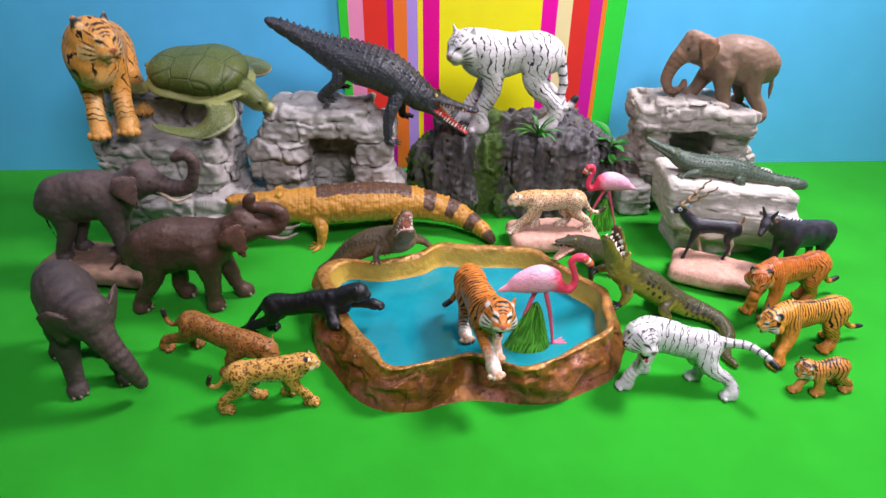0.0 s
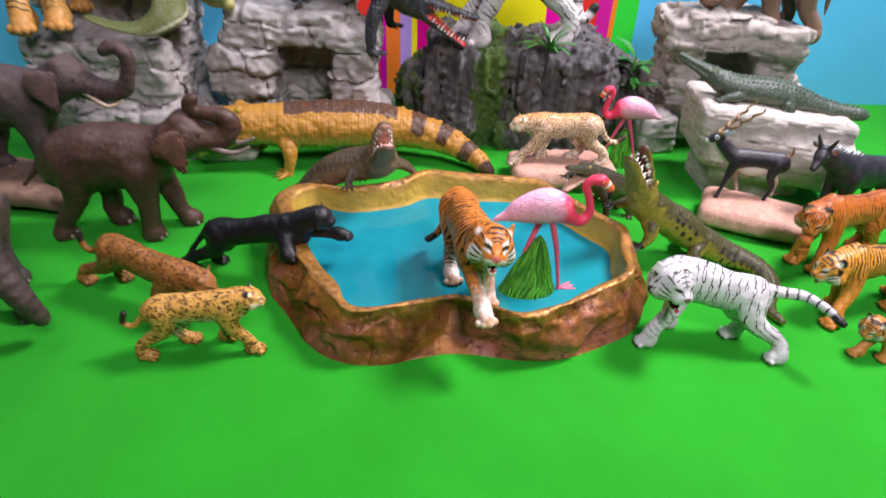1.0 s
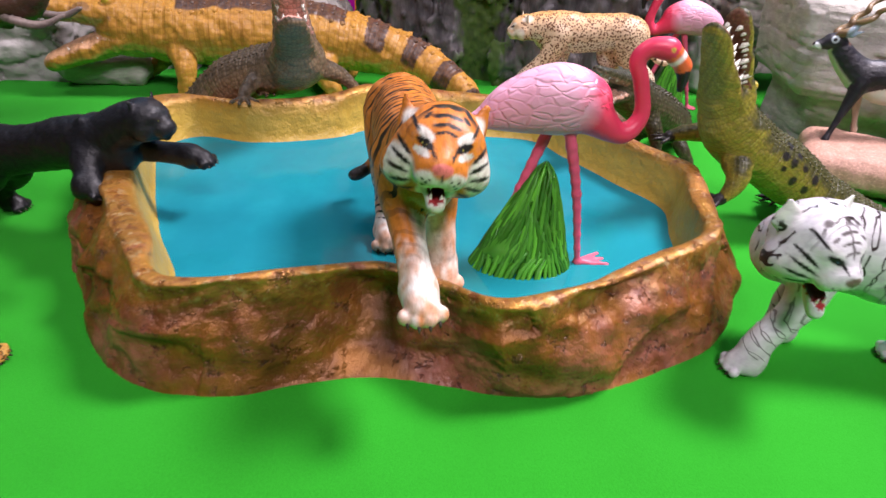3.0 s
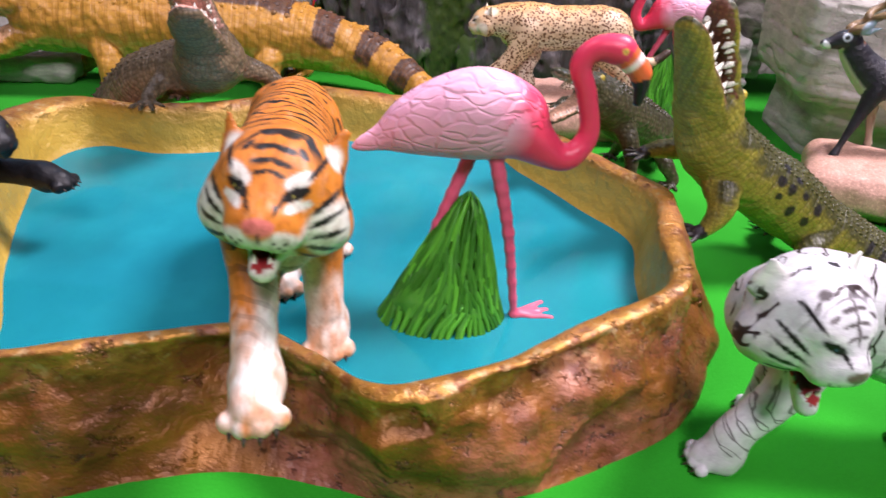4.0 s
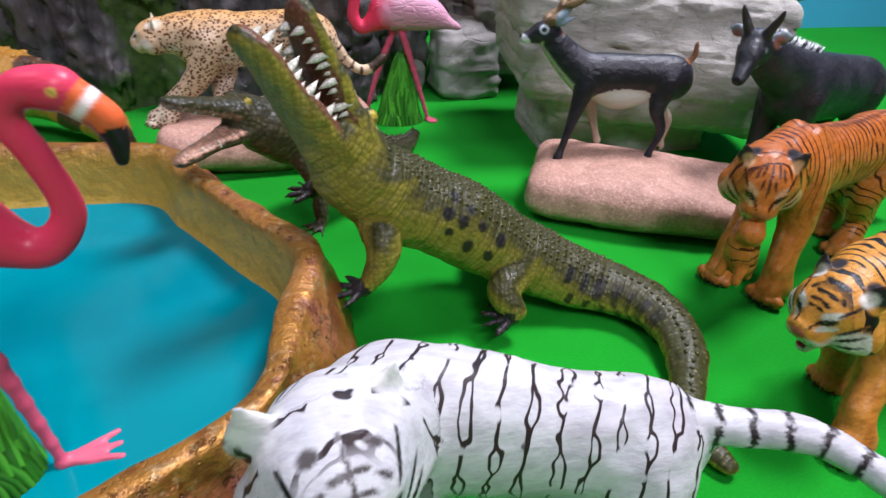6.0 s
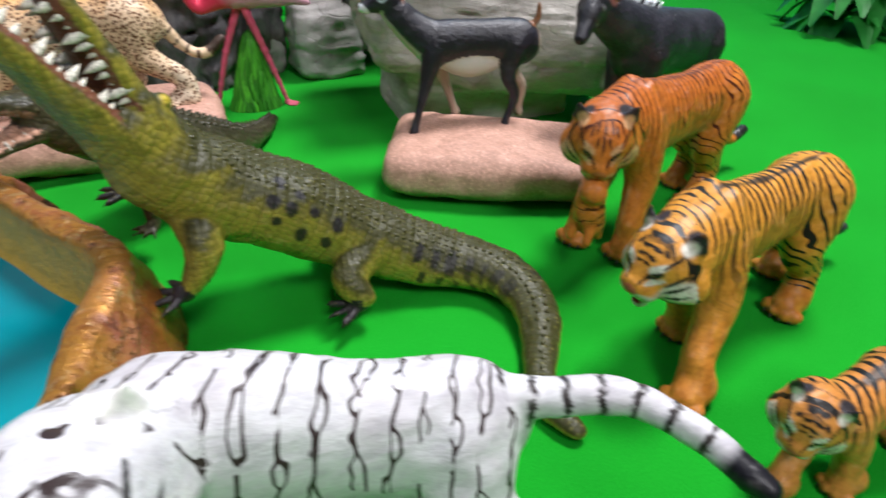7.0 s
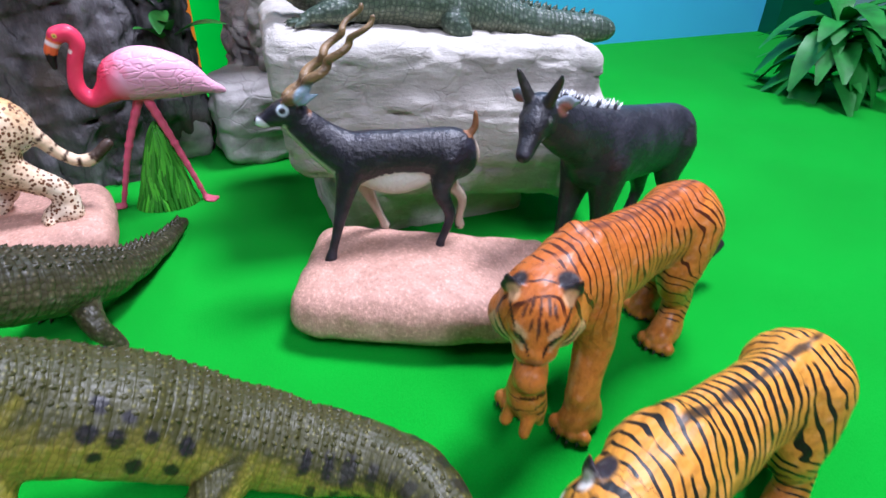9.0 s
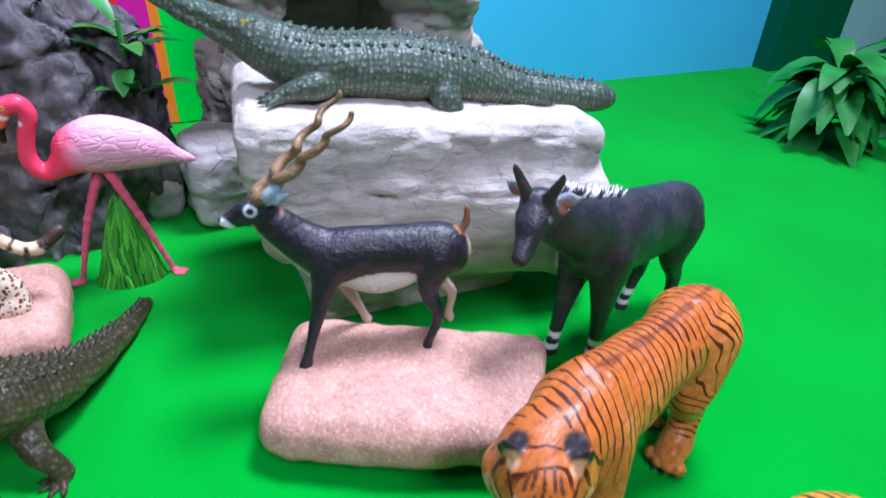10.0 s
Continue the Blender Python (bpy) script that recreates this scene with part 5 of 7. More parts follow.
def elephant(label, place, mat, coat, feet, shoulder, hip, girth, head, trunk, tail, tusk=None, voxel=0.13, ear=1.25, mouth=True, nails=(0.3, 0.24, 0.2), spread=0.4, ivory=(0.52, 0.40, 0.28)):
    k = Clay(voxel, 0.6)
    sx, sy, sz = shoulder
    hx, hy, hz = hip
    gf, gm, gh = girth
    k.line([(hx - 0.5 * gh, hy, hz - 1.15 * gh, 0.75 * gh), (hx, hy, hz - gh, gh), ((sx + hx) / 2, (sy + hy) / 2, (sz + hz) / 2 - gm + 0.35, gm * 0.97), (sx, sy, sz - gf, gf)], 1, flat=((0, 1, 0), 0.86))
    x, y, z, hr, hyaw, hpitch = head
    H = turned(hyaw, hpitch)
    hc = np.array((x, y, z))
    at = lambda a, b, c: hc + H @ (np.array((a, b, c)) * hr)
    k.line([(sx, sy, sz - 0.9 * gf, 0.66 * gf), ((sx + x) / 2, (sy + y) / 2, (sz - 0.9 * gf + z) / 2, 0.78 * hr), (*at(-0.2, 0, 0), 0.85 * hr)], 1)
    k.ball(at(0, 0, 0.1), 0.95 * hr, 2)
    k.rod(at(0.1, 0.28, 0.75), at(0.1, -0.28, 0.75), 0.42 * hr, 0.42 * hr, 2)
    k.rod(at(0.35, 0, 0.1), at(0.85, 0, -0.35), 0.68 * hr, 0.5 * hr, 2)
    if mouth:
        k.rod(at(0.3, 0, -0.6), at(0.85, 0, -0.95), 0.3 * hr, 0.14 * hr, 2, k=0.2)
    for s in (1, -1):
        fan = (tuple(H @ np.array((spread, (1 - spread ** 2) ** 0.5 * s, 0.0))), 0.15)
        push = 0.12 + 0.25 * (1 - spread)
        wide = 0.42 + 0.2 * (1 - spread)
        k.rod(at(-0.05, (0.85 + push) * s, 0.40), at(-0.36 - 0.3 * (1 - spread), (1.02 + push) * s, 0.2), 0.36 * hr * ear, wide * hr * ear, 3, k=0.03, flat=fan)
        k.rod(at(-0.34, (1.02 + push) * s, 0.1), at(-0.1 - 0.2 * (1 - spread), (0.92 + push) * s, -1.0), wide * hr * ear, 0.22 * hr * ear, 3, k=0.06, flat=fan)
        k.ball(at(0.62, 0.5 * s, 0.12), 0.14 * hr, 2, k=0.1)
    k.line([(*at(0.55, 0, -0.1), 0.62 * hr)] + list(trunk), 4, k=0.3)
    s = spline([(*at(0.55, 0, -0.1), 0.62 * hr)] + list(trunk), 9)
    for i, (w, ft) in enumerate(zip("ffhh", feet)):
        sd = 1 if i % 2 == 0 else -1
        g = gf if w == "f" else gh
        a = np.array((sx - 0.05 * g, sy + sd * 0.48 * g, sz - 1.2 * g)) if w == "f" else np.array((hx - 0.05 * g, hy + sd * 0.46 * g, hz - 1.15 * g))
        b = np.array((ft[0], ft[1], ft[2] + 0.25))
        bend = np.array((0.05 if w == "f" else 0.22, 0, 0)) * g
        k.line([(*a, 0.56 * g), (*(a + (b - a) * 0.45 + bend), 0.35 * g), (*(a + (b - a) * 0.8 - bend * 0.4), 0.25 * g), (*(b + np.array((0, 0, 0.25))), 0.28 * g), (*(b + np.array((0.05 * g, 0, 0.08 * g))), 0.32 * g)], 5, k=0.3)
    k.line(tail, 6, k=0.1)
    k.ball(tail[-1][:3], 0.2, 6, k=0.05)
    k.relief = lambda p, q, r: 0.13 * value_noise(p * 0.7, q * 0.7 + 3, r * 0.6) + 0.045 * value_noise(p * 1.9 + r, q * 1.9, r * 1.9 - p + 7)
    cast = k.mesh()
    cast.fill(coat)
    # Light from above put into the coat: upward faces get a brighter tint.
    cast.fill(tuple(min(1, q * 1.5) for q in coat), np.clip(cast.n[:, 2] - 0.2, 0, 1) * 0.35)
    cast.fill((coat[0] * 1.35, coat[1] * 1.12, coat[2] * 1.05), np.isin(cast.tag, (3, 4)) * 0.7)
    # Paler forehead, weighted to upward faces like the painted top light.
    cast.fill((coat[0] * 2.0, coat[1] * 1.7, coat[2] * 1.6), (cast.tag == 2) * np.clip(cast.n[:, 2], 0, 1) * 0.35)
    cast.fill((coat[0] * 2.6, coat[1] * 1.8, coat[2] * 1.7), (cast.tag == 3) * np.clip(value_noise(*(cast.v * 1.6).T) + 0.1, 0, 1) * 0.5)
    rings = np.sin(cast.along * 9.0) > 0.55
    cast.fill(tuple(q * 0.55 for q in coat), (cast.tag == 4) * rings * 0.6)
    for s in (1, -1):
        cast.dab(at(0.68, 0.58 * s, 0.12), 0.13 * hr, (0.012, 0.008, 0.006), 0.05, 0)
    if mouth:
        cast.dab(at(0.7, 0, -0.72), 0.22 * hr, (0.32, 0.10, 0.09), 0.08, 0.5)
    if tusk:
        for sgn in (1, -1):
            t = spline([(*at(0.75, 0.34 * sgn, -0.42), 0.2 * hr)] + [(p[0], p[1] + sgn * (0.5 * hr + p[4]), p[2], p[3]) for p in tusk], 6)
            for p, q in zip(t[:-1], t[1:]):
                cast.cone(p[:3], q[:3] + (q[:3] - p[:3]) * 0.9, max(p[3], 0.06), ivory, 8)
    for ft in feet:
        for a in (-40, 0, 40):
            g = gf * 0.36
            ca, sa = math.cos(radians(a)), math.sin(radians(a))
            cast.cone((ft[0] + ca * g * 0.75 + 0.05 * gf, ft[1] + sa * g * 0.75, ft[2] + 0.18 * gf), (ft[0] + ca * g * 1.18 + 0.05 * gf, ft[1] + sa * g * 1.15, ft[2] + 0.03 * gf), 0.10 * gf, nails, 6)
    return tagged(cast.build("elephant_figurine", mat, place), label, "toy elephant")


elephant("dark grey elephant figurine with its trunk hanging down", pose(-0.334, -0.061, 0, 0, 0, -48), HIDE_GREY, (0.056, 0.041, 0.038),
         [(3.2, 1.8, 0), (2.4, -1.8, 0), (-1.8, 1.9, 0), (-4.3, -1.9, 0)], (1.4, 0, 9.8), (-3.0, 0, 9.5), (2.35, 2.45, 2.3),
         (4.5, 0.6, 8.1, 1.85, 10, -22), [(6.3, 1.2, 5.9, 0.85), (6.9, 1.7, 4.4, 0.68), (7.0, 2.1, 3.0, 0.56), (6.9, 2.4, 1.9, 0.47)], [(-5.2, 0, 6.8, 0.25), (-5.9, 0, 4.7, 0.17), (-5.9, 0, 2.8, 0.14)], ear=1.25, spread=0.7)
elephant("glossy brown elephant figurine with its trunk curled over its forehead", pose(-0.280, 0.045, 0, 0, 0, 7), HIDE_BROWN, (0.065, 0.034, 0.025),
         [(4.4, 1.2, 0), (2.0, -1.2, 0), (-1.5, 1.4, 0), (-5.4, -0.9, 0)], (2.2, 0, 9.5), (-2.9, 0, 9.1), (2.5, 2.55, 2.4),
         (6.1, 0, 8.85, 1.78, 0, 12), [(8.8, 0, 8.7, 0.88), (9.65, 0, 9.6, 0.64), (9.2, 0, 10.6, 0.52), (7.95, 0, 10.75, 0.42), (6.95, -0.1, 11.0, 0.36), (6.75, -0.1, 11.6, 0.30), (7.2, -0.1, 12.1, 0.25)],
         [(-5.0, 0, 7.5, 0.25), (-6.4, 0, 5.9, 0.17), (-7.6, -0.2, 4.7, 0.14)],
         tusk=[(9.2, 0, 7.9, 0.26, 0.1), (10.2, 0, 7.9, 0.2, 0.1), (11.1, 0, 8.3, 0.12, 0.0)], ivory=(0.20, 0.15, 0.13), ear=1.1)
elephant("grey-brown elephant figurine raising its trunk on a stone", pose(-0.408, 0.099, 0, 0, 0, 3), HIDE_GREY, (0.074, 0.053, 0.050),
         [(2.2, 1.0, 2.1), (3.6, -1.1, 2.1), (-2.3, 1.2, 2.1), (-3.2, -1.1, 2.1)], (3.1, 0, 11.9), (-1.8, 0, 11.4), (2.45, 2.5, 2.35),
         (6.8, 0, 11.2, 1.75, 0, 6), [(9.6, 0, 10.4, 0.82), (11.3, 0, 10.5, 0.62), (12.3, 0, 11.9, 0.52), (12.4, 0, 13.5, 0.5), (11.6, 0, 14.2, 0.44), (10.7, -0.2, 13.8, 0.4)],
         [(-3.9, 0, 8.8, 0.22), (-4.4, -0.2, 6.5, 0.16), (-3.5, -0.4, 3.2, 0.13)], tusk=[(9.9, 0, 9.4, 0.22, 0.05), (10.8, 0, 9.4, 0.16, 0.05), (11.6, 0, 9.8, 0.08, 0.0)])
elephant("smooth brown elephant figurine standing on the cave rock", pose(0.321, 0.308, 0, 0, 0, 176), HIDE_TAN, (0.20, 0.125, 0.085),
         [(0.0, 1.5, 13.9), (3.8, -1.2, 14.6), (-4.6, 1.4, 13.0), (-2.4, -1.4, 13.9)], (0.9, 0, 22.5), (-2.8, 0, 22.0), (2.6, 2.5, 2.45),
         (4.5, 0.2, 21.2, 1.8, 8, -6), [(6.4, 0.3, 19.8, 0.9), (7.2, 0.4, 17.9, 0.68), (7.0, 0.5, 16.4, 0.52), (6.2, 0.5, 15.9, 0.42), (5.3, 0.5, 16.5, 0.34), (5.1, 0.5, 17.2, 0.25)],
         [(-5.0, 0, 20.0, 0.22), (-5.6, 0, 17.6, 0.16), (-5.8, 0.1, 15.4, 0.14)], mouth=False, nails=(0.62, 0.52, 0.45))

# ------------------------------------------------------------------ crocodiles


def crocodile(label, place, mat, paint, spine, jaws, feet, eye, voxel=0.1, flat=0.8, scutes=(3, 0.32), crest=0.45, teeth=0.22, gape_colour=(0.30, 0.12, 0.08), claw=(0.02, 0.015, 0.02), joint=(0.35, -0.25), snout=0.42):
    """spine: (x, y, z, radius) from neck to tail tip. jaws: (root, upper tip, lower tip, root radius). feet: fore left, fore right, hind left, hind right with the spine's place they start from."""
    k = Clay(voxel, 0.4)
    k.line(spine, 1, flat=((0, 0, 1), flat), steps=6)
    root, up, low, jr = (np.array(q, float) if np.ndim(q) else q for q in jaws)
    neck = np.array(spine[0][:3])
    k.rod(neck, root, spine[0][3], jr, 1)
    wayu, wayl = up - root, low - root
    side = np.cross(wayu + wayl, wayu - wayl + 1e-6)
    side = side / np.linalg.norm(side)
    if side @ np.array((0, 1, 0)) < 0:
        side = -side
    nu = np.cross(side, wayu)
    nu /= np.linalg.norm(nu)
    if nu @ (wayl) > 0:
        nu = -nu
    nl = np.cross(side, wayl)
    nl /= np.linalg.norm(nl)
    if nl @ (wayu) > 0:
        nl = -nl
    ru, rl = root + nu * jr * 0.35, root + nl * jr * 0.3
    for r0, tip, nn, tg in ((ru, up, nu, 2), (rl, low, nl, 3)):
        mid = r0 + (tip - r0) * 0.5
        k.line([(*r0, jr * 0.95), (*mid, jr * (snout + 0.16)), (*tip, jr * snout)], tg, k=0.15, flat=(tuple(nn), 0.55), steps=4)
    for i, (s0, ft, rr) in enumerate(feet):
        a, b = np.array(s0, float), np.array(ft, float)
        out = 1 if i % 2 == 0 else -1
        elbow = a + (b - a) * 0.45 + np.array(((joint[0] if i > 1 else joint[1]) * rr * 2, 0.5 * out * rr, 0.35 * rr))
        k.line([(*a, rr * 1.05), (*elbow, rr * 0.74), (b[0] - 0.1, b[1], b[2] + rr * 0.6, rr * 0.5)], 4, k=0.25)
        k.ball((b[0] + 0.15 * rr, b[1], b[2] + 0.34 * rr), 0.60 * rr, 5, k=0.1)
        for t in (-50, -17, 17, 50):
            t = radians(t)
            k.rod((b[0], b[1], b[2] + 0.3 * rr), (b[0] + math.cos(t) * rr * 1.6, b[1] + math.sin(t) * rr * 1.6, b[2] + 0.14 * rr), 0.3 * rr, 0.17 * rr, 5, k=0.05)
    for s in (1, -1):
        k.ball(root + (up - root) * eye[0] + nu * jr * eye[1] + side * s * jr * 0.5, 0.26 * jr, 2, k=0.1)
    k.relief = lambda p, q, r: jr * (0.05 * value_noise(p * 1.1, q * 1.1 + 3, r * 1.1) + 0.035 * value_noise(p * 2.6, q * 2.6, r * 2.6 + 7))
    cast = k.mesh()
    cast.m[:] = 0
    line = spline(spine, 16)
    ln = np.concatenate([[0.0], np.cumsum(np.linalg.norm(line[1:, :3] - line[:-1, :3], axis=1))])
    cast.skin = cast.v.copy()
    on = np.where(cast.tag == 1)[0]
    p = cast.v[on]
    best = np.argmin((p ** 2).sum(1)[:, None] - 2 * p @ line[:, :3].T + (line[:, :3] ** 2).sum(1)[None], axis=1)
    way = np.gradient(line[:, :3], axis=0)
    way /= np.linalg.norm(way, axis=1, keepdims=True) + 1e-9
    lat = np.cross(np.array((0, 0, 1.0)), way)
    lat /= np.linalg.norm(lat, axis=1, keepdims=True) + 1e-9
    top = np.cross(way, lat)
    d = p - line[best, :3]
    turn = np.arctan2((d * lat[best]).sum(1), (d * top[best]).sum(1))
    cast.skin[on] = np.column_stack([ln[best] + (d * way[best]).sum(1), turn * line[best, 3], np.zeros(len(on))])
    paint(cast)
    inner_u = ((cast.v - ru) @ nu - 0.05 < 0) & (cast.n @ nu < -0.45) & (cast.tag == 2)
    inner_l = ((cast.v - rl) @ nl - 0.05 < 0) & (cast.n @ nl < -0.45) & (cast.tag == 3)
    cast.fill(gape_colour, inner_u | inner_l)
    for s in (1, -1):
        cast.dab(root + (up - root) * (eye[0] + 0.03) + nu * jr * (eye[1] + 0.05) + side * s * jr * 0.68, 0.13 * jr, (0.5, 0.38, 0.03), 0.04)
    if teeth:
        for r0, tip, nn in ((ru, up, nu), (rl, low, nl)):
            count = 12
            for i in range(count):
                t = 0.22 + 0.76 * i / (count - 1)
                c0 = r0 + (tip - r0) * t
                wdt = jr * (0.95 + (snout - 0.95) * min(1, t * 1.1))
                for s in (1, -1):
                    base = c0 + side * s * wdt * 0.80 * (0.62 if i == count - 1 else 1) + nn * jr * 0.02
                    size = teeth * (0.7 + 0.5 * ((i * 7) % 3) / 2)
                    cast.cone(base, base - nn * size * 1.5, size * 0.36, (0.80, 0.77, 0.66))
    rows, size = scutes
    total = ln[-1]
    ridge, where = [], []
    for d in np.arange(0.1, total * 0.97, size * 1.25):
        i = min(int(np.searchsorted(ln, d)), len(line) - 2)
        p, w, lt, tp = line[i], way[i], lat[i], top[i]
        tail = d / total > 0.55
        offs = (-0.28, 0.28) if tail and d / total < 0.8 else (0.0,) if tail else [(-1 + 2 * j / (rows * 2 - 1)) * 0.78 for j in range(rows * 2)]
        for o in offs:
            near = on[np.argmin((cast.skin[on, 0] - d) ** 2 + (cast.skin[on, 1] - o * p[3]) ** 2)]
            pos, n = cast.v[near], lt * math.sin(o) + tp * math.cos(o)
            hgt = size * (crest * (1.4 if tail else 0.85))
            ridge.append((pos - n * size * 0.3, pos + n * hgt * 0.5 + w * size * 0.4))
            where.append((d, o * p[3], 0.0))
    top_cast = Cast(np.array([r[0] for r in ridge]), np.zeros((0, 4), int), np.ones(len(ridge), int), np.zeros(len(ridge)), np.tile((0, 0, 1.0), (len(ridge), 1)))
    top_cast.skin = np.array(where)
    paint(top_cast)
    for (a, b), col in zip(ridge, top_cast.c):
        cast.cone(a, b, size * 0.46, tuple(col), 5)
    for s0, ft, rr in feet:
        for t in (-50, -17, 17, 50):
            t = radians(t)
            p = np.array((ft[0] + math.cos(t) * rr * 1.66, ft[1] + math.sin(t) * rr * 1.66, ft[2] + 0.16 * rr))
            cast.cone(p, p + np.array((math.cos(t) * 0.3 * rr, math.sin(t) * 0.3 * rr, -0.12 * rr)), 0.09 * rr, claw, 4)
    return tagged(cast.build("crocodile_figurine", mat, place), label, "toy crocodile")


def two_tone(back, flank, belly, spots=None, feet=None):
    def f(cast):
        cast.fill(flank)
        cast.fill(back, np.clip((cast.n[:, 2] - 0.15) * 2.6, 0, 1))
        cast.fill(belly, np.clip((-cast.n[:, 2] - 0.1) * 2.5, 0, 1))
        if feet:
            cast.fill(feet, cast.tag == 5)
        if spots:
            spots(cast)
    return f


def side_spots(cast):
    """Dark spots in three rows on the flanks, and bars down the tail."""
    u, a = cast.skin[:, 0], np.abs(cast.skin[:, 1])
    wob = value_noise(u * 1.1, cast.skin[:, 1] * 1.1, 0 * u + 2.0) + 0.5 * value_noise(u * 4.0, cast.skin[:, 1] * 4.0, 0 * u)
    rnd = random.Random(9)
    ink = 0 * u
    for at, places in ((1.1, (3.3, 3.9)), (1.62, (3.1, 3.75, 4.55, 5.3)), (2.2, (3.45, 4.4, 5.15))):
        for cu in places:
            r = rnd.uniform(0.18, 0.24)
            near = np.hypot((u - cu - rnd.uniform(-0.1, 0.1)) * rnd.uniform(0.75, 1.0), a - at + rnd.uniform(-0.1, 0.1) + 0.1 * wob)
            ink = np.maximum(ink, np.clip((r - near) / 0.05, 0, 1))
    for i in range(7):
        for arc, tall, step in ((1.1, 0.36, 0.0), (1.75, 0.22, 0.36)):
            near = np.maximum(np.abs(u - 8.7 - step - 0.72 * i) * 1.7, np.abs(a - arc * (1 - 0.055 * i)) * 0.3 / tall) + 0.12 * wob
            ink = np.maximum(ink, np.clip((0.32 - near) / 0.06, 0, 1) * (0.95 - 0.06 * i))
    cast.m = ink * (cast.tag == 1)


crocodile("olive green crocodile figurine rearing with jaws open wide", pose(0.180, 0.045, 0, 0, 0, 178), SCALES_GREEN,
          two_tone((0.046, 0.045, 0.012), (0.32, 0.27, 0.036), (0.40, 0.34, 0.06), side_spots, (0.018, 0.014, 0.022)),
          [(3.0, 0.3, 5.8, 1.2), (1.8, -0.2, 4.6, 1.42), (-0.3, -0.5, 3.4, 1.45), (-2.4, -0.5, 2.1, 1.25), (-4.5, -0.2, 1.2, 1.08), (-6.1, 0.4, 0.9, 0.82), (-7.1, 1.2, 0.8, 0.70), (-7.6, 2.7, 0.64, 0.54), (-7.35, 4.2, 0.48, 0.38), (-6.8, 5.4, 0.38, 0.28), (-6.55, 6.5, 0.32, 0.22), (-7.0, 7.6, 0.28, 0.16)],
          ((3.5, 0.6, 6.9), (4.1, 1.1, 10.25), (5.25, 2.2, 9.9), 1.15),
          [((2.3, 0.8, 4.2), (2.75, 2.0, 2.3), 0.58), ((2.5, -1.1, 4.6), (4.6, -2.2, 3.6), 0.55), ((-2.3, 0.5, 1.9), (-2.1, 1.75, 0.75), 0.6), ((-2.3, -1.4, 1.8), (-2.2, -3.0, 0.3), 0.6)],
          (0.12, 0.72), 0.07, scutes=(4, 0.24), crest=0.5, teeth=0.40, gape_colour=(0.17, 0.06, 0.035), snout=0.5)


def banded(cast):
    """Ochre hide with a dark plated back that breaks into saddles along the tail."""
    u, a = cast.skin[:, 0], np.abs(cast.skin[:, 1])
    x, y, z = cast.v.T
    wob = value_noise(x * 1.3, y * 1.3, z * 1.3)
    cast.fill((0.46, 0.225, 0.032))
    cast.fill((0.34, 0.14, 0.025), np.clip(value_noise(x * 0.6, y * 0.6, z * 0.6), 0, 1) * 0.45)
    cast.fill((0.66, 0.44, 0.12), np.clip((-cast.n[:, 2] - 0.2) * 2.5, 0, 1))
    dark = (0.060, 0.034, 0.026)
    body = cast.tag == 1
    cast.fill(dark, body * (u > 2.0) * (u < 13.5) * np.clip((1.75 + 0.15 * wob - a) * 5, 0, 1))
    f = (u - 13.5) / 3.2
    saddle = np.clip((np.abs(f - np.floor(f) - 0.72) < 0.24 + 0.05 * wob) * (2.5 + 0.3 * wob - a) * 5, 0, 1)
    cast.fill(dark, body * (u >= 13.5) * saddle)
    cast.fill(dark, (cast.tag == 2) * (wob > 0.5) * np.clip(cast.n[:, 2] * 2, 0, 1) * 0.6)


crocodile("large yellow-brown crocodile figurine with dark bands and open jaws", pose(-0.142, 0.202, 0, 0, 0, -167), SCALES_YELLOW, banded,
          [(6.3, 0, 4.5, 1.95), (4.0, 0, 4.3, 2.25), (0, 0, 4.3, 2.4), (-4.5, 0, 4.1, 2.25), (-8.3, 0.3, 3.6, 1.9), (-11.8, 1.2, 2.8, 1.5), (-14.4, 3.0, 1.9, 1.1), (-15.8, 4.8, 1.2, 0.72), (-16.4, 6.4, 0.8, 0.35)],
          ((7.9, 0, 4.6), (13.4, 0.3, 5.9), (12.6, 0.6, 2.4), 2.05),
          [((4.4, 1.4, 3.6), (4.2, 2.9, 0), 0.9), ((5.0, -1.4, 3.6), (8.0, -2.6, 0), 0.9), ((-6.0, 1.4, 3.0), (-6.4, 2.6, 0), 0.9), ((-6.0, -1.4, 3.0), (-7.6, -3.0, 0), 0.9)],
          (0.18, 0.72), 0.11, flat=0.95, scutes=(3, 0.62), crest=0.3, teeth=0.40, gape_colour=(0.62, 0.34, 0.18), claw=(0.3, 0.16, 0.03), snout=0.6)
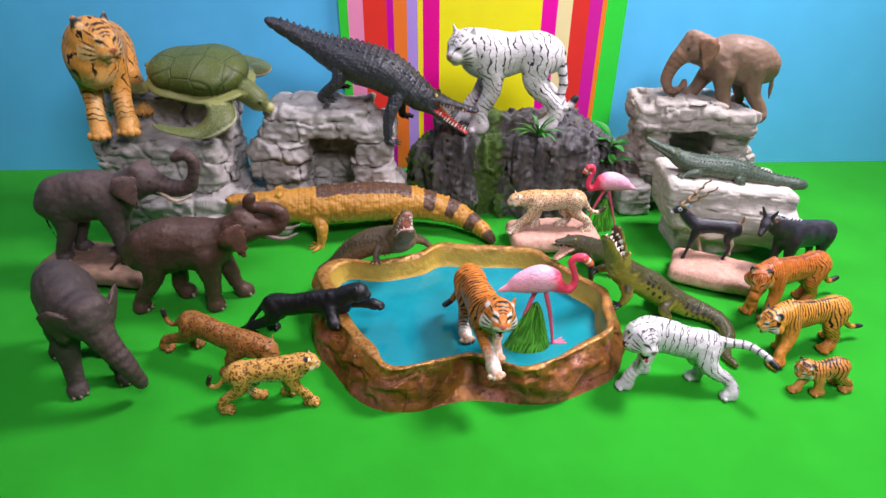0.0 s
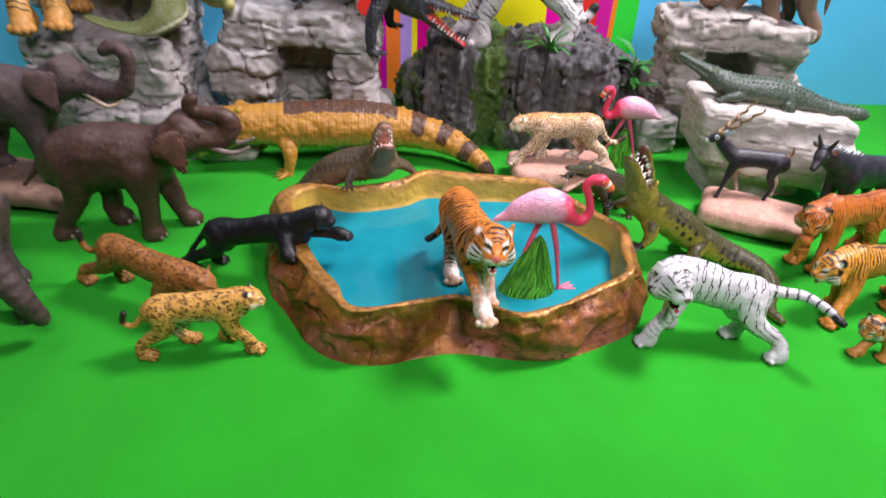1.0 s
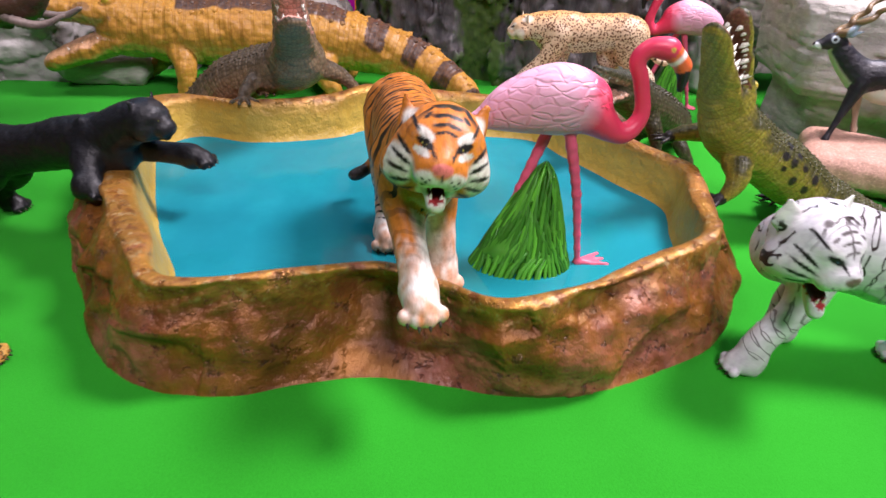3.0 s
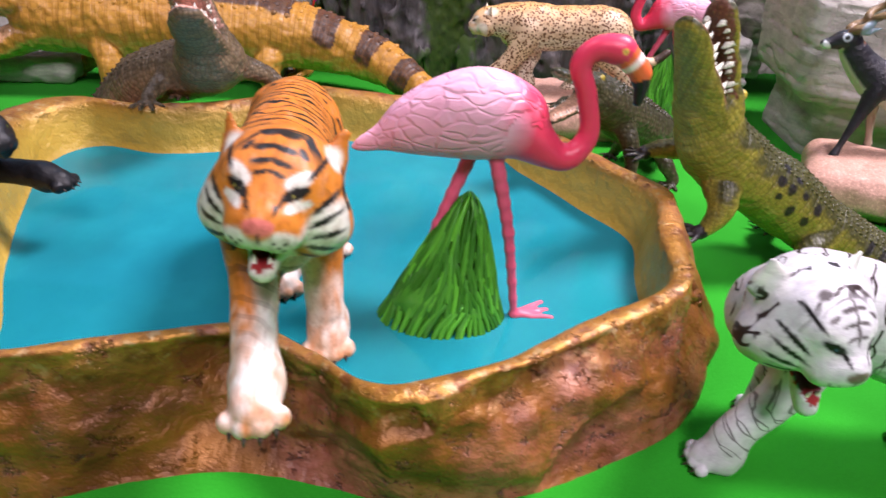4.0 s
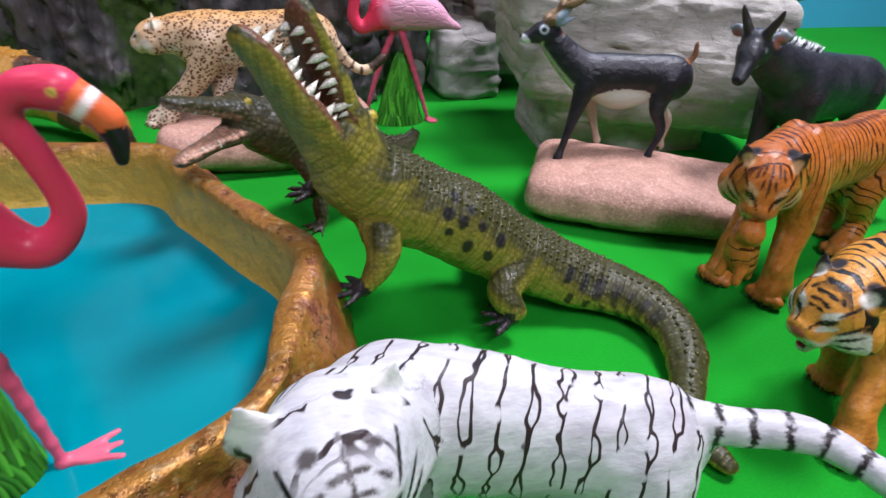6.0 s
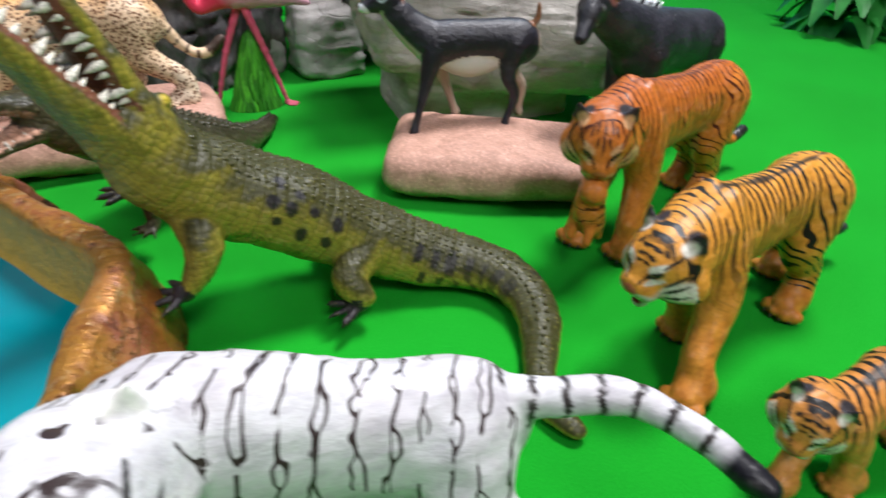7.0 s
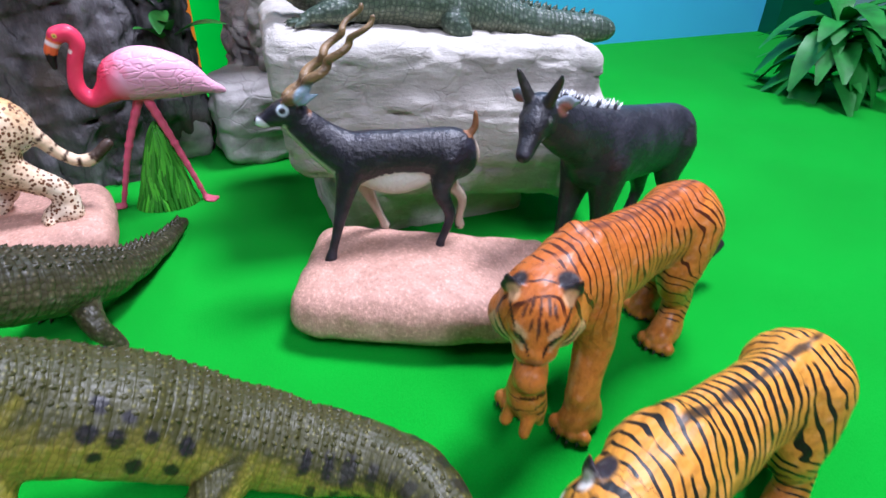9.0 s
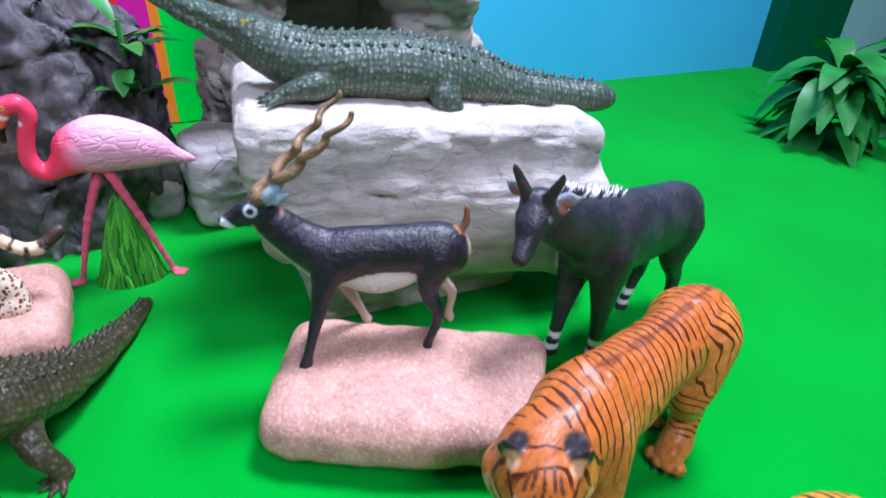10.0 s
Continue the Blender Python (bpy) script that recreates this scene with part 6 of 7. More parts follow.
crocodile("small dark brown crocodile figurine gaping upwards on the pool rim", pose(-0.075, 0.106, 0, 0, 0, -70), SCALES_BROWN,
          two_tone((0.085, 0.060, 0.034), (0.22, 0.15, 0.085), (0.36, 0.21, 0.125)),
          [(1.9, 0, 6.1, 1.3), (0.9, -0.1, 5.3, 1.5), (-0.3, -1.2, 4.7, 1.6), (-1.4, -3.2, 4.0, 1.5), (-2.2, -5.0, 2.6, 1.2), (-2.7, -6.6, 1.2, 0.8), (-3.2, -8.4, 0.5, 0.3)],
          ((2.5, -0.05, 6.7), (4.3, -0.2, 9.9), (5.1, -0.2, 8.4), 1.15),
          [((1.0, 1.0, 5.2), (0.5, 3.4, 3.3), 0.55), ((0.6, -1.2, 4.8), (2.0, -3.0, 3.8), 0.55), ((-1.2, -1.8, 3.4), (0.4, -1.6, 3.6), 0.5), ((-1.6, -4.2, 3.0), (-0.2, -5.0, 0.2), 0.52)],
          (0.12, 0.75), 0.085, scutes=(2, 0.3), teeth=0.36, gape_colour=(0.72, 0.36, 0.28), snout=0.6)
crocodile("small dark green crocodile figurine resting on the pool rim", pose(0.130, 0.112, 0, 0, 0, 226), SCALES_BROWN,
          two_tone((0.034, 0.033, 0.014), (0.072, 0.065, 0.030), (0.14, 0.125, 0.06)),
          [(2.2, 0, 5.2, 0.95), (0.8, 0, 4.3, 1.2), (-1.4, 0.1, 3.1, 1.3), (-3.6, 0.0, 2.0, 1.08), (-5.6, -0.5, 1.15, 0.70), (-7.6, -1.3, 0.7, 0.45), (-9.2, -2.0, 0.42, 0.27), (-10.5, -2.7, 0.22, 0.11)],
          ((2.8, 0, 5.6), (5.6, 0.1, 6.9), (5.6, 0.1, 4.9), 0.85),
          [((1.2, 0.8, 4.0), (1.6, 2.2, 1.2), 0.42), ((1.2, -0.8, 4.0), (1.8, -2.4, 3.9), 0.42), ((-3.0, 0.7, 1.8), (-2.8, 2.2, 0), 0.42), ((-3.0, -0.5, 1.8), (-3.2, -2.0, 0), 0.42)],
          (0.15, 0.7), 0.08, scutes=(3, 0.32), crest=0.9, teeth=0.18, gape_colour=(0.55, 0.3, 0.2))
crocodile("large blue-black crocodile figurine climbing down from the rock arch", pose(-0.112, 0.272, 0, 0, 0, -2), SCALES_DARK,
          two_tone((0.030, 0.032, 0.040), (0.045, 0.048, 0.058), (0.07, 0.07, 0.05)),
          [(5.2, 0, 15.7, 1.75), (3.4, 0, 16.9, 2.2), (0.6, 0, 18.7, 2.8), (-2.6, 0, 19.7, 2.75), (-5.2, 0.2, 20.6, 2.1), (-7.4, 0.4, 21.5, 1.45), (-10.0, 0.4, 22.8, 1.05), (-12.8, 0.2, 24.2, 0.5)],
          ((6.2, 0, 15.2), (11.8, -0.6, 14.3), (10.6, -0.5, 11.6), 1.55),
          [((3.2, 1.4, 16.4), (2.4, 3.2, 12.0), 0.85), ((2.6, -1.8, 16.2), (1.4, -3.0, 10.6), 0.9), ((-4.4, 1.2, 19.4), (-5.6, 2.6, 15.8), 0.85), ((-4.2, -1.4, 19.2), (-6.6, -2.2, 15.4), 0.95)],
          (0.14, 0.7), 0.115, scutes=(3, 0.62), crest=0.8, teeth=0.4, gape_colour=(0.65, 0.05, 0.05), snout=0.4)
crocodile("grey-green slender-snouted crocodile figurine lying on limestone", pose(0.308, 0.196, 0, 0, 0, 178), SCALES_GREY,
          two_tone((0.050, 0.080, 0.056), (0.085, 0.12, 0.080), (0.17, 0.19, 0.12)),
          [(5.8, -0.2, 10.9, 1.0), (4.3, 0, 10.4, 1.25), (1.5, 0, 10.2, 1.45), (-1.4, 0, 9.7, 1.15), (-3.4, 0.1, 9.15, 0.80), (-5.6, 0.3, 8.85, 0.66), (-7.9, 0.6, 8.65, 0.58)],
          ((6.6, -0.4, 11.2), (9.8, -1.6, 12.8), (9.8, -1.6, 12.5), 0.9),
          [((4.2, 0.8, 10.0), (5.9, 1.5, 9.5), 0.5), ((3.6, -0.8, 10.0), (3.4, -2.2, 9.2), 0.5), ((-0.6, 0.7, 9.6), (-0.5, 1.7, 8.6), 0.55), ((-1.2, -0.7, 9.6), (-1.2, -2.0, 9.0), 0.5)],
          (0.08, 0.7), 0.08, scutes=(2, 0.36), crest=0.9, teeth=0.0, gape_colour=(0.14, 0.16, 0.11), snout=0.42)


# ------------------------------------------------------------------ antelopes


def hoofed(label, name, place, paint, feet, shoulder, hip, girth, neck, head, horns, ears, tail, voxel=0.065, leg=0.36, mat=None, hump=0.0, belly=None):
    k = Clay(voxel, 0.3)
    sx, sy, sz = shoulder
    hx, hy, hz = hip
    gf, gm, gh = girth
    k.line([(hx - 0.4 * gh, hy, hz - 1.1 * gh, 0.75 * gh), (hx, hy, hz - gh, gh), ((sx + hx) / 2, (sy + hy) / 2, (sz + hz) / 2 - gm, gm), (sx, sy, sz - gf, gf)], 1, flat=((0, 1, 0), 0.78))
    if belly:
        k.line([(q[0], (sy + hy) / 2, q[1], q[2]) for q in belly], 10, k=0.12, flat=((0, 1, 0), 0.9))
    if hump:
        k.ball((sx, sy, sz - 0.4 * gf), hump, 1)
    for cx, cy, cz, cr in ((sx - 0.15 * gf, sy, sz - 1.12 * gf, 0.9 * gf), (hx - 0.1 * gh, hy, hz - 1.1 * gh, 0.96 * gh)):
        k.ball((cx, cy, cz), cr, 1, flat=((0, 1, 0), 0.84))
    k.line(neck, 2, flat=((0, 1, 0), 0.8))
    x, y, z, hr, hyaw, hpitch = head
    H = turned(hyaw, hpitch)
    hc = np.array((x, y, z))
    at = lambda a, b, c: hc + H @ (np.array((a, b, c)) * hr)
    k.rod(at(-0.2, 0, 0), at(0.5, 0, -0.05), 0.75 * hr, 0.6 * hr, 3)
    k.rod(at(0.5, 0, -0.1), at(1.9, 0, -0.35), 0.55 * hr, 0.33 * hr, 3)
    k.rod(at(0.3, 0, -0.45), at(1.6, 0, -0.62), 0.34 * hr, 0.2 * hr, 3)
    for s in (1, -1):
        a, b = at(-0.35, 0.55 * s, 0.35), at(*[(q[0], q[1] * s, q[2]) for q in (ears,)][0])
        k.rod(a, (a + b) / 2, 0.14 * hr, 0.31 * hr, 4, k=0.08, flat=(tuple(H @ np.array((1, 0.2 * s, 0.5))), 0.4))
        k.rod((a + b) / 2, b, 0.31 * hr, 0.06 * hr, 4, k=0.08, flat=(tuple(H @ np.array((1, 0.2 * s, 0.5))), 0.4))
        k.line([(*at(q[0], q[1] * s, q[2]), q[3]) for q in horns], 7, k=0.05, steps=7)
        k.ball(at(0.35, 0.5 * s, 0.2), 0.2 * hr, 3, k=0.08)
    for i, (w, ft) in enumerate(zip("ffhh", feet)):
        sd = 1 if i % 2 == 0 else -1
        g = gf if w == "f" else gh
        a = np.array((sx, sy + sd * 0.4 * g, sz - 1.25 * g)) if w == "f" else np.array((hx, hy + sd * 0.4 * g, hz - 1.1 * g))
        b = np.array((ft[0], ft[1], ft[2] + 0.12))
        span = np.linalg.norm(b - a)
        if w == "f":
            pts = [(*a, 0.55 * g), (*(a + (b - a) * 0.35), leg * g * 0.85), (*(a + (b - a) * 0.62), leg * g * 0.5), (*(a + (b - a) * 0.9), leg * g * 0.38), (*b, leg * g * 0.5)]
        else:
            pts = [(*a, 0.68 * g), (*(a + (b - a) * 0.33 + np.array((0.05 * span, 0, 0))), leg * g * 1.0), (*(a + (b - a) * 0.6 - np.array((0.07 * span, 0, 0))), leg * g * 0.55), (*(a + (b - a) * 0.9), leg * g * 0.38), (*b, leg * g * 0.5)]
        k.line(pts, 5, k=0.15)
        k.rod((ft[0] - 0.02, ft[1], ft[2] + 0.14), (ft[0] + 0.12, ft[1], ft[2] + 0.1), 0.17 * g / 1.0, 0.14 * g / 1.0, 6, k=0.05)
    k.line(tail, 8, k=0.1)
    cast = k.mesh()
    cast.m[:] = 0
    paint(cast, at, hr, (cast.v - hc) @ H / hr)
    return tagged(cast.build(name, mat or DARK_COAT, place), label, "toy antelope")


def paint_blackbuck(cast, at, hr, q):
    x, y, z = cast.v.T
    cast.fill((0.012, 0.011, 0.018))
    cast.fill((0.034, 0.034, 0.055), np.clip(value_noise(x * 2.2, y * 2.2, z * 4.0), 0, 1) * 0.6)
    white, cream = (0.62, 0.58, 0.53), (0.46, 0.36, 0.27)
    cast.fill(white, cast.tag == 10)
    cast.fill(white, np.clip((0.5 * cast.n[:, 0] - cast.n[:, 2] - 0.5) * 5, 0, 1) * (x > 1.5) * np.isin(cast.tag, (1, 2)))
    cast.fill(cream, np.clip((-cast.n[:, 0] - 0.72) * 6, 0, 1) * (x < -2.6) * np.isin(cast.tag, (1, 5)) * (z > 4.4))
    inside = np.clip(-cast.n[:, 1] * np.sign(y + 0.8) * 2.5 - 0.4, 0, 1)
    cast.fill((0.40, 0.32, 0.25), inside * (cast.tag == 5))
    cast.fill((0.24, 0.09, 0.03), (cast.tag == 2) * np.clip((cast.n[:, 2] - 0.6) * 4, 0, 1) * (x > 2.3) * 0.8)
    cast.fill((0.010, 0.009, 0.010), cast.tag == 6)
    cast.fill((0.24, 0.15, 0.07), cast.tag == 7)
    cast.fill((0.12, 0.07, 0.03), (cast.tag == 7) * (np.sin(z * 11) > 0.2) * 0.7)
    cast.fill((0.28, 0.12, 0.05), (cast.tag == 8) * 0.9)
    for s in (1, -1):
        cast.dab(at(0.35, 0.62 * s, 0.18), 0.37 * hr, (0.48, 0.56, 0.62), 0.05)
        cast.dab(at(0.38, 0.75 * s, 0.18), 0.21 * hr, (0.01, 0.01, 0.012), 0.04)
        cast.dab(at(-1.3, 1.05 * s, 0.7), 0.85 * hr, (0.24, 0.33, 0.40), 0.1)
    cast.dab(at(2.0, 0, -0.72), 0.68 * hr, (0.72, 0.75, 0.78), 0.05)
    cast.dab(at(2.25, 0, -0.12), 0.3 * hr, (0.02, 0.018, 0.02), 0.04)


spiral = [(-0.3 - 0.275 * i + 0.20 * math.cos(i * 1.15), 0.40 + 0.075 * i + 0.20 * math.sin(i * 1.15), 0.62 + 0.205 * i, 0.185 - 0.006 * i) for i in range(22)]
hoofed("blackbuck figurine with spiral horns and white eye rings on a stone", "blackbuck_figurine", pose(0.263, 0.123, 0, 0, 0, 169), paint_blackbuck,
       [(2.0, 0.45, 2.1), (-0.2, -1.9, 2.1), (-2.2, 0.1, 2.1), (-3.3, -1.8, 2.1)], (1.05, -0.75, 6.75), (-2.55, -0.85, 6.75), (0.88, 0.78, 0.84),
       [(1.3, -0.75, 6.0, 0.72), (2.1, -0.78, 6.6, 0.54), (2.85, -0.78, 7.35, 0.43)], (3.1, -0.75, 7.75, 0.55, 10, -8), spiral, (-2.0, 1.15, 0.9), [(-3.15, -0.85, 6.5, 0.12), (-3.5, -0.9, 6.9, 0.1), (-3.5, -0.9, 7.5, 0.06)], 0.055, belly=[(0.5, 5.25, 0.5), (-0.5, 5.08, 0.66), (-1.5, 5.2, 0.55)])


def paint_nilgai(cast, at, hr, q):
    x, y, z = cast.v.T
    cast.fill((0.022, 0.022, 0.030))
    cast.fill((0.060, 0.058, 0.078), np.clip(value_noise(x * 1.5, y * 1.5, z * 1.5), 0, 1) * 0.6)
    cast.fill((0.018, 0.016, 0.018), np.isin(cast.tag, (5,)) * 0.8)
    cast.fill((0.66, 0.66, 0.64), (cast.tag == 5) * ((np.abs(z - 0.95) < 0.12) | (np.abs(z - 0.45) < 0.1)))
    cast.fill((0.03, 0.027, 0.027), cast.tag == 7)
    cast.fill((0.22, 0.25, 0.29), cast.tag == 4)
    for s in (1, -1):
        cast.dab(at(-0.42, 1.0 * s, 0.1), 0.30 * hr, (0.36, 0.14, 0.12), 0.14)
    for s in (1, -1):
        cast.dab(at(0.35, 0.6 * s, 0.22), 0.13 * hr, (0.6, 0.62, 0.64), 0.04)
        cast.dab(at(0.35, 0.62 * s, 0.22), 0.1 * hr, (0.01, 0.01, 0.01), 0.04)
        cast.dab(at(0.9, 0.4 * s, -0.35), 0.15 * hr, (0.6, 0.6, 0.6), 0.05)
    cast.dab(at(2.25, 0, -0.3), 0.24 * hr, (0.008, 0.008, 0.01), 0.05)
    rnd = random.Random(4)
    for cx in np.arange(1.7, 5.2, 0.11):
        near = np.where((np.abs(x - cx) < 0.12) & np.isin(cast.tag, (1, 2)))[0]
        peak = cast.v[near[np.argmax(z[near])]]
        for side in (-0.13, 0.0, 0.13):
            foot = peak + np.array((0, side, -0.10 - abs(side) * 0.3))
            hair = (0.70, 0.73, 0.77) if rnd.random() < 0.7 else (0.05, 0.05, 0.06)
            cast.cone(foot, foot + np.array((-0.16, side * 0.9, 0.36 + rnd.uniform(0, 0.12))), 0.07, hair, 4)


hoofed("dark grey nilgai antelope figurine with short horns and white mane", "nilgai_figurine", pose(0.376, 0.136, 0, 0, 0, -156.5), paint_nilgai,
       [(2.5, 0.8, 0), (3.5, -0.6, 0), (-2.2, 1.3, 0), (-1.5, -0.4, 0)], (2.4, 0.0, 7.0), (-2.2, 0.45, 6.3), (1.62, 1.48, 1.33),
       [(2.7, 0, 5.9, 1.2), (4.3, -0.1, 6.6, 0.92), (5.6, -0.25, 7.4, 0.7)], (6.1, -0.3, 7.6, 0.86, 22, -32), [(-0.2, 0.36, 0.5, 0.21), (-0.38, 0.58, 0.95, 0.17), (-0.55, 0.80, 1.4, 0.12), (-0.6, 0.92, 1.8, 0.05)],
       (-0.95, 1.5, 0.1), [(-3.4, 0.6, 5.2, 0.2), (-3.85, 0.6, 4.2, 0.14), (-3.9, 0.6, 2.9, 0.12)], 0.075, leg=0.36, hump=0.6)

# ------------------------------------------------------------------ flamingos and turtle


def flamingo(label, place, body, neck, legs, clump, ground, voxel=0.06):
    k = Clay(voxel, 0.25)
    bx, bz, br = body
    k.line([(bx - 3.5, 0, bz - 1.15, 0.08), (bx - 2.5, 0, bz - 0.75, 0.34), (bx - 1.5, 0, bz - 0.32, 0.85), (bx, 0, bz, br), (bx + 1.1, 0, bz - 0.15, br * 0.8)], 1, flat=((0, 1, 0), 0.8))
    k.line([(bx + 1.0, 0, bz - 0.2, 0.9)] + neck[:-2], 2, k=0.12, steps=7)
    b0, b1, b2 = (np.array(q) for q in neck[-3:])
    bend = b1 + (b2 - b1) * 0.12
    k.line([tuple(b0 + (b1 - b0) * 0.3), tuple(b1), tuple(bend)], 7, k=0.05, steps=4)
    k.line([tuple(bend), tuple((b1 + b2) / 2 + (0.06, 0, 0, 0)), tuple(b2)], 8, k=0.03, steps=4)
    hx, hy, hz = neck[-3][:3]
    for (x0, y0, z0), (x1, y1), (x2, y2) in legs:
        k.line([(x0, y0, z0, 0.22), ((x0 + x1) / 2 + 0.05, (y0 + y1) / 2, (z0 + ground) / 2 + 0.4, 0.17), (x1, y1, ground + 0.15, 0.12)], 3, k=0.1)
        k.ball(((x0 + x1) / 2 + 0.05, (y0 + y1) / 2, (z0 + ground) / 2 + 0.4), 0.19, 3, k=0.08)
        for s in (-0.35, 0.0, 0.35):
            k.rod((x1, y1, ground + 0.12), (x1 + x2 * 1.0 - y2 * s, y1 + y2 * 1.0 + x2 * s, ground + 0.06), 0.13, 0.09, 4, k=0.12)
        k.ball((x1 + x2 * 0.55, y1 + y2 * 0.55, ground + 0.06), 0.36, 4, flat=((0, 0, 1), 0.22), k=0.05)
    rnd = random.Random(5)
    (cx, cy, cr), (tx, ty, ctop) = clump
    k.rod((tx, ty, ctop - 0.4), (cx, cy, ground + 0.2), 0.2, cr * 0.82, 5, k=0.2, flat=((0, 1, 0), 0.5))
    cast = k.mesh()
    x, y, z = cast.v.T
    cast.fill((0.74, 0.36, 0.49))
    # Top light painted into the plumage: paler pink where it faces up.
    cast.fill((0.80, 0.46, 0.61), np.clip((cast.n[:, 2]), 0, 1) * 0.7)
    hot = (0.76, 0.050, 0.11)
    cast.fill(hot, np.clip((x - bx - 0.55) * 0.9 + 0.25 * value_noise(x * 3, y * 3, z * 3), 0, 1) * (cast.tag == 1))
    cast.fill(hot, np.clip((np.hypot(x - bx - 0.2, z - bz) - 0.7) * 1.3, 0, 1) * (cast.tag == 2))
    cast.fill((0.66, 0.10, 0.18), cast.tag == 3)
    cast.fill((0.70, 0.13, 0.20), cast.tag == 4)
    shade = np.clip(0.5 + 0.5 * value_noise(x * 2.3, y * 2.3, z * 1.1), 0, 1)
    green = np.stack([0.02 + 0.07 * shade, 0.17 + 0.22 * shade, 0.012 + 0.02 * shade], 1)
    leafy = np.isin(cast.tag, (5, 6))
    cast.c[leafy] = green[leafy]
    cast.m = np.where(cast.tag == 1, 1.0, 0.0)
    cast.fill((0.78, 0.14, 0.04), cast.tag == 7)
    cast.fill((0.88, 0.74, 0.72), np.isin(cast.tag, (2, 7)) * np.clip((0.13 - np.abs((cast.v - (b0 + (b1 - b0) * 0.55)[:3]) @ ((b1 - b0)[:3] / np.linalg.norm((b1 - b0)[:3])))) * 14, 0, 1) * (np.linalg.norm(cast.v - b0[:3], axis=1) < 0.9))
    cast.fill((0.012, 0.010, 0.012), cast.tag == 8)
    for s in (1, -1):
        cast.dab((hx - 0.02, hy + 0.32 * s, hz + 0.05), 0.1, (0.8, 0.7, 0.1), 0.04)
        cast.dab((hx - 0.02, hy + 0.34 * s, hz + 0.05), 0.055, (0.01, 0.01, 0.01), 0.03)
    grass = Cast(np.zeros((0, 3)), np.zeros((0, 4), int), np.zeros(0, int), np.zeros(0), np.zeros((0, 3)))
    tall = ctop - ground
    for f0, f1, count, wide in ((0.0, 0.30, 56, 0.13), (0.12, 0.48, 48, 0.14), (0.26, 0.66, 40, 0.14), (0.40, 0.84, 32, 0.13), (0.54, 0.95, 22, 0.12), (0.68, 1.0, 14, 0.11)):
        for i in range(count):
            a = (i + rnd.uniform(-0.3, 0.3)) * 2 * math.pi / count
            lean = rnd.uniform(-0.3, 0.3) + 0.5 * math.sin(3.0 * a + 9 * f0)
            pts = []
            for q in (0.0, 0.28, 0.55, 0.8, 1.0):
                f = f0 + (f1 - f0) * q
                slim = (1 - f) ** 0.85
                b = a + lean * q * q
                push = 0.05 + 0.10 * math.sin(math.pi * min(1.0, q * 0.9 + 0.1)) + (0.20 if f0 == 0 else 0.10) * (1 - q) ** 3 + (0.10 * q ** 3 if f1 < 1 else 0.0)
                pts.append((cx + (tx - cx) * f + math.cos(b) * (cr * 0.86 * slim + push), cy + (ty - cy) * f + math.sin(b) * (cr * 0.46 * slim + push), ground + tall * f))
            g = rnd.uniform(0.0, 1.0)
            grass.blade(pts, np.array((math.cos(a), math.sin(a), 0.25)), wide * rnd.uniform(0.8, 1.15), (0.022 + 0.07 * g * g, 0.15 + 0.30 * g * g, 0.008 + 0.02 * g))
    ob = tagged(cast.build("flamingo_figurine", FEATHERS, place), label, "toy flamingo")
    blades = grass.build("grass_clump", FEATHERS, Matrix())
    blades.parent = ob
    tagged(blades, "glossy green moulded grass blades", kind="stuff")
    return ob


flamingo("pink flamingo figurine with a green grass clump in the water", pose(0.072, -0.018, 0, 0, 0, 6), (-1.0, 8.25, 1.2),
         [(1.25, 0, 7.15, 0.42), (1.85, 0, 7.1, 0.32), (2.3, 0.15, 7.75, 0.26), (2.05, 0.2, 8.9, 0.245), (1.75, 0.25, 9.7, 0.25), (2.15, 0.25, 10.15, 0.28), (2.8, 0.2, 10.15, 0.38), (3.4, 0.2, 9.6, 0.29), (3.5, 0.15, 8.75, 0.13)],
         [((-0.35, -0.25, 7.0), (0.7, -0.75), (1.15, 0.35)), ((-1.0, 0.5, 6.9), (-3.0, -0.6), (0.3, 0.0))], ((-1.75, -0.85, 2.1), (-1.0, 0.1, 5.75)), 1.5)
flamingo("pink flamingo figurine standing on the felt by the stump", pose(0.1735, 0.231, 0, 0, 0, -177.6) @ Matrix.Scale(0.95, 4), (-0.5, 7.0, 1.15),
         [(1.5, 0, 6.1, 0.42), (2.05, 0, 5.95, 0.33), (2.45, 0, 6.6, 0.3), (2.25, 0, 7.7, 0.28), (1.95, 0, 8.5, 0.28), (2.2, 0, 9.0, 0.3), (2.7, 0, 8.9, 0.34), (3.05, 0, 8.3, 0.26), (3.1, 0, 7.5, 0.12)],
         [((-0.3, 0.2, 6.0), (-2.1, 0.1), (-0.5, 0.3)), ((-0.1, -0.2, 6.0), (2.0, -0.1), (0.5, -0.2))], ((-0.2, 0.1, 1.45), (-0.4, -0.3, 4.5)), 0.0)


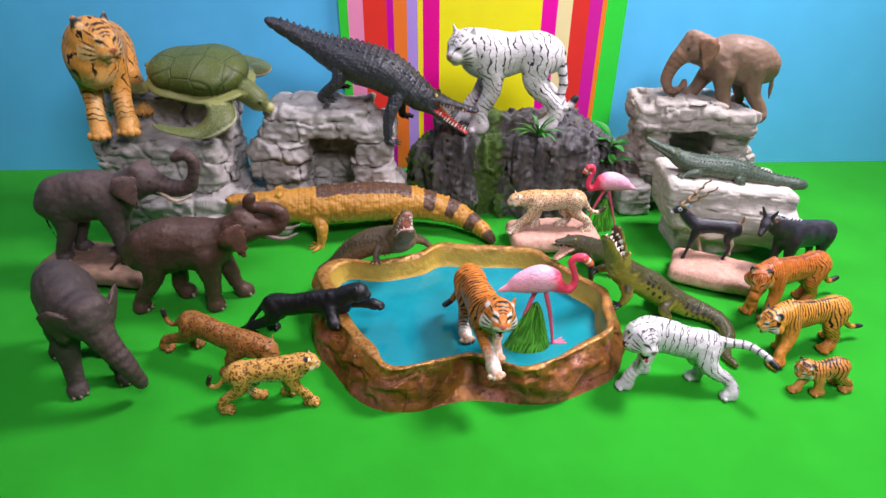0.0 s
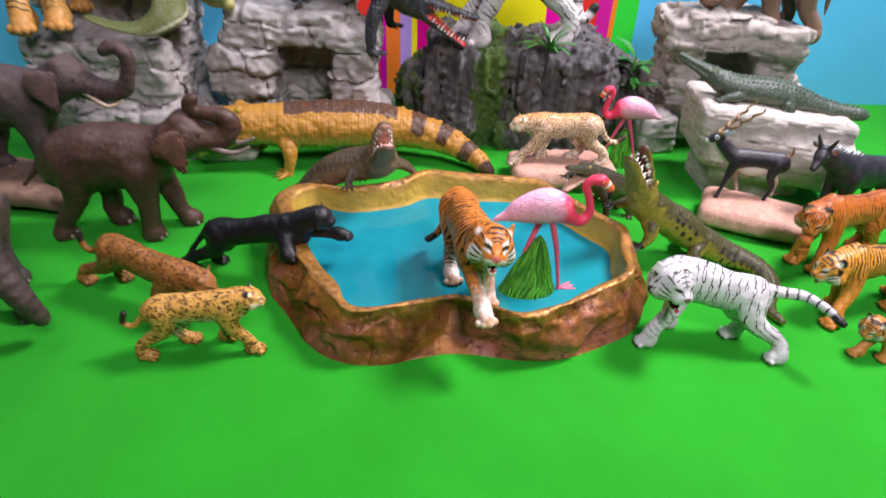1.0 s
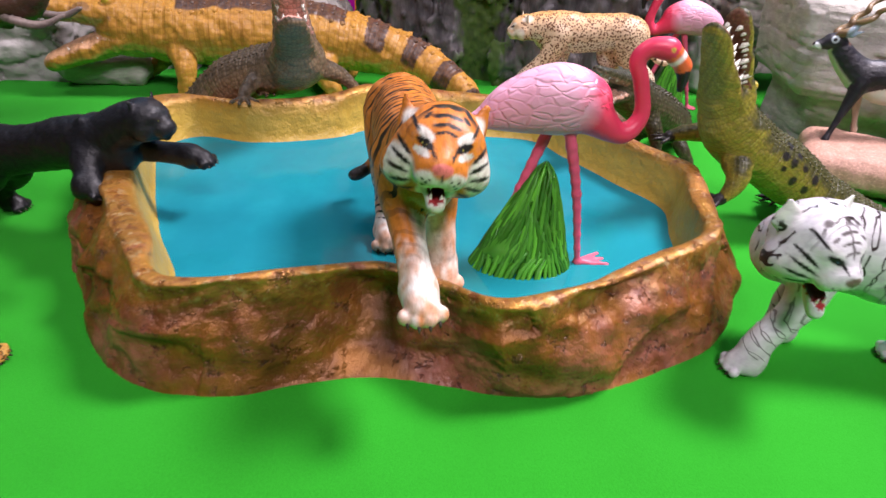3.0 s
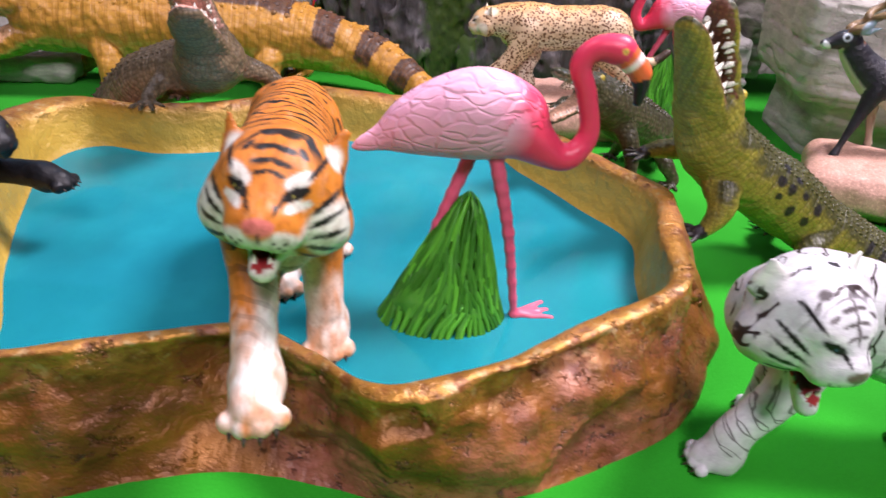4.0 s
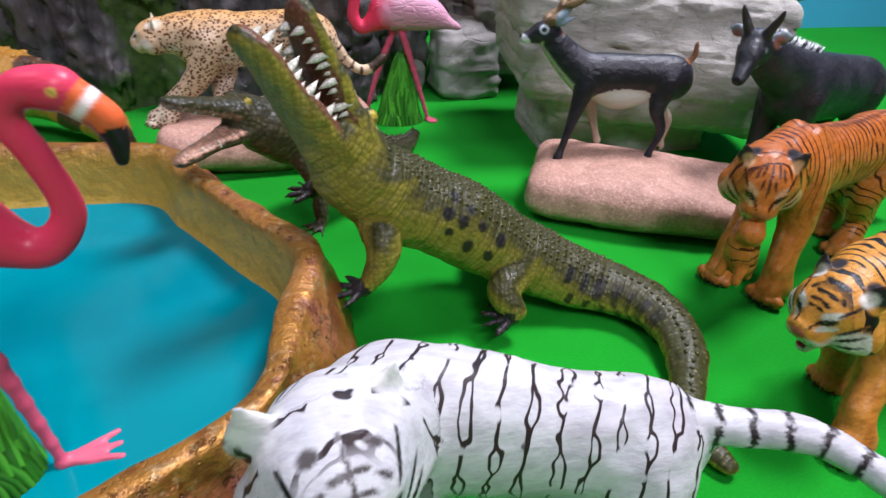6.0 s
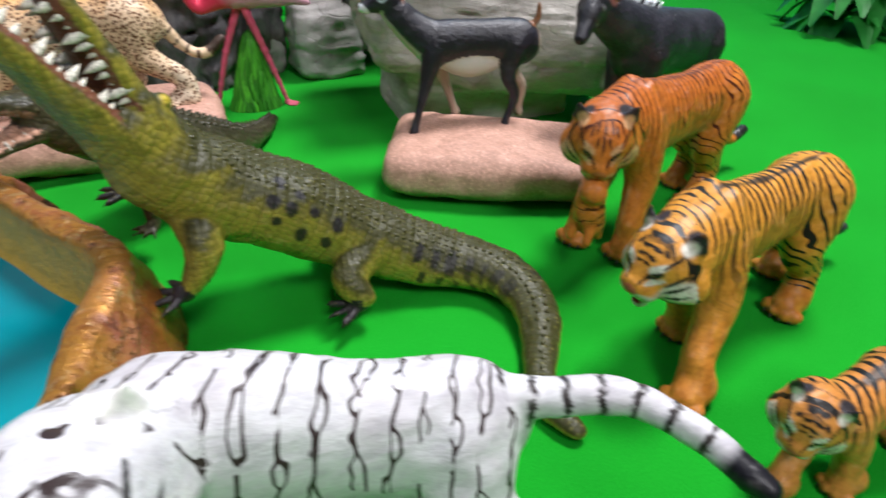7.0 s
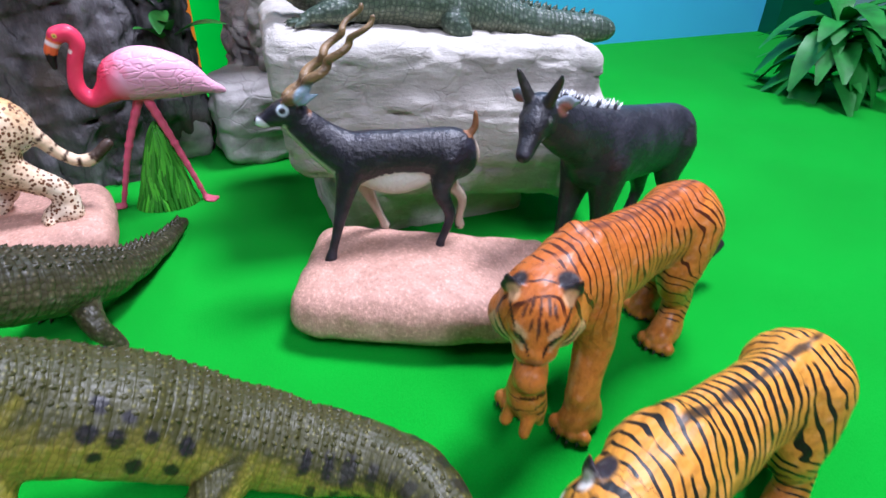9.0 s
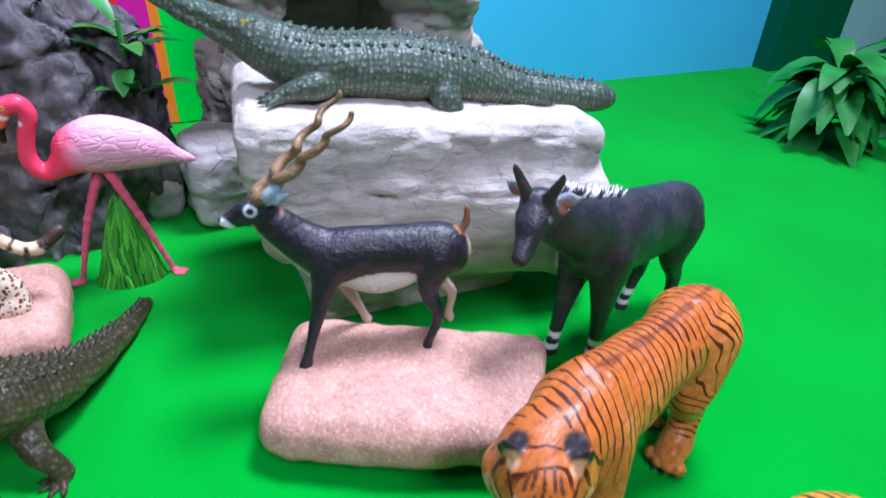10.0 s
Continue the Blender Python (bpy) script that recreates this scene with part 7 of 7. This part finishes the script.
def sea_turtle():
    k = Clay(0.12, 0.4)
    k.rod((-1.6, 0, 19.9), (1.8, 0, 20.1), 4.3, 5.0, 1, flat=((0, 0, 1), 0.50))
    k.rod((-4.6, 0, 19.3), (-1, 0, 19.6), 2.0, 4.2, 1, flat=((0, 0, 1), 0.45))
    k.rod((-1.4, 0, 18.6), (2.0, 0, 18.5), 5.0, 5.4, 2, k=0.15, flat=((0, 0, 1), 0.16))
    k.line([(5.2, -0.4, 18.6, 1.5), (7.0, -0.8, 17.9, 1.3), (8.2, -1.0, 17.1, 1.25)], 3)
    k.rod((8.3, -1.0, 17.0), (9.6, -1.2, 16.4), 1.1, 0.7, 3)
    k.line([(4.2, -3.4, 18.2, 1.4), (5.2, -5.6, 17.0, 1.5), (3.4, -7.6, 16.0, 1.2), (0.4, -8.8, 16.6, 0.6), (-1.6, -9.0, 17.2, 0.3)], 4, flat=((0.25, 0.2, 1), 0.3))
    k.line([(4.2, 3.4, 18.2, 1.4), (5.6, 6.2, 17.2, 1.4), (4.0, 8.6, 16.6, 1.1), (1.0, 10.0, 16.6, 0.5)], 4, flat=((0, 0, 1), 0.3))
    for s in (1, -1):
        k.line([(-4.6, 2.0 * s, 18.4, 0.9), (-6.6, 2.8 * s, 18.0, 0.9), (-8.4, 3.0 * s, 18.0, 0.5)], 4, flat=((0, 0, 1), 0.35))
        k.ball((8.9, -1.0 + 0.9 * s, 17.5), 0.3, 3, k=0.1)
    cast = k.mesh()
    cast.fill((0.060, 0.085, 0.014))
    # Shell coloured lighter where it faces up, a lit top put into the olive.
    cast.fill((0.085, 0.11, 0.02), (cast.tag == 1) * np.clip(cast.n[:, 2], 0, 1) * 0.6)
    cast.fill((0.20, 0.22, 0.06), cast.tag == 2)
    cast.fill((0.10, 0.12, 0.03), np.isin(cast.tag, (3, 4)) * 0.7)
    cast.fill((0.55, 0.55, 0.40), (cast.tag == 4) * np.clip((cast.n[:, 0] * 0.3 - np.abs(cast.n[:, 2]) + 0.25) * 3, 0, 1))
    cast.fill((0.35, 0.33, 0.14), np.isin(cast.tag, (3, 4)) * np.clip(-cast.n[:, 2] * 1.5, 0, 1))
    cast.m = np.where(np.isin(cast.tag, (1,)), 1.0, 0.0)
    cast.dab((9.8, -1.2, 16.2), 0.85, (0.42, 0.40, 0.14), 0.2)
    for s in (1, -1):
        cast.dab((9.0, -1.0 + 1.12 * s, 17.45), 0.28, (0.01, 0.01, 0.008), 0.06)
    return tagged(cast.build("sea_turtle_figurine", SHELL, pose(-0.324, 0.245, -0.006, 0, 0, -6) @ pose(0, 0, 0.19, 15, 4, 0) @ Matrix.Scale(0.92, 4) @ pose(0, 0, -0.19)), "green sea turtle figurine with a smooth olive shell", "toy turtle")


sea_turtle()

# ------------------------------------------------------------------ plants


def leaf_bm(bm, base, way, up, length, width, bend):
    """A pointed leaf with a folded midrib."""
    base, way, up = Vector(base), Vector(way).normalized(), Vector(up)
    side = way.cross(up).normalized()
    up = side.cross(way)
    rows = []
    for i in range(7):
        t = i / 6
        w = width * math.sin(math.pi * min(1.0, 0.05 + t * 0.93)) ** 0.8 * (0.8 + 0.3 * t)
        p = base + way * (length * t) + up * (bend * length * (t - 1.6 * t * t))
        rows.append([bm.verts.new(p - side * w + up * w * 0.25), bm.verts.new(p), bm.verts.new(p + side * w + up * w * 0.25)])
    for a, b in zip(rows[:-1], rows[1:]):
        for j in (0, 1):
            f = bm.faces.new((a[j], a[j + 1], b[j + 1], b[j]))
            f.smooth = True


def plant(name, label, place, count, length, width, bend, mat, seed, lift=(0.2, 1.1), stem=0.0, category="plant"):
    rnd = random.Random(seed)
    thing = new(name)
    thing.matrix_world = place
    tagged(thing, label, category)
    for i in range(count):
        a = i * 2.4 + rnd.uniform(-0.3, 0.3)
        e = rnd.uniform(*lift)
        bm = bmesh.new()
        way = (math.cos(a) * math.cos(e), math.sin(a) * math.cos(e), math.sin(e))
        h = stem * rnd.uniform(0.1, 1.0)
        leaf_bm(bm, (math.cos(a) * 0.002, math.sin(a) * 0.002, h), way, (0, 0, 1), length * rnd.uniform(0.7, 1.1), width * rnd.uniform(0.8, 1.15), bend)
        part("leaf", bm, mat, thing)
    if stem:
        bm = bmesh.new()
        bmesh.ops.create_cone(bm, segments=7, radius1=0.002, radius2=0.0012, depth=stem, cap_ends=True, matrix=Matrix.Translation((0, 0, stem / 2)))
        part("stem", bm, mat, thing)
    return thing


plant("leafy_plant", "dark green leafy artificial plant standing on the felt", pose(0.672, 0.298, 0.0), 48, 0.054, 0.0105, 0.8, LEAF_DARK, 3, (-0.3, 0.65), 0.055)
plant("leafy_plant", "dark green leafy artificial plant beside the green strip", pose(0.775, 0.305, 0.0), 48, 0.056, 0.0110, 0.8, LEAF_DARK, 21, (-0.3, 0.7), 0.062)
plant("grass_tuft", "tuft of thin green grass on the stump", pose(0.088, 0.262, 0.112), 22, 0.034, 0.0022, 0.5, LEAF, 8, (0.35, 1.3), category="grass")
plant("fern_sprig", "small leafy green sprig beside the stump", pose(0.186, 0.285, 0.060), 16, 0.028, 0.0055, 0.3, LEAF, 12, (-0.2, 1.1), 0.045)
